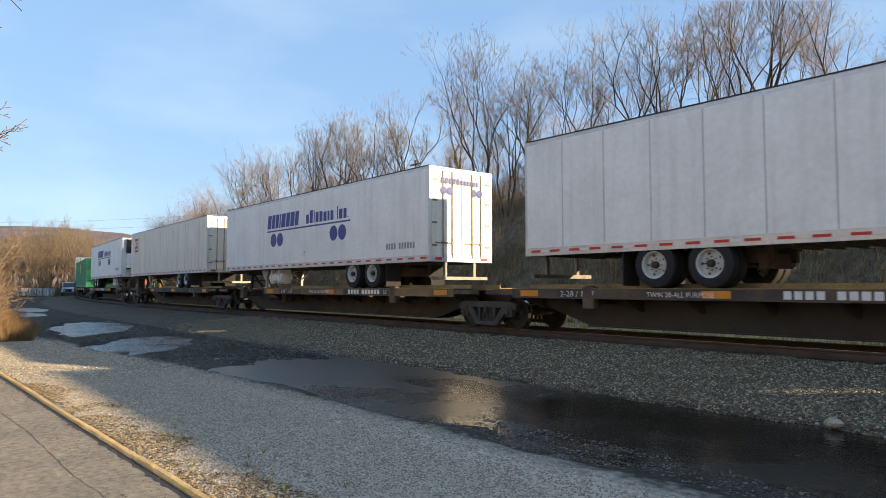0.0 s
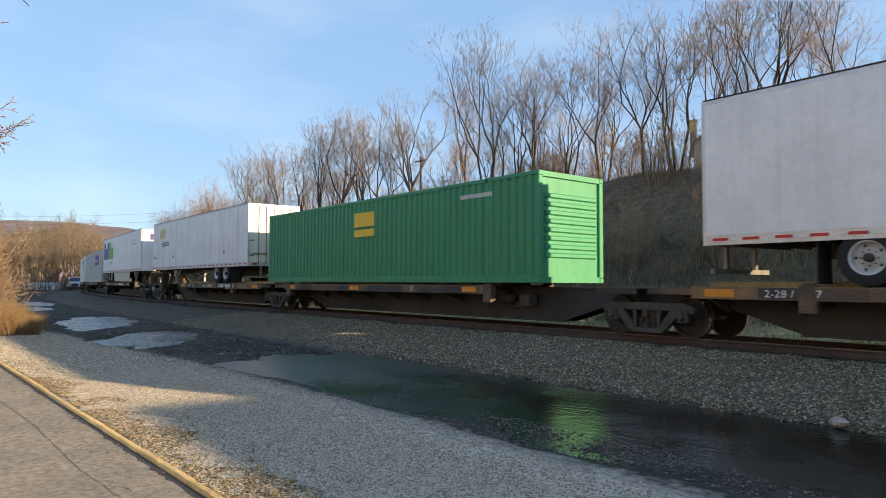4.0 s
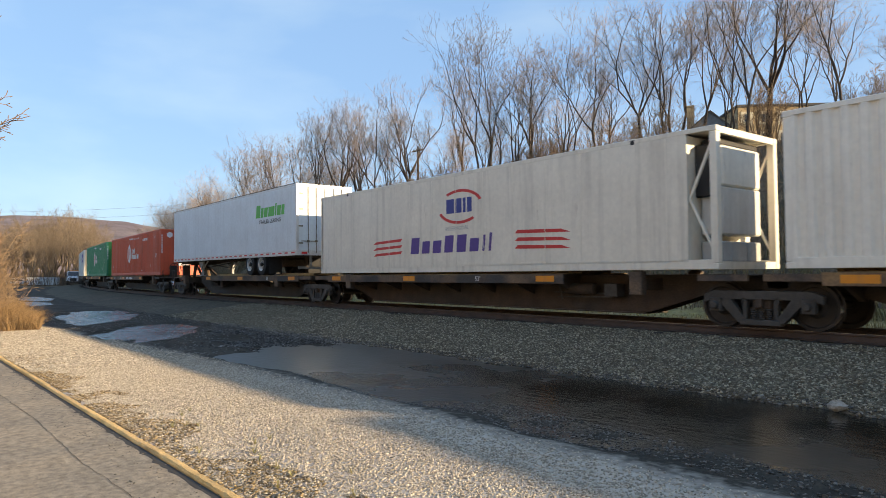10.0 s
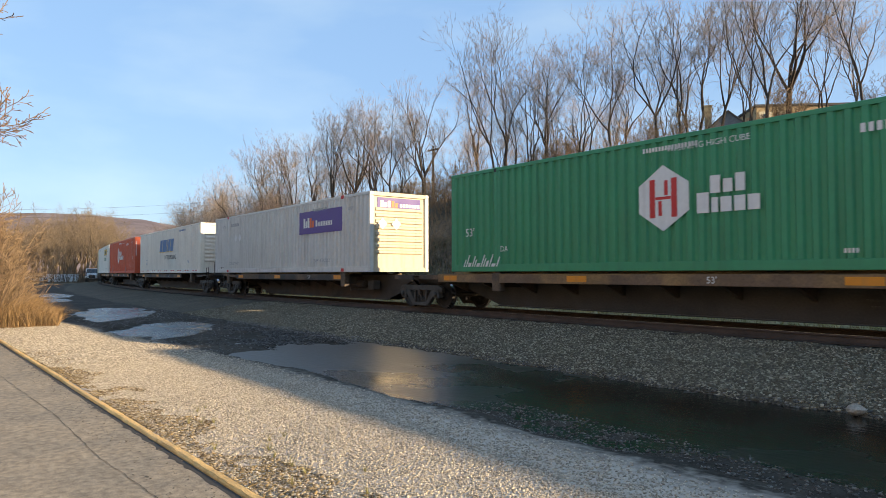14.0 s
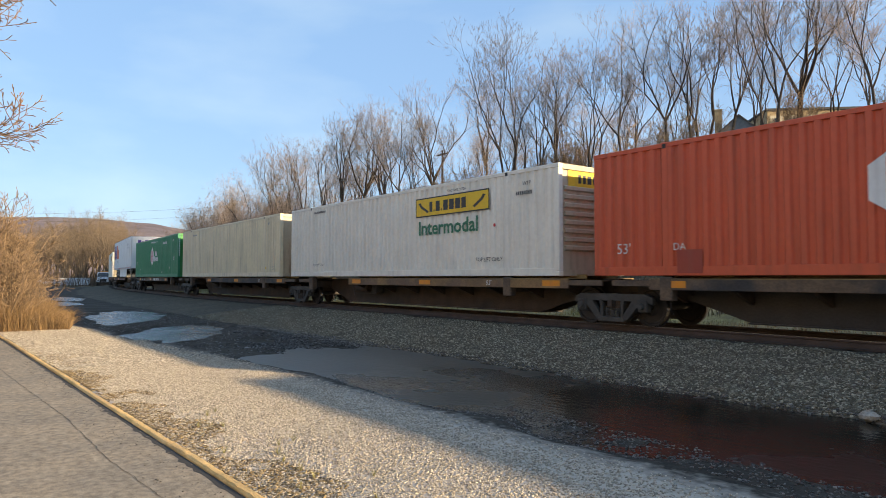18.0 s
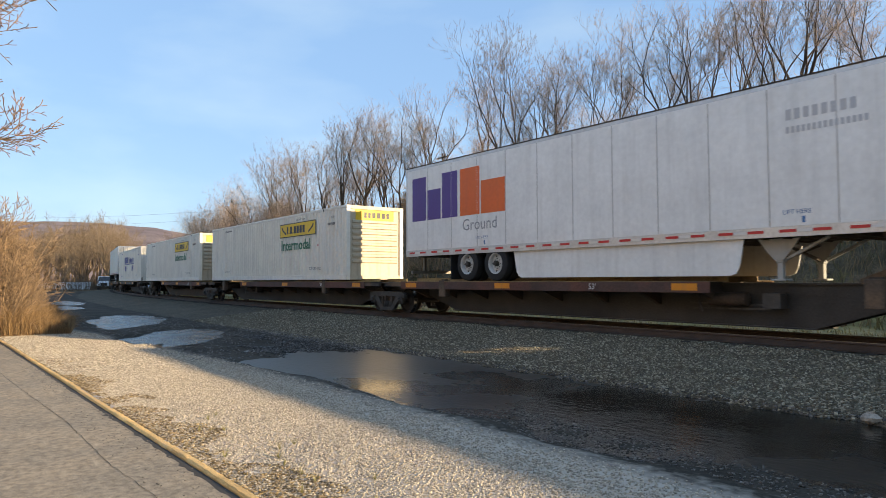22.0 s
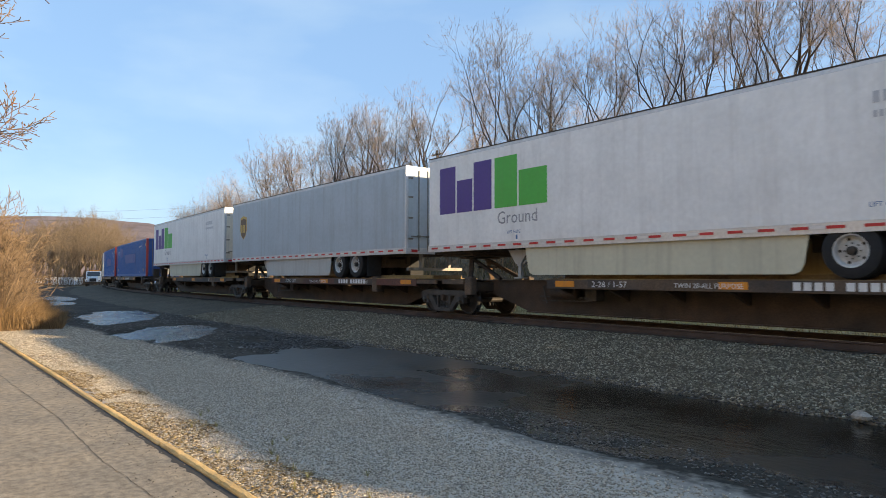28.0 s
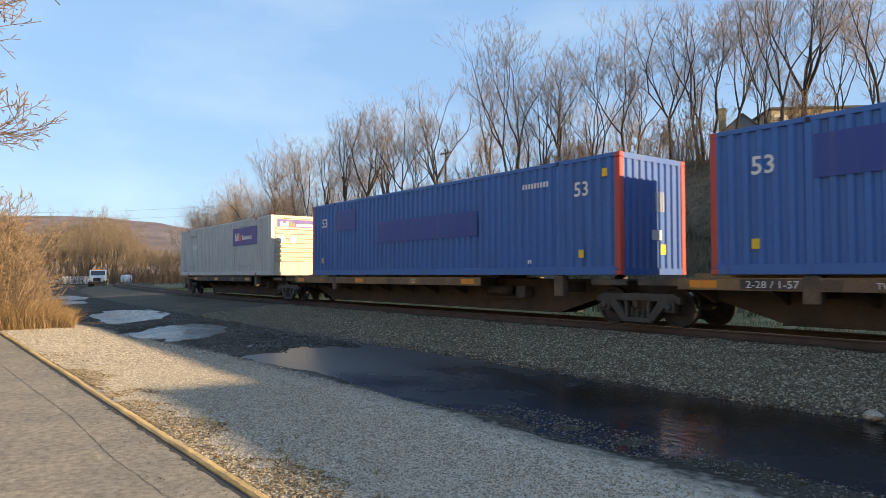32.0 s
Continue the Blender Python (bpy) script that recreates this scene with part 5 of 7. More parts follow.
def hexagon_mark(root, accent, extra=True, c=-1.14):
    hexa = keep(("hexa",), lambda: flat([(0.62, 0.30), (0.0, 0.72), (-0.62, 0.30), (-0.62, -0.30), (0.0, -0.72), (0.62, -0.30)][::-1], M_WPRINT))
    on_side(root, "white_hexagon", hexa, c, BOX_Z + 1.57, "white hexagon emblem")
    for dx, w, z, hh in ((-0.34, 0.14, -0.42, 0.84), (0.20, 0.14, -0.42, 0.84), (-0.12, 0.09, -0.38, 0.32), (0.03, 0.09, 0.06, 0.32), (-0.19, 0.38, -0.03, 0.06)):
        on_side(root, "emblem_bar", rect(w, hh, accent), c + dx, BOX_Z + 1.57 + z, proud=FACE + (0.005 if hh < 0.1 else 0.003))
    on_side(root, "word_mark", bars([(0.22, 1), (0.2, 0.75), (0.2, 1)], 0.36, M_WPRINT, 0.06), c + 1.1, BOX_Z + 1.57)
    on_side(root, "word_mark", bars([(0.27, 1), (0.15, 0.72), (0.24, 0.72), (0.23, 0.72), (0.24, 0.72)] + ([(0.05, 0.2), (0.1, 0), (0.09, 0.9), (0.22, 0.7), (0.2, 0.7)] if extra else []), 0.42, M_WPRINT, 0.05), c + 0.8, BOX_Z + 1.18)
    for x, z in ((-7.4, BOX_Z + 1.02 if accent is not M_RED else BOX_Z + 0.5), (6.75, BOX_Z + 1.15)):
        on_side(root, "lettering", words("53'", 0.34, M_WPRINT), x, z, "white length figure")
    stamp_small(root, M_WPRINT, [(3.2, BOX_Z + 2.35, 1.5, 0.16), (-1.2, BOX_Z + 2.6, 1.5, 0.1), (2.9, BOX_Z + 0.3, 0.3, 0.08)])
    on_side(root, "lettering", words("WTP", 0.2, M_WPRINT), 6.4, BOX_Z + 2.42)
    for px in (5.4, -5.9):
        on_side(root, "lettering", words("DA", 0.22, M_WPRINT), px, BOX_Z + 0.55)
    small = keep(("hexas",), lambda: flat([(0.17, 0.09), (0.0, 0.2), (-0.17, 0.09), (-0.17, -0.09), (0.0, -0.2), (0.17, -0.09)][::-1], M_WPRINT))
    on_end(root, "end_emblem", small, -0.72, BOX_Z + 2.55)
    on_end(root, "end_mark", bars([(0.1, 1)] * 4, 0.22, M_WPRINT, 0.04), -0.4, BOX_Z + 2.44)
    for i in range(8):
        on_end(root, "end_stencil", rect(0.07, 0.1, M_WPRINT), -1.23, BOX_Z + 1.4 + 0.15 * i, x=8.079)
    on_end(root, "end_placard", rect(0.42, 0.3, M_WPRINT), 0.1, BOX_Z + 0.62, proud=0.036 if accent is not M_RED else 0.003)


DIA7 = (-4.04, -3.39)


def violet_panel_mark(root, x=2.5, gems=(-5.0, -4.45)):
    on_side(root, "purple_panel", rect(3.7, 0.92, M_PURPLE), x, BOX_Z + 1.58, "purple sign panel")
    on_side(root, "word_mark", bars([(0.16, 1), (0.15, 0.7), (0.17, 1)], 0.4, M_WPRINT, 0.03), x + 0.4, BOX_Z + 1.83, proud=FACE + 0.003)
    on_side(root, "word_mark", bars([(0.17, 1), (0.18, 0.7)], 0.4, M_LOGO_ORANGE, 0.03), x + 0.97, BOX_Z + 1.83, proud=FACE + 0.003)
    on_side(root, "word_mark", bars([(0.14, 1)] + [(0.1, 0.7)] * 9, 0.26, M_WPRINT, 0.04), x + 1.5, BOX_Z + 1.85, proud=FACE + 0.003)
    dia = keep(("dia",), lambda: flat([(0.2, 0), (0, 0.22), (-0.2, 0), (0, -0.22)][::-1], M_WPRINT))
    for dx in gems:
        on_side(root, "diamond_placard", dia, dx, BOX_Z + (2.08 if gems is DIA7 else 1.75))
    on_side(root, "lettering", words("TOP LIFT ONLY", 0.2, M_GREYPRINT), 3.7, BOX_Z + 0.4)
    on_side(root, "lettering", words("WTP", 0.2, M_GREYPRINT), 6.5, BOX_Z + 2.3)
    on_side(root, "lettering", words("WTP", 0.2, M_GREYPRINT), -6.9, BOX_Z + 2.3)
    on_side(root, "lettering", words("TOP LIFT ONLY", 0.2, M_GREYPRINT), -5.9, BOX_Z + 0.4)
    stamp_small(root, M_GREYPRINT, [(-5.7, BOX_Z + 2.35, 1.3, 0.16)])
    for px in (-6.1, 6.1):
        for pz in (BOX_Z + 0.02, BOX_Z + 2.79):
            on_side(root, "red_casting", rect(0.24, 0.12, M_REDPRINT), px - 0.12, pz, "red-painted lifting casting", proud=FACE + 0.008)
    stamp_small(root, M_GREYPRINT, [(3.6, BOX_Z + 2.45, 1.4, 0.12)])
    on_end(root, "end_panel", rect(1.9, 0.45, M_PURPLE), -0.95, BOX_Z + 2.26, "purple sign panel")
    on_end(root, "end_mark", bars([(0.13, 1), (0.12, 0.7), (0.13, 1)], 0.24, M_WPRINT, 0.03), -0.82, BOX_Z + 2.36, proud=0.004)
    on_end(root, "end_mark", bars([(0.13, 1), (0.13, 0.7)], 0.24, M_LOGO_ORANGE, 0.03), -0.35, BOX_Z + 2.36, proud=0.004)
    on_end(root, "end_mark", bars([(0.1, 0.8)] * 7, 0.16, M_WPRINT, 0.03), 0.02, BOX_Z + 2.38, proud=0.004)
    for y in (-0.75, -0.15):
        on_end(root, "diamond_placard", dia, y, BOX_Z + 1.75, proud=0.036)


# ---- the loads, in the train's order ----
def load_of(i):
    if i < 0:
        return trailer(M_CLEAN, "R", label="plain white road trailer riding on a spine car", seams=1.22)
    if i == 0:
        return trailer(M_CLEAN, "L", seams=1.22, tandem=4.4, label="plain white riveted road trailer with white steel wheels")
    if i == 1:
        r = trailer(M_CLEAN, "R", label="white road trailer with dark blue word mark and dots", tank=True, tandem=3.85, reefer=True)
        dots_mark(r, 3.14)
        on_end(r, "end_mark", bars([(0.11, 1)] * 5 + [(0.08, 0.8)] * 6, 0.18, M_NAVY, 0.05), -0.85, TR_Z1 - 0.5, x=8.075 + 0.03)
        for y in (-0.75, -0.5, 0.5, 0.75):
            on_end(r, "blue_dot", disc(0.12, M_NAVY, 14), y, TR_Z1 - 0.72, x=8.075 + 0.03)
        return r
    if i == 2 or i == 23:
        r = trailer(M_OFFWHITE, "R", label="off-white road trailer with small red square logo", seams=1.22 if i == 2 else 0, reefer=i == 23, tandem=4.15 if i == 2 else 3.55)
        on_side(r, "logo_square", rect(0.95, 0.95, M_REDPRINT), -7.0, 3.55, "red square logo")
        for dx, dz, w, hh in ((0.12, 0.15, 0.7, 0.1), (0.12, 0.4, 0.28, 0.35), (0.5, 0.42, 0.3, 0.12), (0.5, 0.65, 0.3, 0.12)):
            on_side(r, "logo_bar", rect(w, hh, M_WPRINT), -7.0 + dx, 3.55 + dz, proud=FACE + 0.003)
        return r
    if i == 3:
        r = trailer(M_CLEAN, "L", reefer=True, label="white refrigerated road trailer with dark blue word mark and dots", tank=True, tandem=3.6)
        dots_mark(r, 3.22, -0.3)
        return r
    if i == 4:
        r = container("folds", M_GREEN, label="green corrugated container with faded yellow emblem")
        on_side(r, "yellow_emblem", rect(1.3, 0.5, M_YELLOW), -0.9, BOX_Z + 1.95)
        on_side(r, "yellow_emblem", rect(1.3, 0.26, M_YELLOW), -0.9, BOX_Z + 1.6)
        stamp_small(r, M_WPRINT, [(5.0, BOX_Z + 2.4, 1.5, 0.12)])
        return r
    if i == 5:
        r = trailer(M_CLEAN, "R", seams=1.22, label="white riveted road trailer with pale yellow block mark and red arrow")
        on_side(r, "word_mark", bars([(0.36, 1), (0.36, 1), (0.34, 1)], 0.58, M_PALEYEL, 0.05, 0.2), -6.55, 3.87, "pale yellow slanted mark")
        on_side(r, "lettering", words("logistics", 0.56, M_BLACK, 0.008, 0.88), -6.1, 3.38, "black lettering")
        for x in (-3.6, 4.96):
            on_side(r, "arrow_shaft", rect(0.05, 0.45, M_REDPRINT), x - 0.025, 2.62, "thin red arrow pointing down")
            on_side(r, "arrow_head", keep(("arrow",), lambda: flat([(0, 0), (0.2, 0.18), (0.16, 0.22), (0, 0.08), (-0.16, 0.22), (-0.2, 0.18)], M_REDPRINT)), x, 2.56)
        stamp_small(r, M_BLACK, [(-7.8, 2.62, 0.9, 0.08), (-7.8, 2.75, 0.3, 0.08)])
        return r
    if i in (6, 19, 24, 26):
        rear = "L" if i in (6, 19) else "R"
        second = M_LOGO_ORANGE if i == 19 else M_LOGO_GREEN
        r = trailer(M_CLEAN, rear, skirt=True, seams=1.22 if i == 19 else 0, tandem=3.15 if rear == "R" else 3.85, label="white road trailer with purple and %s block mark and side skirt" % ("orange" if i == 19 else "green"))
        express_mark(r, second, -7.46 if rear == "R" else -7.7)
        stamp_small(r, M_PALEPRINT, [(4.7, 4.1, 1.5, 0.2), (4.7, 3.85, 1.6, 0.12)])
        for x in (-4.4, 4.6):
            on_side(r, "lettering", words("LIFT HERE", 0.12, M_SKYPRINT), x, TR_Z0 + 0.42)
            on_side(r, "lift_arrow", rect(0.06, 0.12, M_SKYPRINT), x + 0.35, TR_Z0 + 0.25)
        on_end(r, "end_mark", bars([(0.26, 1), (0.24, 0.7), (0.26, 1)], 0.42, M_PURPLE, 0.04), -0.72, TR_Z1 - 0.75, x=8.075 + 0.035)
        on_end(r, "end_mark", bars([(0.27, 1), (0.28, 0.7)], 0.42, second, 0.04), 0.2, TR_Z1 - 0.75, x=8.075 + 0.035)
        return r
    if i in (7, 29):
        r = container("folds", M_GREY, lit=M_SUN_TINTED_END, label="grey corrugated container with purple sign panel")
        violet_panel_mark(r, 1.8 if i == 7 else 2.55, DIA7 if i == 7 else (-5.0, -4.45))
        return r
    if i == 13:
        r = container("folds", M_LGREY, end="ribs", lit=M_SUN_TINTED_END, label="light grey corrugated container with purple sign panel and cream end")
        violet_panel_mark(r, 2.37)
        return r
    if i in (8, 16, 20, 21):
        r = container("folds", M_WHITE, lit=M_SUN_TINTED_END, label="white corrugated container with yellow panel and green lettering")
        yellow_panel_mark(r, M_PALEYEL if i == 8 else M_YELLOW)
        return r
    if i == 9:
        r = container("smooth", M_OFFWHITE, end="open", label="off-white smooth-sided container with purple mark and red stripes")
        on_side(r, "word_mark", bars([(0.42, 1), (0.38, 0.75), (0.4, 0.75), (0.4, 1), (0.42, 1), (0.38, 0.75), (0.1, 0.9), (0.1, 1)], 0.5, M_PURPLE, 0.16, 0.12), -1.75, BOX_Z + 0.58, "purple slanted word mark")
        for j in range(3):
            on_side(r, "red_stripe", flat([(0, 0), (1.6, 0.05), (1.7, 0.14), (0.2, 0.09)], M_REDPRINT), -3.9, BOX_Z + 0.55 + 0.2 * j, "red stripe")
            on_side(r, "red_stripe", flat([(0, 0.05), (1.9, 0.0), (1.6, 0.09), (0.1, 0.14)], M_REDPRINT), 2.9, BOX_Z + 0.55 + 0.2 * j)
        on_side(r, "emblem_mark", bars([(0.36, 1), (0.28, 1), (0.12, 1), (0.2, 1)], 0.42, M_NAVY, 0.06), 0.05, BOX_Z + 1.72)
        for a0 in (0.3, 3.5):
            arc = [(1.0 * math.cos(a0 + 0.12 * j), 0.5 * math.sin(a0 + 0.12 * j)) for j in range(17)] + [(0.88 * math.cos(a0 + 0.12 * j), 0.42 * math.sin(a0 + 0.12 * j)) for j in range(16, -1, -1)]
            on_side(r, "emblem_arc", flat(arc, M_REDPRINT), 0.65, BOX_Z + 1.9)
        on_side(r, "lettering", words("INTERMODAL", 0.17, M_GREYPRINT), 0.0, BOX_Z + 1.22)
        for c in r.children:
            if c.name.split(".")[0] in ("word_mark", "red_stripe", "emblem_mark", "emblem_arc", "lettering"):
                c.location.x -= 0.5
        for y in (-1.2, 1.2):
            for n, (xa, za, xb, zb) in enumerate(((7.42, 1.45, 8.0, 2.75), (7.42, 1.45, 8.0, 0.25))):
                part("frame_brace", keep(("fbrace", n), lambda: Kit().bar((xa, 0, BOX_Z + za), (xb, 0, BOX_Z + zb), 0.05).mesh("frame_brace", M_OFFWHITE)), r, "pale diagonal brace of the open end frame", pose(0, y, 0))
        u = part("cooling_unit", keep(("cu9",), lambda: soften(Kit().box(7.42, 7.9, -0.85, 0.9, BOX_Z + 0.72, BOX_Z + 1.72, ch=0.07).mesh("cooling_unit", M_LGREY), 0.03)), r, "pale grey cooling machine standing in the open end frame")
        part("upper_door", keep(("cu9u",), lambda: soften(Kit().box(7.42, 7.92, -0.85, 0.9, BOX_Z + 1.73, BOX_Z + 2.58, ch=0.1).mesh("upper_door", M_WHITE), 0.04)), u, "off-white upper door")
        part("cowl", keep(("cu9c",), lambda: soften(Kit().box(7.42, 7.86, -0.8, 0.85, BOX_Z + 2.58, BOX_Z + 2.72, ch=0.05).mesh("cowl", M_BLACKPANEL), 0.03)), u)
        part("side_grille", keep(("cu9g",), lambda: soften(Kit().box(7.4, 7.84, -0.98, -0.855, BOX_Z + 1.5, BOX_Z + 2.6).mesh("side_grille", M_BLACKPANEL), 0.03)), u, "black intake grille")
        for y in (-0.62, 0.0, 0.6):
            part("fuel_tank", keep(("cu9t",), lambda: soften(Kit().box(7.44, 7.9, -0.27, 0.27, BOX_Z + 0.16, BOX_Z + 0.58, ch=0.07).mesh("fuel_tank", M_GEAR), 0.02)), u, "dull grey tank", pose(0, y, 0))
        return r
    if i == 10:
        r = trailer(M_COOL, "R", tandem=4.2, label="clean white riveted road trailer with green mark")
        on_side(r, "word_mark", bars([(0.45, 1), (0.28, 0.75), (0.38, 0.75), (0.62, 0.75), (0.13, 0.95), (0.38, 0.75), (0.28, 0.75)], 0.56, M_LOGO_GREEN, 0.07, 0.15), 4.0, 3.68, "green slanted word mark")
        on_side(r, "lettering", words("TRAILER LEASING", 0.24, M_BLACK, 0.004, 1.2), 4.35, 3.4)
        return r
    if i in (11, 15):
        r = container("folds", M_RED, end="plain", label="orange-red corrugated container with white hexagon emblem")
        on_end(r, "lettering", words("53'", 0.3, M_WPRINT), -0.2, BOX_Z + 1.35)
        on_end(r, "end_placard", rect(0.4, 0.3, M_PALEPRINT), -0.2, BOX_Z + 0.6)
        if i == 15:
            for px, pw in ((2.6, 0.75), (-5.8, 0.6)):
                on_side(r, "painted_patch", rect(pw, 0.5, M_REDPATCH), px, BOX_Z + 0.05, "darker red touched-up patch", proud=FACE + 0.003)
        hexagon_mark(r, M_RED, True, -1.14 if i == 11 else -1.45)
        on_side(r, "lettering", words("WARNING HIGH CUBE", 0.16, M_WPRINT), 0.3, BOX_Z + 2.55)
        return r
    if i in (12, 18):
        r = container("folds", M_GREEN, label="green corrugated container with white hexagon emblem", lit=PAINT["sunlit_green_paint"])
        hexagon_mark(r, M_REDPRINT, False, -0.7)
        on_side(r, "lettering", words("WARNING HIGH CUBE", 0.18, M_WPRINT), -0.6, BOX_Z + 2.55)
        if i == 12:
            scrawl = keep(("scrawl",), lambda: bars([(0.05, 0.6), (0.05, 1), (0.12, 0.35), (0.05, 0.9), (0.05, 0.6), (0.14, 0.3), (0.05, 1), (0.05, 0.7), (0.1, 0.5), (0.05, 1), (0.16, 0.25), (0.05, 0.8)], 0.34, M_WPRINT, 0.05, 0.5))
            on_side(r, "paint_scrawl", scrawl, -7.5, BOX_Z + 0.14, "white sprayed scrawl")
        return r
    if i == 14:
        r = container("folds", M_WHITE, label="white corrugated container with slanted steel-blue mark")
        on_side(r, "word_mark", bars([(0.66, 1), (0.95, 1), (0.2, 1), (0.62, 1), (0.7, 1)], 0.82, M_YELLOW, 0.12, 0.35), -1.85, BOX_Z + 1.38)
        on_side(r, "word_mark", bars([(0.66, 1), (0.95, 1), (0.2, 1), (0.62, 1), (0.7, 1)], 0.80, M_SKYPRINT, 0.12, 0.35), -1.80, BOX_Z + 1.42, "steel-blue slanted mark", proud=FACE + 0.003)
        on_side(r, "lettering", words("INTERMODAL", 0.42, M_BLACK, 0.0, 1.15), -0.37, BOX_Z + 0.9, "black capital lettering")
        tape = keep(("tape",), lambda: rect(0.32, 0.055, M_REDPRINT))
        for j in range(9):
            on_side(r, "reflective_tape", tape, -7.5 + j * 1.75, BOX_Z + 0.12, proud=0.004)
            on_side(r, "reflective_tape", tape, -6.95 + j * 1.75, BOX_Z + 0.12, proud=0.004)
        for px in (-5.9, 5.4):
            on_side(r, "lettering", words("DA", 0.24, M_SKYPRINT), px, BOX_Z + 0.6)
        stamp_small(r, M_SKYPRINT, [(-5.9, BOX_Z + 0.88, 0.35, 0.06), (3.4, BOX_Z + 2.6, 1.6, 0.1)])
        return r
    if i == 17:
        r = container("folds", M_CREAM, end="plain", lit=PAINT["rusty_cream_paint"], label="plain cream corrugated container with rust-streaked end")
        stamp_small(r, M_GREYPRINT, [(6.6, BOX_Z + 2.45, 0.3, 0.12), (-5.8, BOX_Z + 2.5, 0.9, 0.09)])
        on_side(r, "lettering", words("53'", 0.24, M_GREYPRINT), 7.2, BOX_Z + 0.32)
        on_side(r, "yellow_square", rect(0.12, 0.12, M_YELLOW), 6.3, BOX_Z + 0.35)
        dia = flat([(0.28, 0), (0, 0.3), (-0.28, 0), (0, -0.3)][::-1], M_BROWNPRINT)
        on_end(r, "diamond_placard", dia, -0.1, BOX_Z + 0.55)
        return r
    if i == 22:
        r = container("folds", M_WHITE, end="doors", label="white corrugated container with dark blue word mark and dots")
        dots_mark(r, 2.34, 0.1, False)
        on_end(r, "end_mark", bars([(0.11, 1)] * 5 + [(0.08, 0.8)] * 6, 0.2, M_NAVY, 0.05), -0.85, BOX_Z + 2.45)
        for y in (-0.7, -0.45, 0.45, 0.7):
            on_end(r, "blue_dot", disc(0.12, M_NAVY, 14), y, BOX_Z + 2.2)
        lift_marks(r, M_NAVY)
        return r
    if i == 25:
        r = trailer(M_STEELGREY, "R", skirt=True, tandem=4.0, label="light grey road trailer with brown and gold shield emblem")
        shield = [(0.42, 0.5), (0, 0.6), (-0.42, 0.5), (-0.45, -0.1), (-0.3, -0.4), (0, -0.6), (0.3, -0.4), (0.45, -0.1)]
        on_side(r, "shield_emblem", flat(shield[::-1], M_GOLD), -6.5, 3.6, "brown and gold shield emblem")
        on_side(r, "shield_field", flat([(x * 0.86, z * 0.86 - 0.04) for x, z in shield[::-1]], M_BROWNPRINT), -6.5, 3.6, proud=FACE + 0.003)
        on_side(r, "shield_bars", bars([(0.13, 1), (0.13, 1), (0.13, 1)], 0.4, M_GOLD, 0.06), -6.78, 3.35, proud=FACE + 0.006)
        return r
    r = container("folds", M_BLUE, post=M_POST_RED, end="doors" if i == 27 else "folds", lit=PAINT["dimmed_blue_paint"], label="worn blue corrugated container with red corner posts")
    on_side(r, "painted_patch", rect(5.65, 0.75, M_DBLUE), -2.8, BOX_Z + 1.15, "darker blue painted-over panel")
    on_side(r, "painted_patch", rect(1.6, 0.8, M_DBLUE), -6.0, BOX_Z + 1.75)
    if i == 27:
        # off-white sheet over the right half of the front doors
        part("door_leaf", keep(("leaf27",), lambda: soften(Kit().box(8.0415, 8.047, 0.02, 1.12, BOX_Z + 0.14, BOX_Z + 2.76).mesh("door_leaf", M_OFFWHITE), 0.002)), r, "off-white right-hand door leaf")
        on_end(r, "painted_patch", rect(0.55, 0.55, M_DBLUE), 0.3, BOX_Z + 1.85, x=8.051)
        for y in (0.25, 0.85):
            part("lock_rod", keep(("rod27",), lambda: Kit().tube((8.062, 0, BOX_Z + 0.1), (8.062, 0, BOX_Z + 2.8), 0.02, n=6).mesh("lock_rod", M_ROD)), r, m=pose(0, y, 0))
    for x, z in ((-7.2, 1.95), (6.65, 1.95))[:1 if i == 27 else 2]:
        on_side(r, "lettering", words("53", 0.5, M_WPRINT, 0.008), x, BOX_Z + z, "bold white length figure")
    for x, z in ((6.8, 0.42), (7.55, 2.35), (-7.2, 0.5)):
        on_side(r, "yellow_square", rect(0.16, 0.2, M_YELLOW), x, BOX_Z + z)
    stamp_small(r, M_WPRINT, [(4.8, BOX_Z + 2.3, 1.1, 0.14), (5.0, BOX_Z + 0.3, 0.2, 0.1)])
    if i == 27:
        return r
    on_end(r, "end_placard", rect(0.4, 0.25, M_PALEPRINT), -0.1, BOX_Z + 0.85)
    on_end(r, "end_stencil", bars([(0.06, 1)] * 4, 0.5, M_GREYPRINT, 0.04), 0.05, BOX_Z + 1.55)
    on_end(r, "yellow_square", rect(0.2, 0.25, M_YELLOW), 0.25, BOX_Z + 0.5)
    return r


# yellower copy of the green, imitating warm sun on the end walls
paint("sunlit_green_paint", (0.045, 0.27, 0.06), 0.3)
paint("rusty_cream_paint", (0.5, 0.42, 0.3), 0.9, dirt=(0.12, 0.05, 0.02))
# darker than the blue sides, standing in for weak light on the ends
paint("dimmed_blue_paint", (0.032, 0.10, 0.33), 0.4)

# right end of each load on the line at 16 s, deck side, whether a coupling follows it
ENDS = {-2: 292.49, -1: 274.19, 0: 255.89, 1: 235.71, 2: 217.02, 3: 197.72, 4: 177.05, 5: 158.70, 6: 139.26, 7: 122.23, 8: 104.90, 9: 87.45, 10: 69.32,
        11: 50.39, 12: 31.62, 13: 10.83, 14: -7.76, 15: -26.18, 16: -43.48, 17: -60.75, 18: -78.11, 19: -97.30, 20: -117.52,
        21: -136.04, 22: -154.76, 23: -172.64, 24: -190.18, 25: -207.58, 26: -224.80, 27: -243.63, 28: -262.08, 29: -282.64}
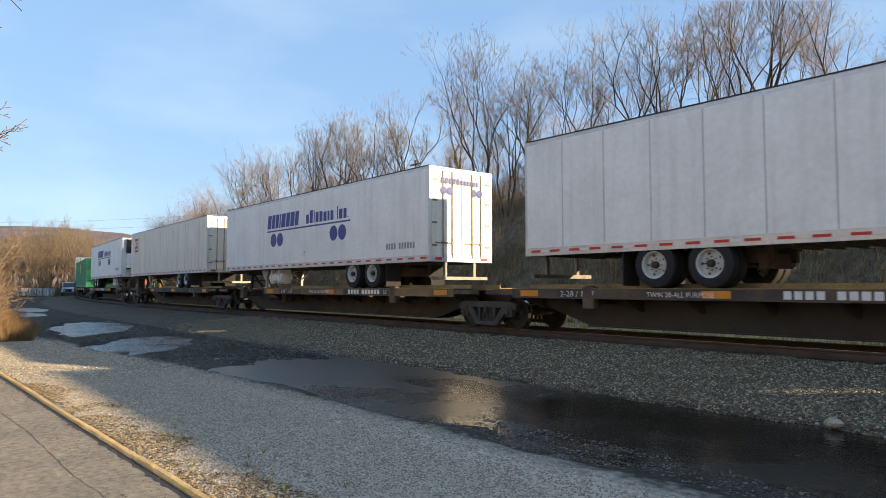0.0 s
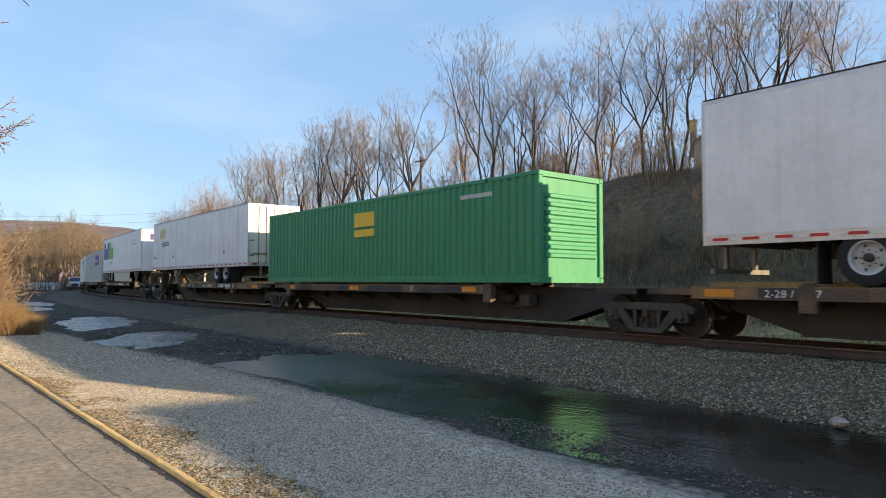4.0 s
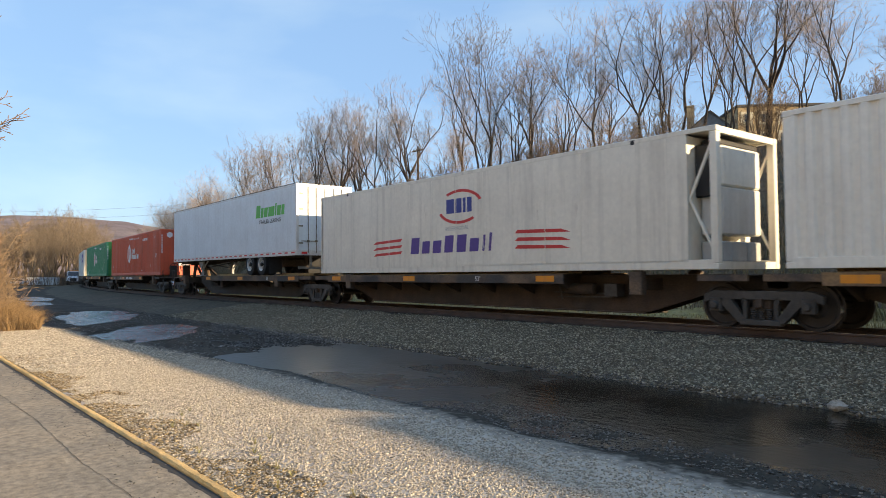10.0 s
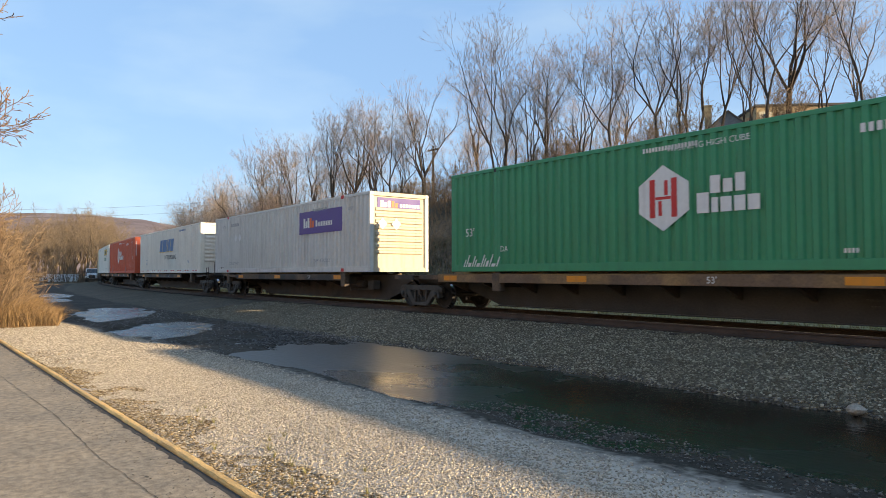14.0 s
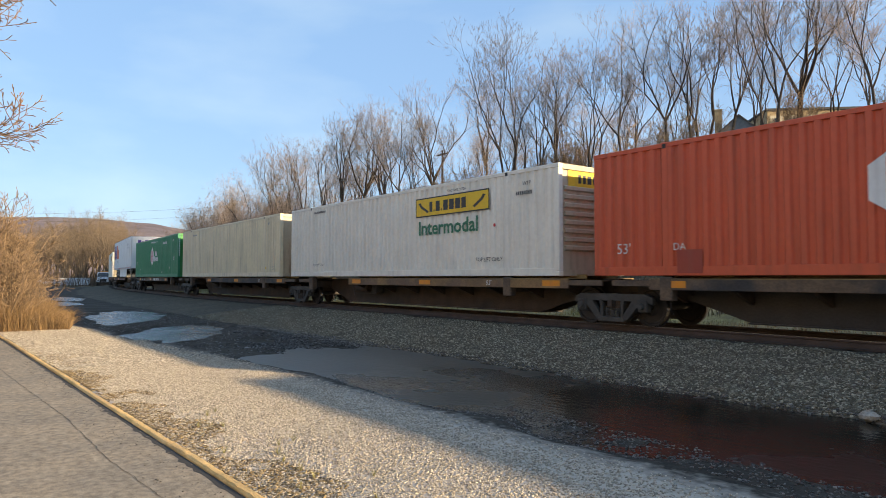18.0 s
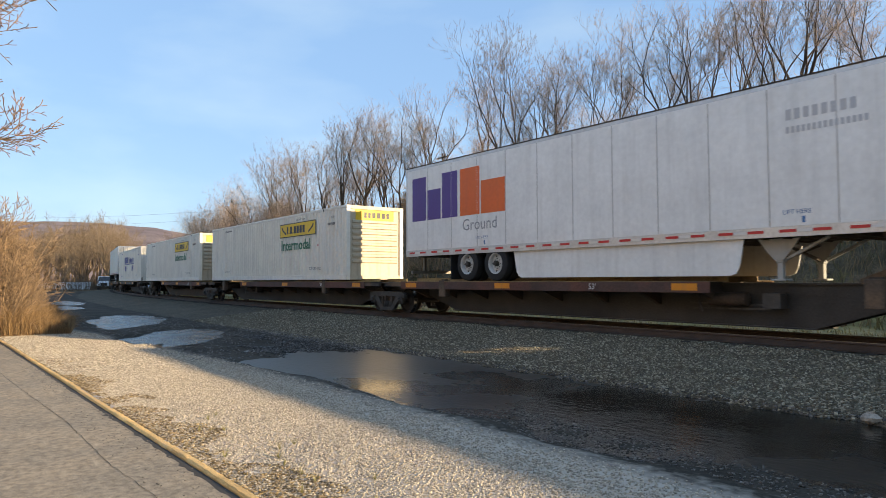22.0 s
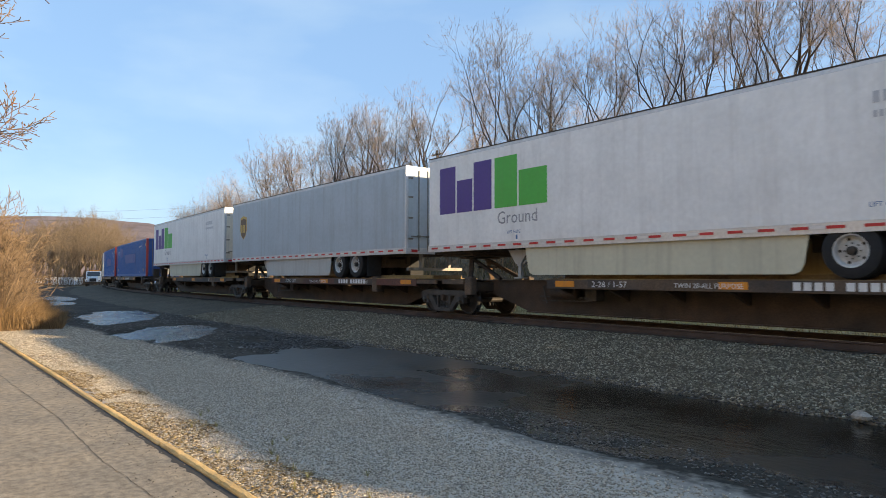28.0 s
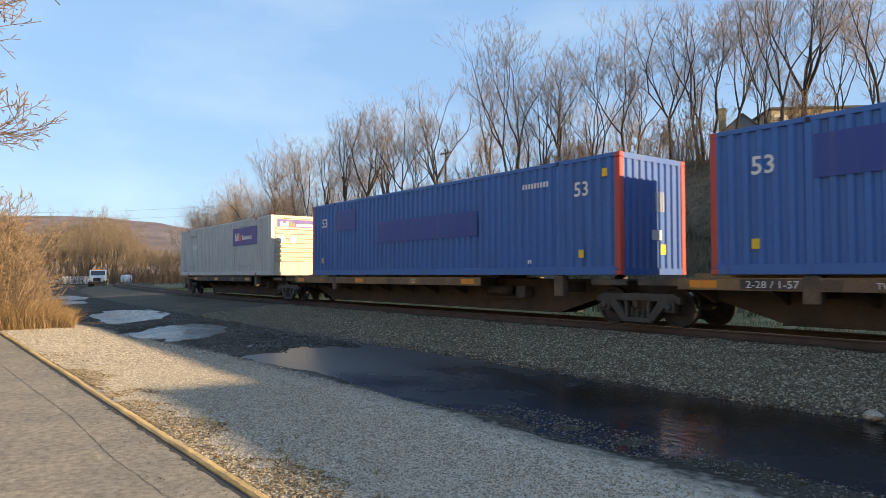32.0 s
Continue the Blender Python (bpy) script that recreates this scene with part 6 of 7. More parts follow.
DECK_RIGHT = (1, 2, 5, 10, 16, 17, 20, 21, 23, 24, 25, 26)
COUPLED_AFTER = (2, 5, 10, 13, 18, 21, 26)
# bogie places along the line at 16 s: one where platforms share it, two at a coupling (front platform's first)
PIVOTS = {0: (238.03,), 2: (201.68, 197.61), 3: (180.07,), 4: (161.39,), 5: (143.62, 139.57), 7: (105.29,), 8: (88.16,), 9: (70.64,), 11: (32.6,), 12: (13.6,), 13: (-3.32, -7.31), 14: (-24.45,), 16: (-59.0,), 19: (-114.99,), 21: (-151.0, -155.04), 24: (-205.78,), 27: (-261.78,)}
HITCHED = {-2: "R", -1: "R", 0: "L", 1: "R", 2: "R", 3: "L", 5: "R", 6: "L", 10: "R", 19: "L", 23: "R", 24: "R", 25: "R", 26: "R"}


TONES = {0: M_DECK_DARK, 1: M_DECK_TAN, 3: M_DECK_TAN, 5: M_DECK_TAN, 8: M_DECK_TAN, 10: M_DECK_DARK, 11: M_DECK_TAN, 12: M_DECK_TAN, 16: M_DECK_TAN, 19: M_DECK_RED, 20: M_DECK_RED,
         21: M_DECK_RED, 24: M_DECK_DARK, 25: M_DECK_RED, 27: M_DECK_TAN, 28: M_DECK_TAN}

# platforms with readable stencils, and those with blacker sills
LETTERED = (0, 1, 3, 5, 6, 8, 11, 18, 24, 25, 27)
SOOTY = (0, 3, 4, 10, 11, 12, 15, 19, 20, 22, 23)


def joint(i):
    """Where load i and the one behind it meet: pivots of both platforms, along the line at 16 s."""
    if i in PIVOTS:
        return PIVOTS[i][0], PIVOTS[i][-1]
    if i + 1 not in ENDS:
        return (ENDS[i] - BOX_L + 1.9,) * 2
    behind = ENDS[i + 1]
    return (behind + 3.6, behind - 0.3) if i in COUPLED_AFTER else (behind + 1.5,) * 2


train = []
for i in sorted(ENDS):
    wheels = []
    mid = ENDS[i] - BOX_L / 2
    front, back = joint(i - 1)[1] - mid, joint(i)[0] - mid
    cf, cb = (i - 1) in COUPLED_AFTER, i in COUPLED_AFTER or i == 29
    hitch = None
    if i in HITCHED:
        s = 1 if HITCHED[i] == "R" else -1
        hitch = (-s * (BOX_L / 2 - 1.0), s)
    car = spine_car(front, back, "R" if i in DECK_RIGHT else "L", front if cf or i == -2 else None, back, cf, cb, hitch, i in LETTERED, TONES.get(i, M_DECK), wheels, M_SOOT if i in SOOTY else M_STEEL)
    train.append((mid, car, load_of(i), wheels))


# ---- trees, brush and distance ----
def grow(seed, height, stems=1, spread=0.5, levels=4, rad=0.15, counts=(9, 6, 6, 5), bark=None, twig=None, low=0.36, lift=0.06):
    """Bare branches: limbs in one kit, twigs in another."""
    rng = random.Random(seed)
    limbs, fine = Kit(), Kit()

    def branch(p, d, length, r, level):
        n = (5, 4, 3, 2, 1)[min(level, 4)]
        pts, rr = [p], [r]
        wander = 0.10 if level == 0 else 0.2
        for i in range(n):
            d = (d + Vector((rng.gauss(0, wander), rng.gauss(0, wander), rng.gauss(lift if level < 2 else lift * 0.2, 0.07)))).normalized()
            p = p + d * (length / n)
            pts.append(p)
            rr.append(max(0.006, r * (1 - (0.72 if level == 0 else 0.6) * (i + 1) / n)))
        k, sides = (limbs, (6, 5, 4)[level]) if level < 3 else (fine, 3)
        for i in range(n):
            k.tube(pts[i], pts[i + 1], rr[i], rr[i + 1], sides)
        if level >= levels:
            return
        kids = max(2, counts[level] + rng.randint(-1, 1))
        for j in range(kids):
            f = (low if level == 0 else 0.18) + (1 - (low if level == 0 else 0.18)) * (j + rng.random()) / kids
            i = min(n - 1, int(f * n))
            q = pts[i].lerp(pts[i + 1], f * n - i)
            base = (pts[i + 1] - pts[i]).normalized()
            side = base.orthogonal().normalized()
            side.rotate(Matrix.Rotation(rng.uniform(0, 6.283), 3, base))
            nd = (base * rng.uniform(0.55, 0.95) + side * rng.uniform(0.55, 0.95) * (0.55 + spread) + Vector((0, 0, 0.16))).normalized()
            ln = length * rng.uniform(0.34, 0.52) * (1.2 - 0.55 * f) if level == 0 else length * rng.uniform(0.38, 0.62) * (1.1 - 0.35 * f)
            branch(q, nd, ln, max(0.006, rr[i] * rng.uniform(0.36, 0.56)), level + 1)

    for j in range(stems):
        a = 6.283 * (j + rng.random() * 0.6) / stems
        lean = 0.03 if stems == 1 else rng.uniform(0.08, 0.3)
        off = 0.3 * (stems > 1)
        branch(Vector((off * math.cos(a), off * math.sin(a), -0.5)), Vector((lean * math.cos(a), lean * math.sin(a), 1)).normalized(),
               height * rng.uniform(0.82, 1.0), rad * rng.uniform(0.75, 1.1), 0)
    return fitted(limbs, fine, height, bark, twig)


def fitted(limbs, fine, height, bark, twig):
    top = sorted(v[2] for v in fine.v)[int(len(fine.v) * 0.985)]
    for kit in (limbs, fine):
        kit.v = [(x * height / top, y * height / top, z * height / top) for x, y, z in kit.v]
    return limbs.mesh("trunk", bark or M_BARK, smooth=True, fix=False), fine.mesh("crown", twig or M_TWIG, fix=False)


def forked(seed, height, stems=1, bole=0.36, angle=0.5, limbs_n=3, rad=0.13, depth=9, ratio=0.79, bark=None, twig=None, rise=0.10):
    """A bare forest tree: a clear bole, then limbs that fork again and again into a rounded crown of fine twigs."""
    rng = random.Random(seed)
    limbs, fine = Kit(), Kit()

    def turned(d, ang, az):
        side = d.orthogonal().normalized()
        side.rotate(Matrix.Rotation(az, 3, d))
        return (d * math.cos(ang) + side * math.sin(ang)).normalized()

    def branch(p, d, length, r, level):
        n = 3 if level < 3 else 2
        pts, rr = [p], [r]
        for i in range(n):
            w = 0.05 if level == 0 else 0.13
            d = (d + Vector((rng.gauss(0, w), rng.gauss(0, w), rng.gauss(rise if level else 0.02, 0.05)))).normalized()
            p = p + d * (length / n)
            pts.append(p)
            rr.append(max(0.0065, r * (1 - (0.2 if level == 0 else 0.22) * (i + 1) / n)))
        k, sides = (limbs, 7 if level == 0 else 5 if level < 3 else 4) if level < 6 else (fine, 3)
        for i in range(n):
            k.tube(pts[i], pts[i + 1], rr[i], rr[i + 1], sides)
        if level >= depth:
            return
        az = rng.uniform(0, 6.283)
        if level == 0:
            for j in range(limbs_n):
                branch(p, turned(d, angle * rng.uniform(0.5, 1.0), az + 6.283 * j / limbs_n + rng.gauss(0, 0.3)), length * rng.uniform(0.5, 0.72), rr[-1] * rng.uniform(0.66, 0.86), 1)
            return
        big, small = (rng.uniform(0.1, 0.28), rng.uniform(0.34, 0.72)) if level < 5 else (rng.uniform(0.15, 0.4), rng.uniform(0.5, 0.95))
        branch(p, turned(d, big, az), length * ratio * rng.uniform(0.85, 1.12), rr[-1] * rng.uniform(0.8, 0.95), level + 1)
        branch(p, turned(d, small, az + 3.14 + rng.gauss(0, 0.5)), length * ratio * rng.uniform(0.62, 1.0), rr[-1] * rng.uniform(0.45, 0.7), level + 1)
        # side shoots along the limb
        for j in range(1 if level < 3 else 2 if level < 7 else 1):
            if rng.random() < 0.55:
                i = rng.randrange(n)
                q = pts[i].lerp(pts[i + 1], rng.random())
                branch(q, turned(d, rng.uniform(0.6, 1.1), rng.uniform(0, 6.283)), length * rng.uniform(0.35, 0.6), max(0.0065, rr[i] * rng.uniform(0.25, 0.42)), max(level + 2, min(depth - 1, 5)))

    for j in range(stems):
        a = 6.283 * (j + rng.random() * 0.6) / stems
        lean = rng.uniform(0.0, 0.06) if stems == 1 else rng.uniform(0.07, 0.22)
        off = 0.35 * (stems > 1)
        branch(Vector((off * math.cos(a), off * math.sin(a), -0.5)), Vector((lean * math.cos(a), lean * math.sin(a), 1)).normalized(),
               height * bole * rng.uniform(0.85, 1.1), rad * rng.uniform(0.75, 1.1), 0)
    return fitted(limbs, fine, height, bark, twig)


def plant_tree(kind, x, y, z, h, base_h, turn, name="tree", label="tall bare winter tree on the wooded bank", group="bare trees on the bank"):
    q = h / base_h
    root = thing(name, label, "tree", group, m=Matrix.Translation((x, y, z)) @ Matrix.Rotation(turn, 4, "Z") @ Matrix.Diagonal((q, q, q, 1)))
    part("trunk", kind[0], root)
    part("crown", kind[1], root, "fine bare twigs")
    return root


def ground_z(x, y):
    return float(terrain(np.array([float(x)]), np.array([float(y)]))[0][0])


KINDS = [forked(11, 11, 2, 0.36, 0.4, rad=0.14), forked(12, 11, 3, 0.4, 0.32, 2, 0.11), forked(13, 11, 1, 0.32, 0.5, 4, 0.18), forked(14, 11, 2, 0.42, 0.36, 3, 0.13),
         forked(15, 11, 1, 0.38, 0.45, 4, 0.17), forked(16, 11, 3, 0.36, 0.34, 2, 0.12), forked(17, 11, 1, 0.36, 0.5, 4, 0.18)]
# x, y, height of the top above the yard
BANK_TREES = [(-12.5, 34.0, 16.0), (-16, 38, 17.2), (-17, 36, 18.3), (-17, 33, 16.6), (-22.5, 39, 19.4), (-22, 35, 18.1), (-23.5, 34, 17.3), (-29.4, 38, 19.3),
              (-28.4, 33, 16.9), (-34.2, 36.1, 17.4), (-38.1, 35.1, 20.4), (-44.6, 38.3, 19.7), (-31.4, 31, 14.9), (-49.9, 36.5, 19.0), (-48.6, 32.5, 16.9),
              (-54.7, 34.8, 18.4), (-59, 34.1, 18.2), (-60.6, 32.2, 17.8), (-71.9, 34.3, 17.6), (-84.7, 35.9, 19.5), (-88, 33.4, 15.3), (-110.4, 38.6, 16.0), (-100, 37, 15.5), (-125, 42, 15.0), (-78, 35, 16.8), (-66, 33.5, 17.0), (-145.4, 47.1, 16.0)]
rng = random.Random(5)
for i, (x, y, top) in enumerate(BANK_TREES):
    z = ground_z(x, y)
    plant_tree(KINDS[i % 7], x, y, z, top - z, 11, rng.uniform(0, 6.28))
for i in range(140):
    s = rng.uniform(-250, -175) if i >= 114 else rng.uniform(-150, -6) if i < 34 else rng.uniform(-160, -45) if i < 74 else rng.uniform(-190, -85)
    m = on_track(s, rng.uniform(19, 36) if i < 34 else rng.uniform(11, 24))
    x, y = m.translation.x, m.translation.y
    plant_tree(KINDS[rng.randrange(7)], x, y, ground_z(x, y), rng.uniform(4.8, 7.2) * (1.0 if s > -45 else 1.2 if i < 74 else 1.3), 11, rng.uniform(0, 6.28))

# lower end of the wood, along the bend
low_rng = random.Random(77)
for i, (x, y, top) in enumerate([(-104, 38, 17.2), (-112, 38, 16.2), (-117, 36.5, 14.6), (-121, 37.5, 13.8), (-126, 37, 12.6), (-133, 38.5, 12.4), (-108, 35, 14.5), (-139, 41, 12.8)]):
    z = ground_z(x, y)
    plant_tree(KINDS[i % 7], x, y, z, top - z, 11, low_rng.uniform(0, 6.28), label="low bare tree at the end of the wooded bank")

# undergrowth on the bank
SHRUBS = [grow(30 + j, 3.2, 7, 0.5, 3, 0.035, (5, 5, 4), M_SHRUB, M_SHRUB, 0.15) for j in range(3)]


def one_mesh(pair, name):
    bm = bmesh.new()
    for me in pair:
        bm.from_mesh(me)
    me = bpy.data.meshes.new(name)
    bm.to_mesh(me)
    bm.free()
    me.materials.append(pair[0].materials[0])
    return me


SHRUB_MESH = [one_mesh(p, "shrub") for p in SHRUBS]
for i in range(150):
    s = rng.uniform(-120, -2)
    lat = rng.uniform(9.5, 24) if i % 3 else rng.uniform(20, 30)
    m = on_track(s, lat)
    x, y = m.translation.x, m.translation.y
    q = rng.uniform(0.6, 1.25)
    thing("shrub", "leafless brown shrub on the wooded bank", "shrub", "bank shrubs", SHRUB_MESH[i % 3],
          Matrix.Translation((x, y, ground_z(x, y) - 0.05)) @ Matrix.Rotation(rng.uniform(0, 6.28), 4, "Z") @ Matrix.Diagonal((q, q, q, 1)))


def stalks(name, label, category, n, place, height, width, material, lean=0.3, seed=1):
    """Thousands of thin bent stalks; place(rng, n) gives x, y and a height factor."""
    r = np.random.default_rng(seed)
    x, y, hf = place(r, n)
    z = terrain(x, y)[0]
    hh = height * hf * r.uniform(0.55, 1.1, n)
    a = r.uniform(0, 2 * np.pi, n)
    tilt = lean * r.uniform(0.1, 1.0, n)
    b = a + r.uniform(-1.2, 1.2, n)
    w = width * r.uniform(0.6, 1.4, n)
    p0 = np.stack([x, y, z - 0.02], -1)
    d1 = np.stack([np.cos(a) * tilt * 0.35 * hh, np.sin(a) * tilt * 0.35 * hh, 0.55 * hh], -1)
    d2 = np.stack([np.cos(b) * tilt * hh, np.sin(b) * tilt * hh, 0.45 * hh], -1)
    side = np.stack([-np.sin(a + 1.0), np.cos(a + 1.0), np.zeros(n)], -1) * w[:, None]
    vs = np.stack([p0 - side, p0 + side, p0 + d1 - side * 0.7, p0 + d1 + side * 0.7, p0 + d1 + d2], 1).reshape(-1, 3)
    k = np.arange(n)[:, None] * 5
    tri = np.concatenate([k + [0, 1, 3], k + [0, 3, 2], k + [2, 3, 4]], 1).reshape(-1, 3)
    return tagged(new(name, fast_mesh(name, vs, tri, material)), label, category, kind="stuff")


def fast_mesh(name, vs, tri, material):
    me = bpy.data.meshes.new(name)
    me.vertices.add(len(vs))
    me.vertices.foreach_set("co", np.asarray(vs, float).ravel())
    me.loops.add(tri.size)
    me.loops.foreach_set("vertex_index", tri.ravel().astype(np.int32))
    me.polygons.add(len(tri))
    me.polygons.foreach_set("loop_start", np.arange(0, tri.size, 3))
    me.materials.append(material)
    me.update()
    return me


def line_place(s0, s1, l0, l1):
    def f(r, n):
        s, lat = r.uniform(s0, s1, n), r.uniform(l0, l1, n)
        S = -LINE_NP[:, 0]
        x, y, h = (np.interp(-s, S, LINE_NP[:, j]) for j in (1, 2, 3))
        clump = np.clip(0.75 + 0.5 * value_noise(x, y, 1.6, 9), 0.25, 1.3)
        return x + lat * np.sin(h), y + lat * np.cos(h), clump
    return f


stalks("grass", "pale green and straw grass verge beyond the track", "grass", 16000, line_place(-90, 0, 4.2, 9.5), 0.28, 0.012, M_GRASS, 0.6, 2)
stalks("undergrowth", "dark green and brown undergrowth on the bank", "undergrowth", 16000, line_place(-75, 0, 8, 14), 0.85, 0.02, M_VINE, 0.7, 3)
stalks("dead_stalks", "tangled dead brown stalks on the bank", "undergrowth", 16000, line_place(-90, 0, 11, 24), 1.2, 0.014, M_SHRUB, 0.9, 4)


# golden dry brush at the end of the path
def brush_place(r, n):
    u, v = r.uniform(0, 1, n), r.uniform(0, 1, n)
    x = -24.6 - 30 * u ** 1.3
    edge = np.interp(x, [-56, -45, -33, -27, -24.6], [4.6, 4.4, 4.3, 3.9, 3.3]) + 0.35 * value_noise(x, x * 0, 1.0, 4)
    y = edge - 5.5 * v ** 1.4
    tall = np.clip(0.32 + 0.2 * (edge - y) + 0.012 * (-x - 25) + 0.35 * value_noise(x, y, 1.1, 8), 0.3, 1.6)
    return x, y, tall


stalks("dry_grass", "tall golden dry grass beside the gravel yard", "grass", 36000, brush_place, 1.25, 0.007, M_GOLDGRASS, 1.1, 6)
GOLD = [grow(60 + j, 3.4, 8, 0.5, 3, 0.025, (5, 5, 4), M_GOLDSHRUB, M_GOLDSHRUB, 0.12) for j in range(3)]
for i in range(92):
    x = -25.2 - 30 * rng.random() ** 1.4
    y = np.interp(x, [-57, -33, -25], [3.4, 3.0, 2.0]) - rng.uniform(0, 5)
    q = rng.uniform(0.5, 1.35)
    bush = thing("bush", "dry golden-brown bush with fine bare stems", "bush", "golden bushes",
                 m=Matrix.Translation((x, y, ground_z(x, y) - 0.05)) @ Matrix.Rotation(rng.uniform(0, 6.28), 4, "Z") @ Matrix.Diagonal((q, q, q, 1)))
    part("stem", GOLD[i % 3][0], bush)
    part("crown", GOLD[i % 3][1], bush, "tangled fine twigs")
# leaning tree by the path, with a few rust leaves left
side_kind = forked(71, 11, 3, 0.2, 0.6, 4, 0.06, 9, 0.8, twig=M_SIDETWIG, rise=0.03)
side_tree = plant_tree(side_kind, -23.5, -4.3, 0.0, 12.4, 11, 2.2, "tree", "bare tree with a few rust-coloured leaves beside the path", "")
r = np.random.default_rng(3)
tips = np.array([v.co for v in side_kind[1].vertices])
tips = tips[r.choice(len(tips), 900)] + r.normal(0, 0.05, (900, 3))
o1, o2 = r.normal(0, 0.03, (900, 3)), r.normal(0, 0.03, (900, 3))
vs = np.stack([tips, tips + o1, tips + o1 + o2, tips + o2], 1).reshape(-1, 3)
kk = np.arange(900)[:, None] * 4
leaves = part("leaves", fast_mesh("leaves", vs, np.concatenate([kk + [0, 1, 2], kk + [0, 2, 3]], 1).reshape(-1, 3), M_LEAF), side_tree, "sparse rust-coloured leaves")
leaves["kind"] = "stuff"

# belt of trees and thicket beyond the bend
FAR = [forked(80 + j, 12, 2, 0.22, 0.6, 3, 0.12, 8, bark=M_FARWOOD, twig=M_FARWOOD) for j in range(3)]
FAR_MESH = [one_mesh(p, "tree") for p in FAR]
for i in range(120):
    az = radians(rng.uniform(-92, -70))
    R = rng.uniform(150, 215)
    deg = math.degrees(az)
    hgt = float(np.interp(deg, [-92, -86, -84.5, -81.5, -79.5, -77.5, -75, -70], [12, 12, 13, 17.5, 16.5, 10, 8.5, 9])) * rng.uniform(0.6, 1.0) * R / 170
    x, y = R * math.sin(az), R * math.cos(az)
    q = hgt / 12
    thing("tree", "bare golden-brown tree beyond the bend", "tree", "trees beyond the bend", FAR_MESH[i % 3],
          Matrix.Translation((x, y, ground_z(x, y) - 0.3)) @ Matrix.Rotation(rng.uniform(0, 6.28), 4, "Z") @ Matrix.Diagonal((q * 1.1, q * 1.1, q, 1)))


def belt_place(r, n):
    az, R = np.radians(r.uniform(-93, -70, n)), r.uniform(128, 210, n)
    return R * np.sin(az), R * np.cos(az), np.ones(n)


stalks("far_thicket", "brown thicket of stems beyond the bend", "thicket", 9000, belt_place, 3.2, 0.022, M_FARDARK, 0.5, 12)


def hill():
    k = Kit()
    n = 90
    rows = []
    for j in range(7):
        f = j / 6
        row = []
        for i in range(n + 1):
            az = radians(-130 + 110 * i / n)
            el = np.interp(math.degrees(az), [-130, -100, -88, -81, -76, -70, -60, -20], [3.2, 3.9, 4.25, 4.65, 4.2, 3.4, 2.4, 1.2])
            wob = 0.10 * math.sin(i * 0.9) + 0.07 * math.sin(i * 2.3 + 1)
            d = 1000 + 500 * f
            top = 1500 * math.tan(radians(el + wob * 0.5))
            row.append((d * math.sin(az), d * math.cos(az), -2 + top * (f ** 0.8)))
        rows.append(row)
    k.add([v for r in rows for v in r], [(j * (n + 1) + i, j * (n + 1) + i + 1, (j + 1) * (n + 1) + i + 1, (j + 1) * (n + 1) + i) for j in range(6) for i in range(n)])
    return tagged(new("backdrop", k.mesh("backdrop", M_HILL, smooth=True)), "distant wooded ridge in late sun", "hill", kind="structure")


hill()


# ---- loose stones ----
def stones(name, label, n, xs, ys, size, material, flatness=0.7, keep_if=None, seed=1, level=None):
    """Joined loose stones lying on the ground, or on a level of their own."""
    r = np.random.default_rng(seed)
    x, y = xs(r, n), ys(r, n)
    z, d, s = terrain(x, y)
    if level is not None:
        z = z * 0 + level
    if keep_if is not None:
        ok = keep_if(x, y, z, d)
        x, y, z = x[ok], y[ok], z[ok]
    n = len(x)
    base = np.array([(-1, -1, -1), (1, -1, -1), (1, 1, -1), (-1, 1, -1), (-1, -1, 1), (1, -1, 1), (1, 1, 1), (-1, 1, 1)], float)
    tri = np.array([(0, 2, 1), (0, 3, 2), (4, 5, 6), (4, 6, 7), (0, 1, 5), (0, 5, 4), (1, 2, 6), (1, 6, 5), (2, 3, 7), (2, 7, 6), (3, 0, 4), (3, 4, 7)])
    sz = size * r.uniform(0.45, 1.0, n) ** 1.2 / 1.5
    v = base[None] * r.uniform(0.5, 1.1, (n, 8, 1)) * np.stack([r.uniform(0.7, 1.3, n), r.uniform(0.7, 1.3, n), r.uniform(0.5, 1.0, n) * flatness], -1)[:, None]
    a, b = r.uniform(0, 6.283, n), r.normal(0, 0.45, n)
    ca, sa, cb, sb = np.cos(a)[:, None], np.sin(a)[:, None], np.cos(b)[:, None], np.sin(b)[:, None]
    X, Y, Z = v[..., 0], v[..., 1] * cb - v[..., 2] * sb, v[..., 1] * sb + v[..., 2] * cb
    v = np.stack([X * ca - Y * sa, X * sa + Y * ca, Z], -1) * sz[:, None, None]
    v = v + np.stack([x, y, z + sz * 0.25], -1)[:, None]
    t = tri[None] + (np.arange(n) * 8)[:, None, None]
    return tagged(new(name, fast_mesh(name, v.reshape(-1, 3), t.reshape(-1, 3), material)), label, "gravel", kind="stuff")


near_x = lambda a, b, p: (lambda r, n: b - (b - a) * r.random(n) ** p)
flat_y = lambda a, b: (lambda r, n: r.uniform(a, b, n))
stones("ballast_stones", "grey-brown crushed ballast on the track shoulder", 128000, near_x(-30, 3, 1.45), flat_y(8.9, 12.98), 0.032, M_LOOSE_BALLAST, seed=21, keep_if=lambda x, y, z, d: z > 0.0)
stones("gravel_stones", "pale crushed gravel of the yard", 175000, near_x(-15, 3, 1.0), lambda r, n: 2.0 + 3.4 * r.random(n), 0.0165, M_LOOSE_GRAVEL, seed=22, keep_if=lambda x, y, z, d: (z > 0.02) & (y > kerb_y(x) + 0.01) & (y < 5.1 - 0.9 * ((x * 7919 + y * 6151) % 1) ** 1.3))
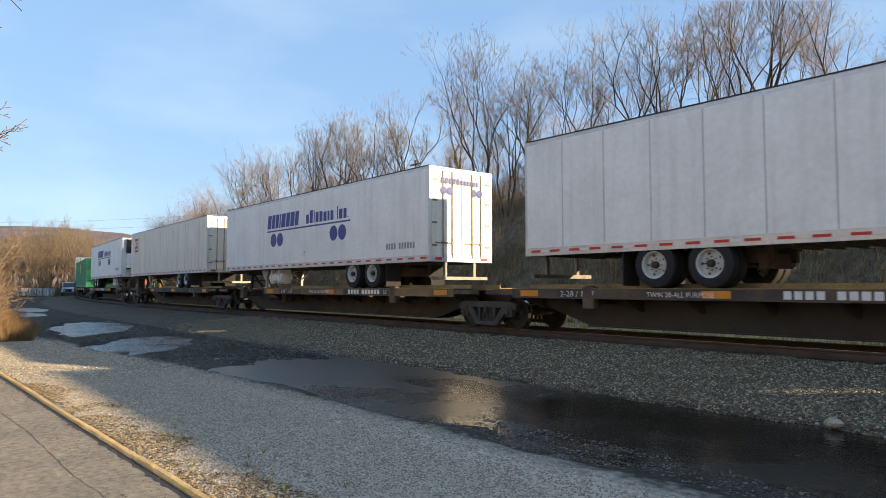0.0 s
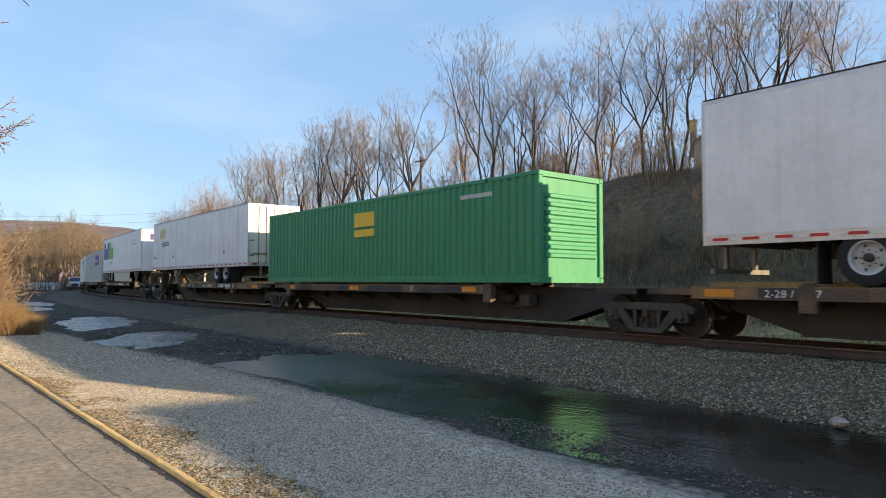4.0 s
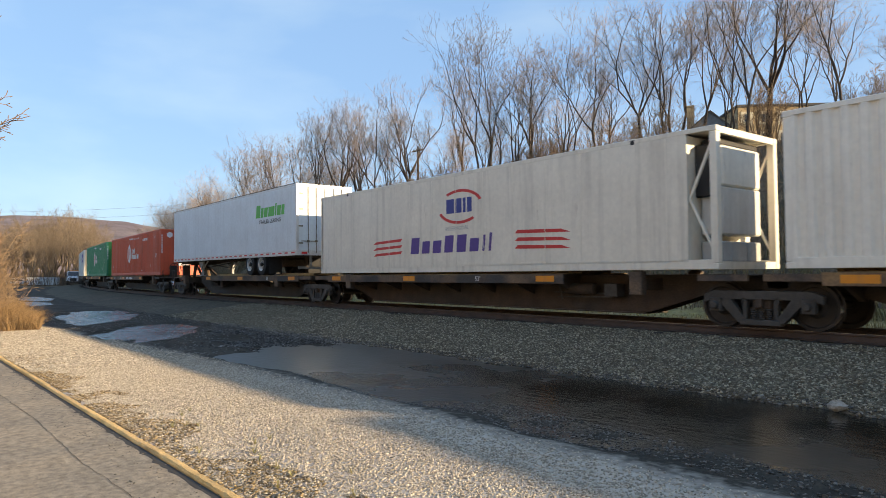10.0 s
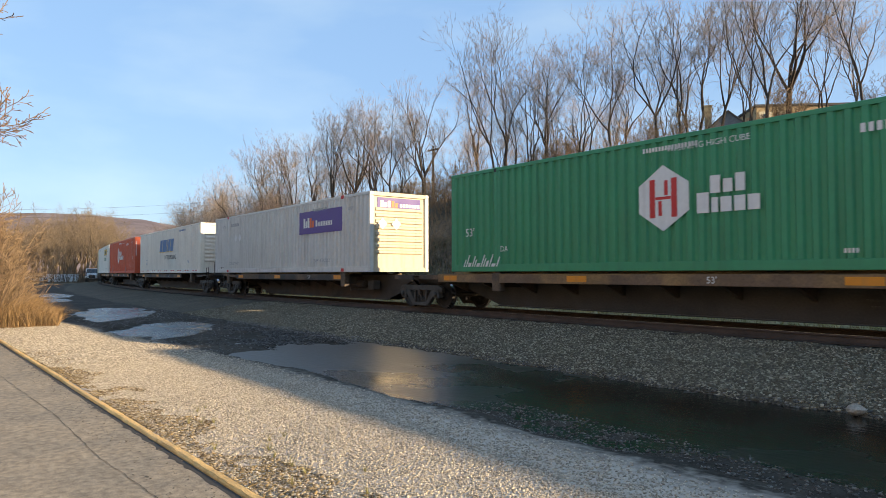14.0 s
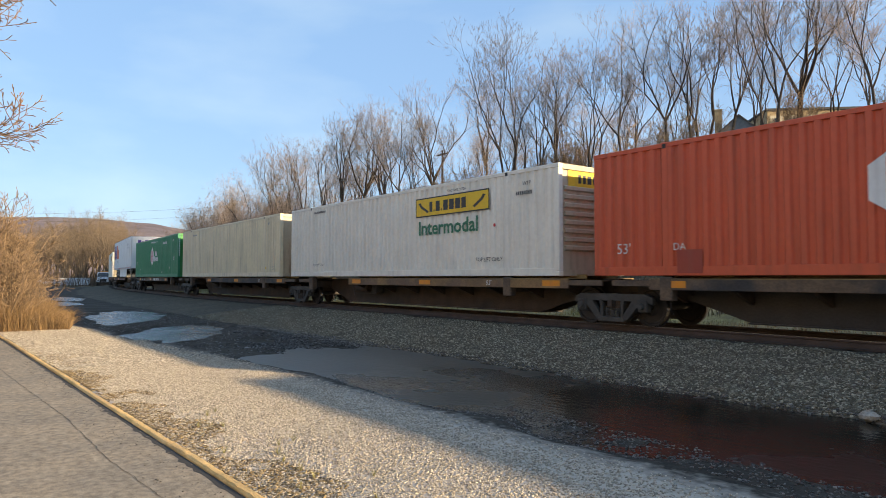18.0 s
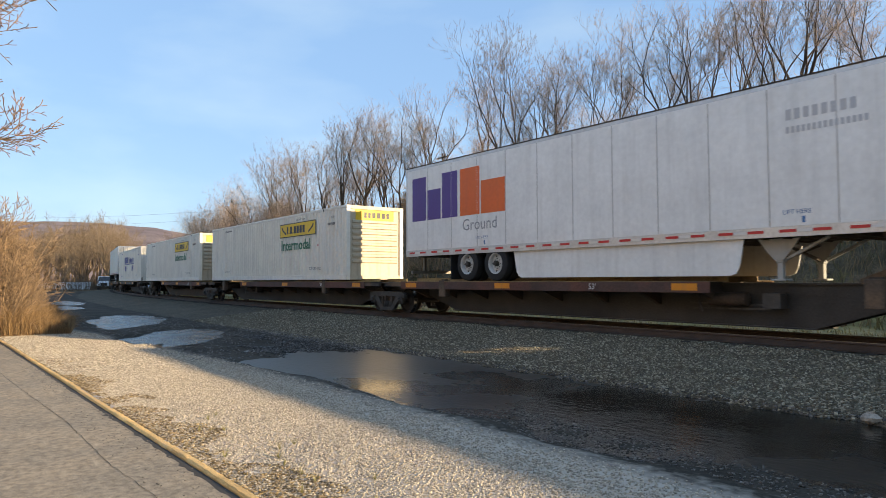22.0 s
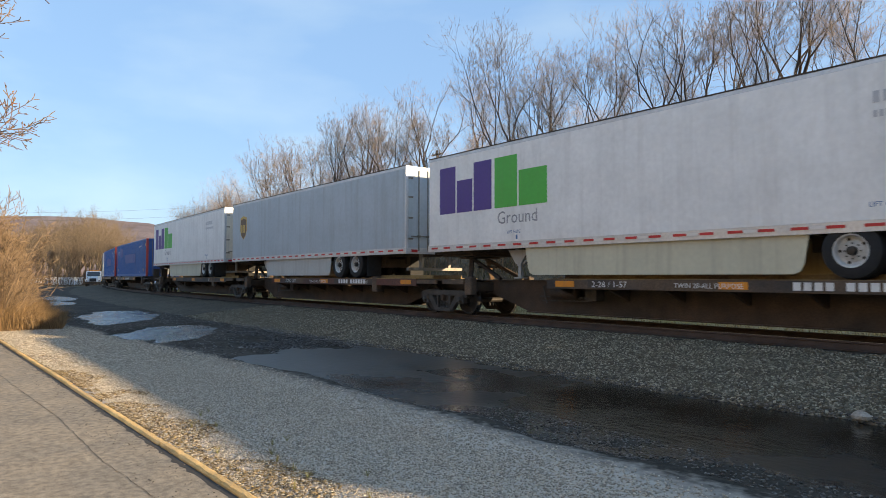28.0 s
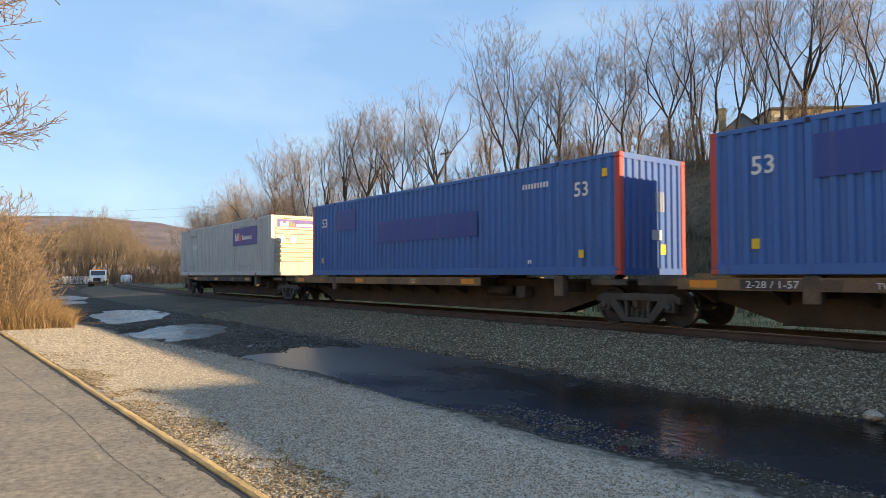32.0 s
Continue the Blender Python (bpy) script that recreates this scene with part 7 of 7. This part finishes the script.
stones("far_gravel_stones", "pale crushed gravel at the end of the yard", 60000, near_x(-27, -14, 1.1), lambda r, n: 1.6 + 3.6 * r.random(n), 0.03, M_LOOSE_GRAVEL, seed=26, keep_if=lambda x, y, z, d: (z > 0.02) & (y > kerb_y(x) + 0.01) & (y < np.interp(x, [-27, -20, -14], [3.9, 4.6, 5.0]) - 0.9 * ((x * 7919 + y * 6151) % 1) ** 1.3))
stones("wet_stones", "dark wet pebbles in the shallow water", 11000, near_x(-12, -1, 0.9), flat_y(5.0, 7.1), 0.024, M_WET_STONE, seed=23, keep_if=lambda x, y, z, d: (z > -0.03) & (z < 0.025))
stones("road_stones", "scattered stones on the muddy road", 6000, near_x(-36, -14, 1.1), flat_y(4.4, 9.1), 0.034, M_WET_STONE, seed=27, keep_if=lambda x, y, z, d: z > 0.01)
stones("shore_stones", "dark wet stones at the puddle's edge", 9000, near_x(-24, -1, 1.0), flat_y(8.5, 9.25), 0.036, M_WET_STONE, seed=24, keep_if=lambda x, y, z, d: (z > -0.06) & (z < 0.06))
LITTER = lambda x, y, z, d: (y > kerb_y(x) - 0.01) & (value_noise(x, y, 0.5, 31) + 0.6 * value_noise(x, y, 0.17, 32) > 2.4 * (y - kerb_y(x)) - 1.0)
stones("fallen_leaves", "dry brown leaves and coarse pebbles along the kerb", 24000, near_x(-17, -2.5, 1.0), lambda r, n: 1.7 + 1.1 * r.random(n), 0.028, M_DRY_LEAF, 0.22, seed=25, keep_if=LITTER)
stones("kerb_pebbles", "tan pebbles gathered along the kerb", 9000, near_x(-20, -2.5, 1.0), lambda r, n: 1.65 + 0.95 * r.random(n), 0.024, M_KERB_STONE, 0.6, seed=28, keep_if=LITTER)
stones("asphalt_crumbs", "loose crumbs and grit on the asphalt edge", 3600, near_x(-20, -2.2, 0.9), lambda r, n: 2.02 - 0.6 * r.random(n) ** 3.0, 0.01, M_CRUMB, 0.6, seed=30, level=0.056, keep_if=lambda x, y, z, d: (y < kerb_y(x) - 0.1) & (y > kerb_y(x) - 0.7))
stones("mud_clods", "black wet clods and debris before the long puddle", 5000, lambda r, n: r.uniform(-20.5, -13.2, n), flat_y(6.4, 8.4), 0.05, M_CLOD, 0.45, seed=29, keep_if=lambda x, y, z, d: value_noise(x * 0.5, y * 1.4, 0.9, 33) + 0.4 * value_noise(x, y, 0.25, 34) > 0.12)
k = Kit()
k.lathe([(-0.06, 0.03), (-0.03, 0.10), (0.02, 0.11), (0.06, 0.075), (0.08, 0.02)], (0, 0, 0), "z", 9)
rr = random.Random(4)
k.v = [(x * rr.uniform(0.7, 1.15), 0.7 * y * rr.uniform(0.7, 1.15), z * rr.uniform(0.7, 1.15)) for x, y, z in k.v]
thing("boulder", "pale angular boulder lying at the puddle's edge", "boulder", me=k.mesh("boulder", M_STONE), m=pose(-3.5, 9.02, 0.075, 0, 0, 20))
for i in range(22):
    x, y = -3.2 - rng.random() * 5.5, 2.15 + rng.random() * 1.0
    k = Kit()
    for j in range(14):
        a, q = rng.uniform(0, 6.28), rng.uniform(0.02, 0.07)
        e = Vector((math.cos(a) * q, math.sin(a) * q, rng.uniform(0.03, 0.09)))
        sd = Vector((-math.sin(a), math.cos(a), 0)) * 0.0025
        k.add([-sd, sd, e * 0.6 + sd, e], [(0, 1, 2), (0, 2, 3)])
    thing("weed", "small straw-green weed tuft in the gravel", "weed", "weeds in the gravel", k.mesh("weed", M_WEED, fix=False), pose(x, y, ground_z(x, y)), kind="stuff")


# cracks in the path
def crack(ends, wide, seed, label=""):
    k, rc = Kit(), random.Random(seed)
    pts = []
    for (x0, y0), (x1, y1) in zip(ends, ends[1:]):
        n = max(1, int(math.hypot(x1 - x0, y1 - y0) / 0.12))
        pts += [(x0 + (x1 - x0) * j / n + rc.gauss(0, 0.006), y0 + (y1 - y0) * j / n + rc.gauss(0, 0.006)) for j in range(n)]
    pts.append(ends[-1])
    for (x0, y0), (x1, y1) in zip(pts, pts[1:]):
        d = math.hypot(x1 - x0, y1 - y0) or 1
        w = wide * rc.uniform(0.4, 1.0)
        ox, oy = -(y1 - y0) / d * w, (x1 - x0) / d * w
        k.add([(x0 - ox, y0 - oy, 0.059), (x1 - ox, y1 - oy, 0.059), (x1 + ox, y1 + oy, 0.059), (x0 + ox, y0 + oy, 0.059)], [(0, 3, 2, 1)])
    part("crack", k.mesh("crack", M_CRACK, fix=True), pavement, label)


crack([(-3.0, 1.62), (-5.6, 1.44), (-7.0, 1.34), (-9.4, 1.32), (-10.8, 1.24), (-14.3, 1.05), (-19, 0.9)], 0.004, 40, "thin dark crack in the asphalt")
crack([(-15.05, kerb_y(-15) - 0.2), (-15.0, 0.96), (-14.6, -1.0)], 0.012, 41)
crack([(-7.4, kerb_y(-7.4) - 0.2), (-7.2, 0.9), (-7.5, -0.4)], 0.003, 42)


# ---- buildings on the hill ----
def long_building():
    a, b = Vector((-63.0, 122.0, 0)), Vector((-30.0, 158.0, 0))
    d = (b - a)
    ln = d.length
    turn = math.atan2(d.y, d.x)
    root = thing("brick_building", "long two-storey buff brick building above the bank", "building", m=Matrix.Translation((a.x, a.y, 21.0)) @ Matrix.Rotation(turn, 4, "Z"))
    part("wall", Kit().box(0, ln, 0, 12, 0, 11.3).mesh("wall", M_BRICK), root)
    part("roof", Kit().box(-0.3, ln + 0.3, -0.3, 12.3, 11.3, 11.7).mesh("roof", M_ROOF), root)
    n = int(ln / 3.2)
    for i in range(n):
        x = 1.6 + i * ln / n
        for z in (4.2, 7.8):
            p = part("wall_panel", keep(("bpanel",), lambda: Kit().box(-1.1, 1.1, -0.06, -0.004, 0, 2.6).mesh("wall_panel", M_PANEL)), root, m=pose(x, 0, z))
            w = part("window", keep(("bwin",), lambda: Kit().box(-0.45, 0.45, -0.1, -0.064, 0.6, 2.1).mesh("window", M_GLASS)), p)
            part("frame", keep(("bframe",), lambda: Kit().box(-0.5, 0.5, -0.12, -0.065, 0.5, 0.6).box(-0.5, 0.5, -0.12, -0.065, 2.1, 2.2).box(-0.03, 0.03, -0.12, -0.102, 0.6, 2.1).mesh("frame", M_PANEL)), w)
    return root


long_building()
house = thing("gabled_house", "grey gabled house with a buff brick chimney above the bank", "house", m=Matrix.Translation((-63.5, 113.0, 21.0)) @ Matrix.Rotation(0.55, 4, "Z"))
part("wall", Kit().prism([(-3.2, 0), (3.2, 0), (3.2, 6.4), (0, 9.2), (-3.2, 6.4)], 0, 9).mesh("wall", M_GREYWALL), house)
part("roof", Kit().prism([(-3.5, 6.1), (0, 9.2), (3.5, 6.1), (3.5, 6.4), (0, 9.5), (-3.5, 6.4)], -0.3, 9.3).mesh("roof", M_ROOF), house)
part("chimney", soften(Kit().box(-3.9, -2.7, 1.0, 2.2, 4.0, 10.6).box(-4.0, -2.6, 0.9, 2.3, 10.6, 10.9).mesh("chimney", M_BRICK), 0.03), house)

# pole and wires
pole = thing("utility_pole", "weathered wooden utility pole with a crossarm", "utility pole", m=pose(-56, 42.0, ground_z(-56, 42.0)))
part("post", Kit().tube((0, 0, -0.5), (0, 0, 6.5), 0.14, 0.1, 8).mesh("post", M_BARK), pole)
part("crossarm", Kit().box(-0.9, 0.9, -0.06, 0.06, 6.0, 6.15).mesh("crossarm", M_BARK), pole)
for x in (-0.8, -0.3, 0.3, 0.8):
    part("insulator", keep(("ins",), lambda: Kit().tube((0, 0, 6.15), (0, 0, 6.3), 0.04, 0.03, 6).mesh("insulator", M_GLASS)), pole, m=pose(x, 0, 0))


def wire(az0, el0, az1, el1, R, sag):
    k, pts = Kit(), []
    for i in range(13):
        f = i / 12
        az, el = radians(az0 + (az1 - az0) * f), radians(el0 + (el1 - el0) * f)
        pts.append(Vector((R * math.sin(az), R * math.cos(az), 1.75 + R * math.tan(el) - sag * 4 * f * (1 - f))))
    ring = [(0, 0, 0.014), (0.01, 0.01, -0.007), (-0.01, -0.01, -0.007)]
    k.add([p + Vector(o) for p in pts for o in ring], [(3 * i + j, 3 * i + (j + 1) % 3, 3 * i + 3 + (j + 1) % 3, 3 * i + 3 + j) for i in range(12) for j in range(3)])
    thing("overhead_wire", "thin dark overhead wire crossing the sky", "wire", "overhead wires", k.mesh("overhead_wire", M_WIRE))


wire(-95, 4.2, -66, 6.3, 110, 0.8)
wire(-95, 3.7, -66, 5.6, 110, 0.8)


# ---- far yard: truck, tank, bins ----
def truck():
    root = thing("work_truck", "white heavy work truck with yellow deck, driving slowly along the yard", "truck")
    part("cab", soften(Kit().prism([(-1.0, 1.0), (0.55, 1.0), (0.5, 1.75), (0.2, 2.55), (-1.0, 2.6)], -1.15, 1.15).mesh("cab", M_TRUCKWHITE), 0.05), root)
    part("windshield", Kit().add([(0.515, -1.0, 1.78), (0.515, 1.0, 1.78), (0.235, 0.95, 2.48), (0.235, -0.95, 2.48)], [(0, 1, 2, 3)]).mesh("windshield", M_GLASS, fix=False), root)
    part("hood", soften(Kit().prism([(0.55, 0.85), (2.0, 0.8), (2.0, 1.45), (0.55, 1.7)], -0.75, 0.75).mesh("hood", M_TRUCKWHITE), 0.06), root)
    part("grille", Kit().box(2.0, 2.04, -0.5, 0.5, 0.85, 1.4).mesh("grille", M_BLACKPANEL), root)
    part("bumper", soften(Kit().box(1.95, 2.2, -1.15, 1.15, 0.5, 0.8).mesh("bumper", M_STEEL), 0.03), root)
    for y in (-0.95, 0.95):
        part("fender", soften(Kit().box(0.9, 1.95, y - 0.25, y + 0.25, 0.85, 1.2, ch=0.1).mesh("fender", M_TRUCKWHITE), 0.04), root)
        part("headlight", Kit().lathe([(0, 0.11), (0.03, 0.1)], (1.95, y, 1.02), "x", 10).mesh("headlight", M_SHINY), root)
        part("mirror", Kit().box(0.5, 0.58, y * 1.42 - 0.12, y * 1.42 + 0.12, 1.7, 2.2).mesh("mirror", M_BLACKPANEL), root)
        tyre, rim = road_wheel()
        for x in (1.35, -2.4, -3.7):
            t = part("tyre", tyre, root, m=pose(x, y * 1.08, 0.5, 0, 0, 0 if y < 0 else 180))
            part("rim", rim, t)
    part("beacon_bar", soften(Kit().box(-0.3, -0.1, -0.7, 0.7, 2.6, 2.75).mesh("beacon_bar", M_ORANGE), 0.02), root)
    part("chassis", Kit().box(-4.6, 1.9, -0.45, 0.45, 0.55, 0.85).mesh("chassis", M_STEEL), root)
    part("deck_body", soften(Kit().box(-4.6, -1.15, -1.2, 1.2, 0.95, 1.15).box(-1.3, -1.15, -1.2, 1.2, 1.15, 2.4).box(-2.4, -1.5, -0.9, 0.9, 1.15, 2.2).mesh("deck_body", M_TRUCKYEL), 0.02), root)
    return root


work_truck = truck()
thing("white_tank", "small white storage tank beside the track", "tank", me=soften(Kit().lathe([(-0.9, 0.4), (-0.75, 0.75), (0.75, 0.75), (0.9, 0.4)], (0, 0, 0.8), "y", 18).box(-0.5, 0.5, -0.6, -0.4, -0.2, 0.2).box(-0.5, 0.5, 0.4, 0.6, -0.2, 0.2).mesh("white_tank", M_TRUCKWHITE), 0.02), m=pose(-132.2, 27.2, ground_z(-132.2, 27.2), 0, 0, 20))
car = thing("parked_car", "small white parked car at the far end of the yard", "car", m=pose(-149.6, 18.0, ground_z(-149.6, 18.0), 0, 0, 70))
part("body", soften(Kit().prism([(-2.1, 0.3), (2.1, 0.3), (2.15, 0.75), (1.2, 0.9), (0.6, 1.4), (-1.2, 1.42), (-1.9, 0.95), (-2.15, 0.85)], -0.85, 0.85).mesh("body", M_TRUCKWHITE), 0.08), car)
part("side_window", Kit().prism([(-1.3, 0.95), (1.0, 0.92), (0.5, 1.33), (-1.1, 1.35)], -0.87, 0.87).mesh("side_window", M_GLASS), car)
for x in (-1.35, 1.35):
    for y in (-0.8, 0.8):
        part("tyre", keep(("cartyre",), lambda: Kit().lathe([(-0.1, 0.25), (-0.1, 0.31), (0.1, 0.31), (0.1, 0.25)], (0, 0, 0.31), "y", 14).mesh("tyre", M_RUBBER)), car, m=pose(x, y, 0))
for x, y in ((-147.5, 20.4), (-146.6, 22.9)):
    b = thing("white_bin", "white steel bin at the far end of the yard", "bin", "white bins", m=pose(x, y, ground_z(x, y), 0, 0, 68))
    part("body", soften(Kit().prism([(-1.2, 0.15), (1.2, 0.15), (1.35, 1.5), (-1.35, 1.5)], -0.8, 0.8).mesh("body", M_TRUCKWHITE), 0.03), b)
    part("lid", soften(Kit().box(-1.4, 1.4, -0.85, 0.85, 1.5, 1.58).mesh("lid", M_LGREY), 0.02), b)


# ---- motion ----
def motions():
    times = [i * 0.5 for i in range(65)]
    z = ground_z(-118, 19) + 0.02
    walk(work_truck, [(t, Matrix.Translation((x, y, z)) @ Matrix.Rotation(radians(a), 4, "Z")) for t, x, y, a in
                      ((0, -137.7, 25.2, -14), (24, -137.7, 25.2, -14), (26, -133.0, 24.1, -14), (28, -128.0, 22.9, -14), (30, -122.2, 21.0, -14), (32, -115.3, 19.7, -14))])
    for mid, car, load, wheels in train:
        rows = [(t, on_track(mid + run(t))) for t in times]
        walk(car, rows)
        walk(load, rows)
        for w in wheels:
            home = w.matrix_basis.copy()
            place = home.translation.copy()
            bx = mid + w.parent.matrix_basis.translation.x + place.x
            spin = lambda t: Matrix.Translation(place) @ Matrix.Rotation((bx + run(t)) / 0.44, 4, "Y")
            fr = [f for f in range(0, 961) if -34 < bx + run(f / 30) < -1]
            if not fr:
                walk(w, [(0, home), (32, home)])
                continue
            keyed = [(f / 30, spin(f / 30)) for f in fr]
            first, last = keyed[0][1], keyed[-1][1]
            walk(w, ([(0, first)] if fr[0] > 0 else []) + keyed + ([(32, last)] if fr[-1] < 960 else []))


motions()
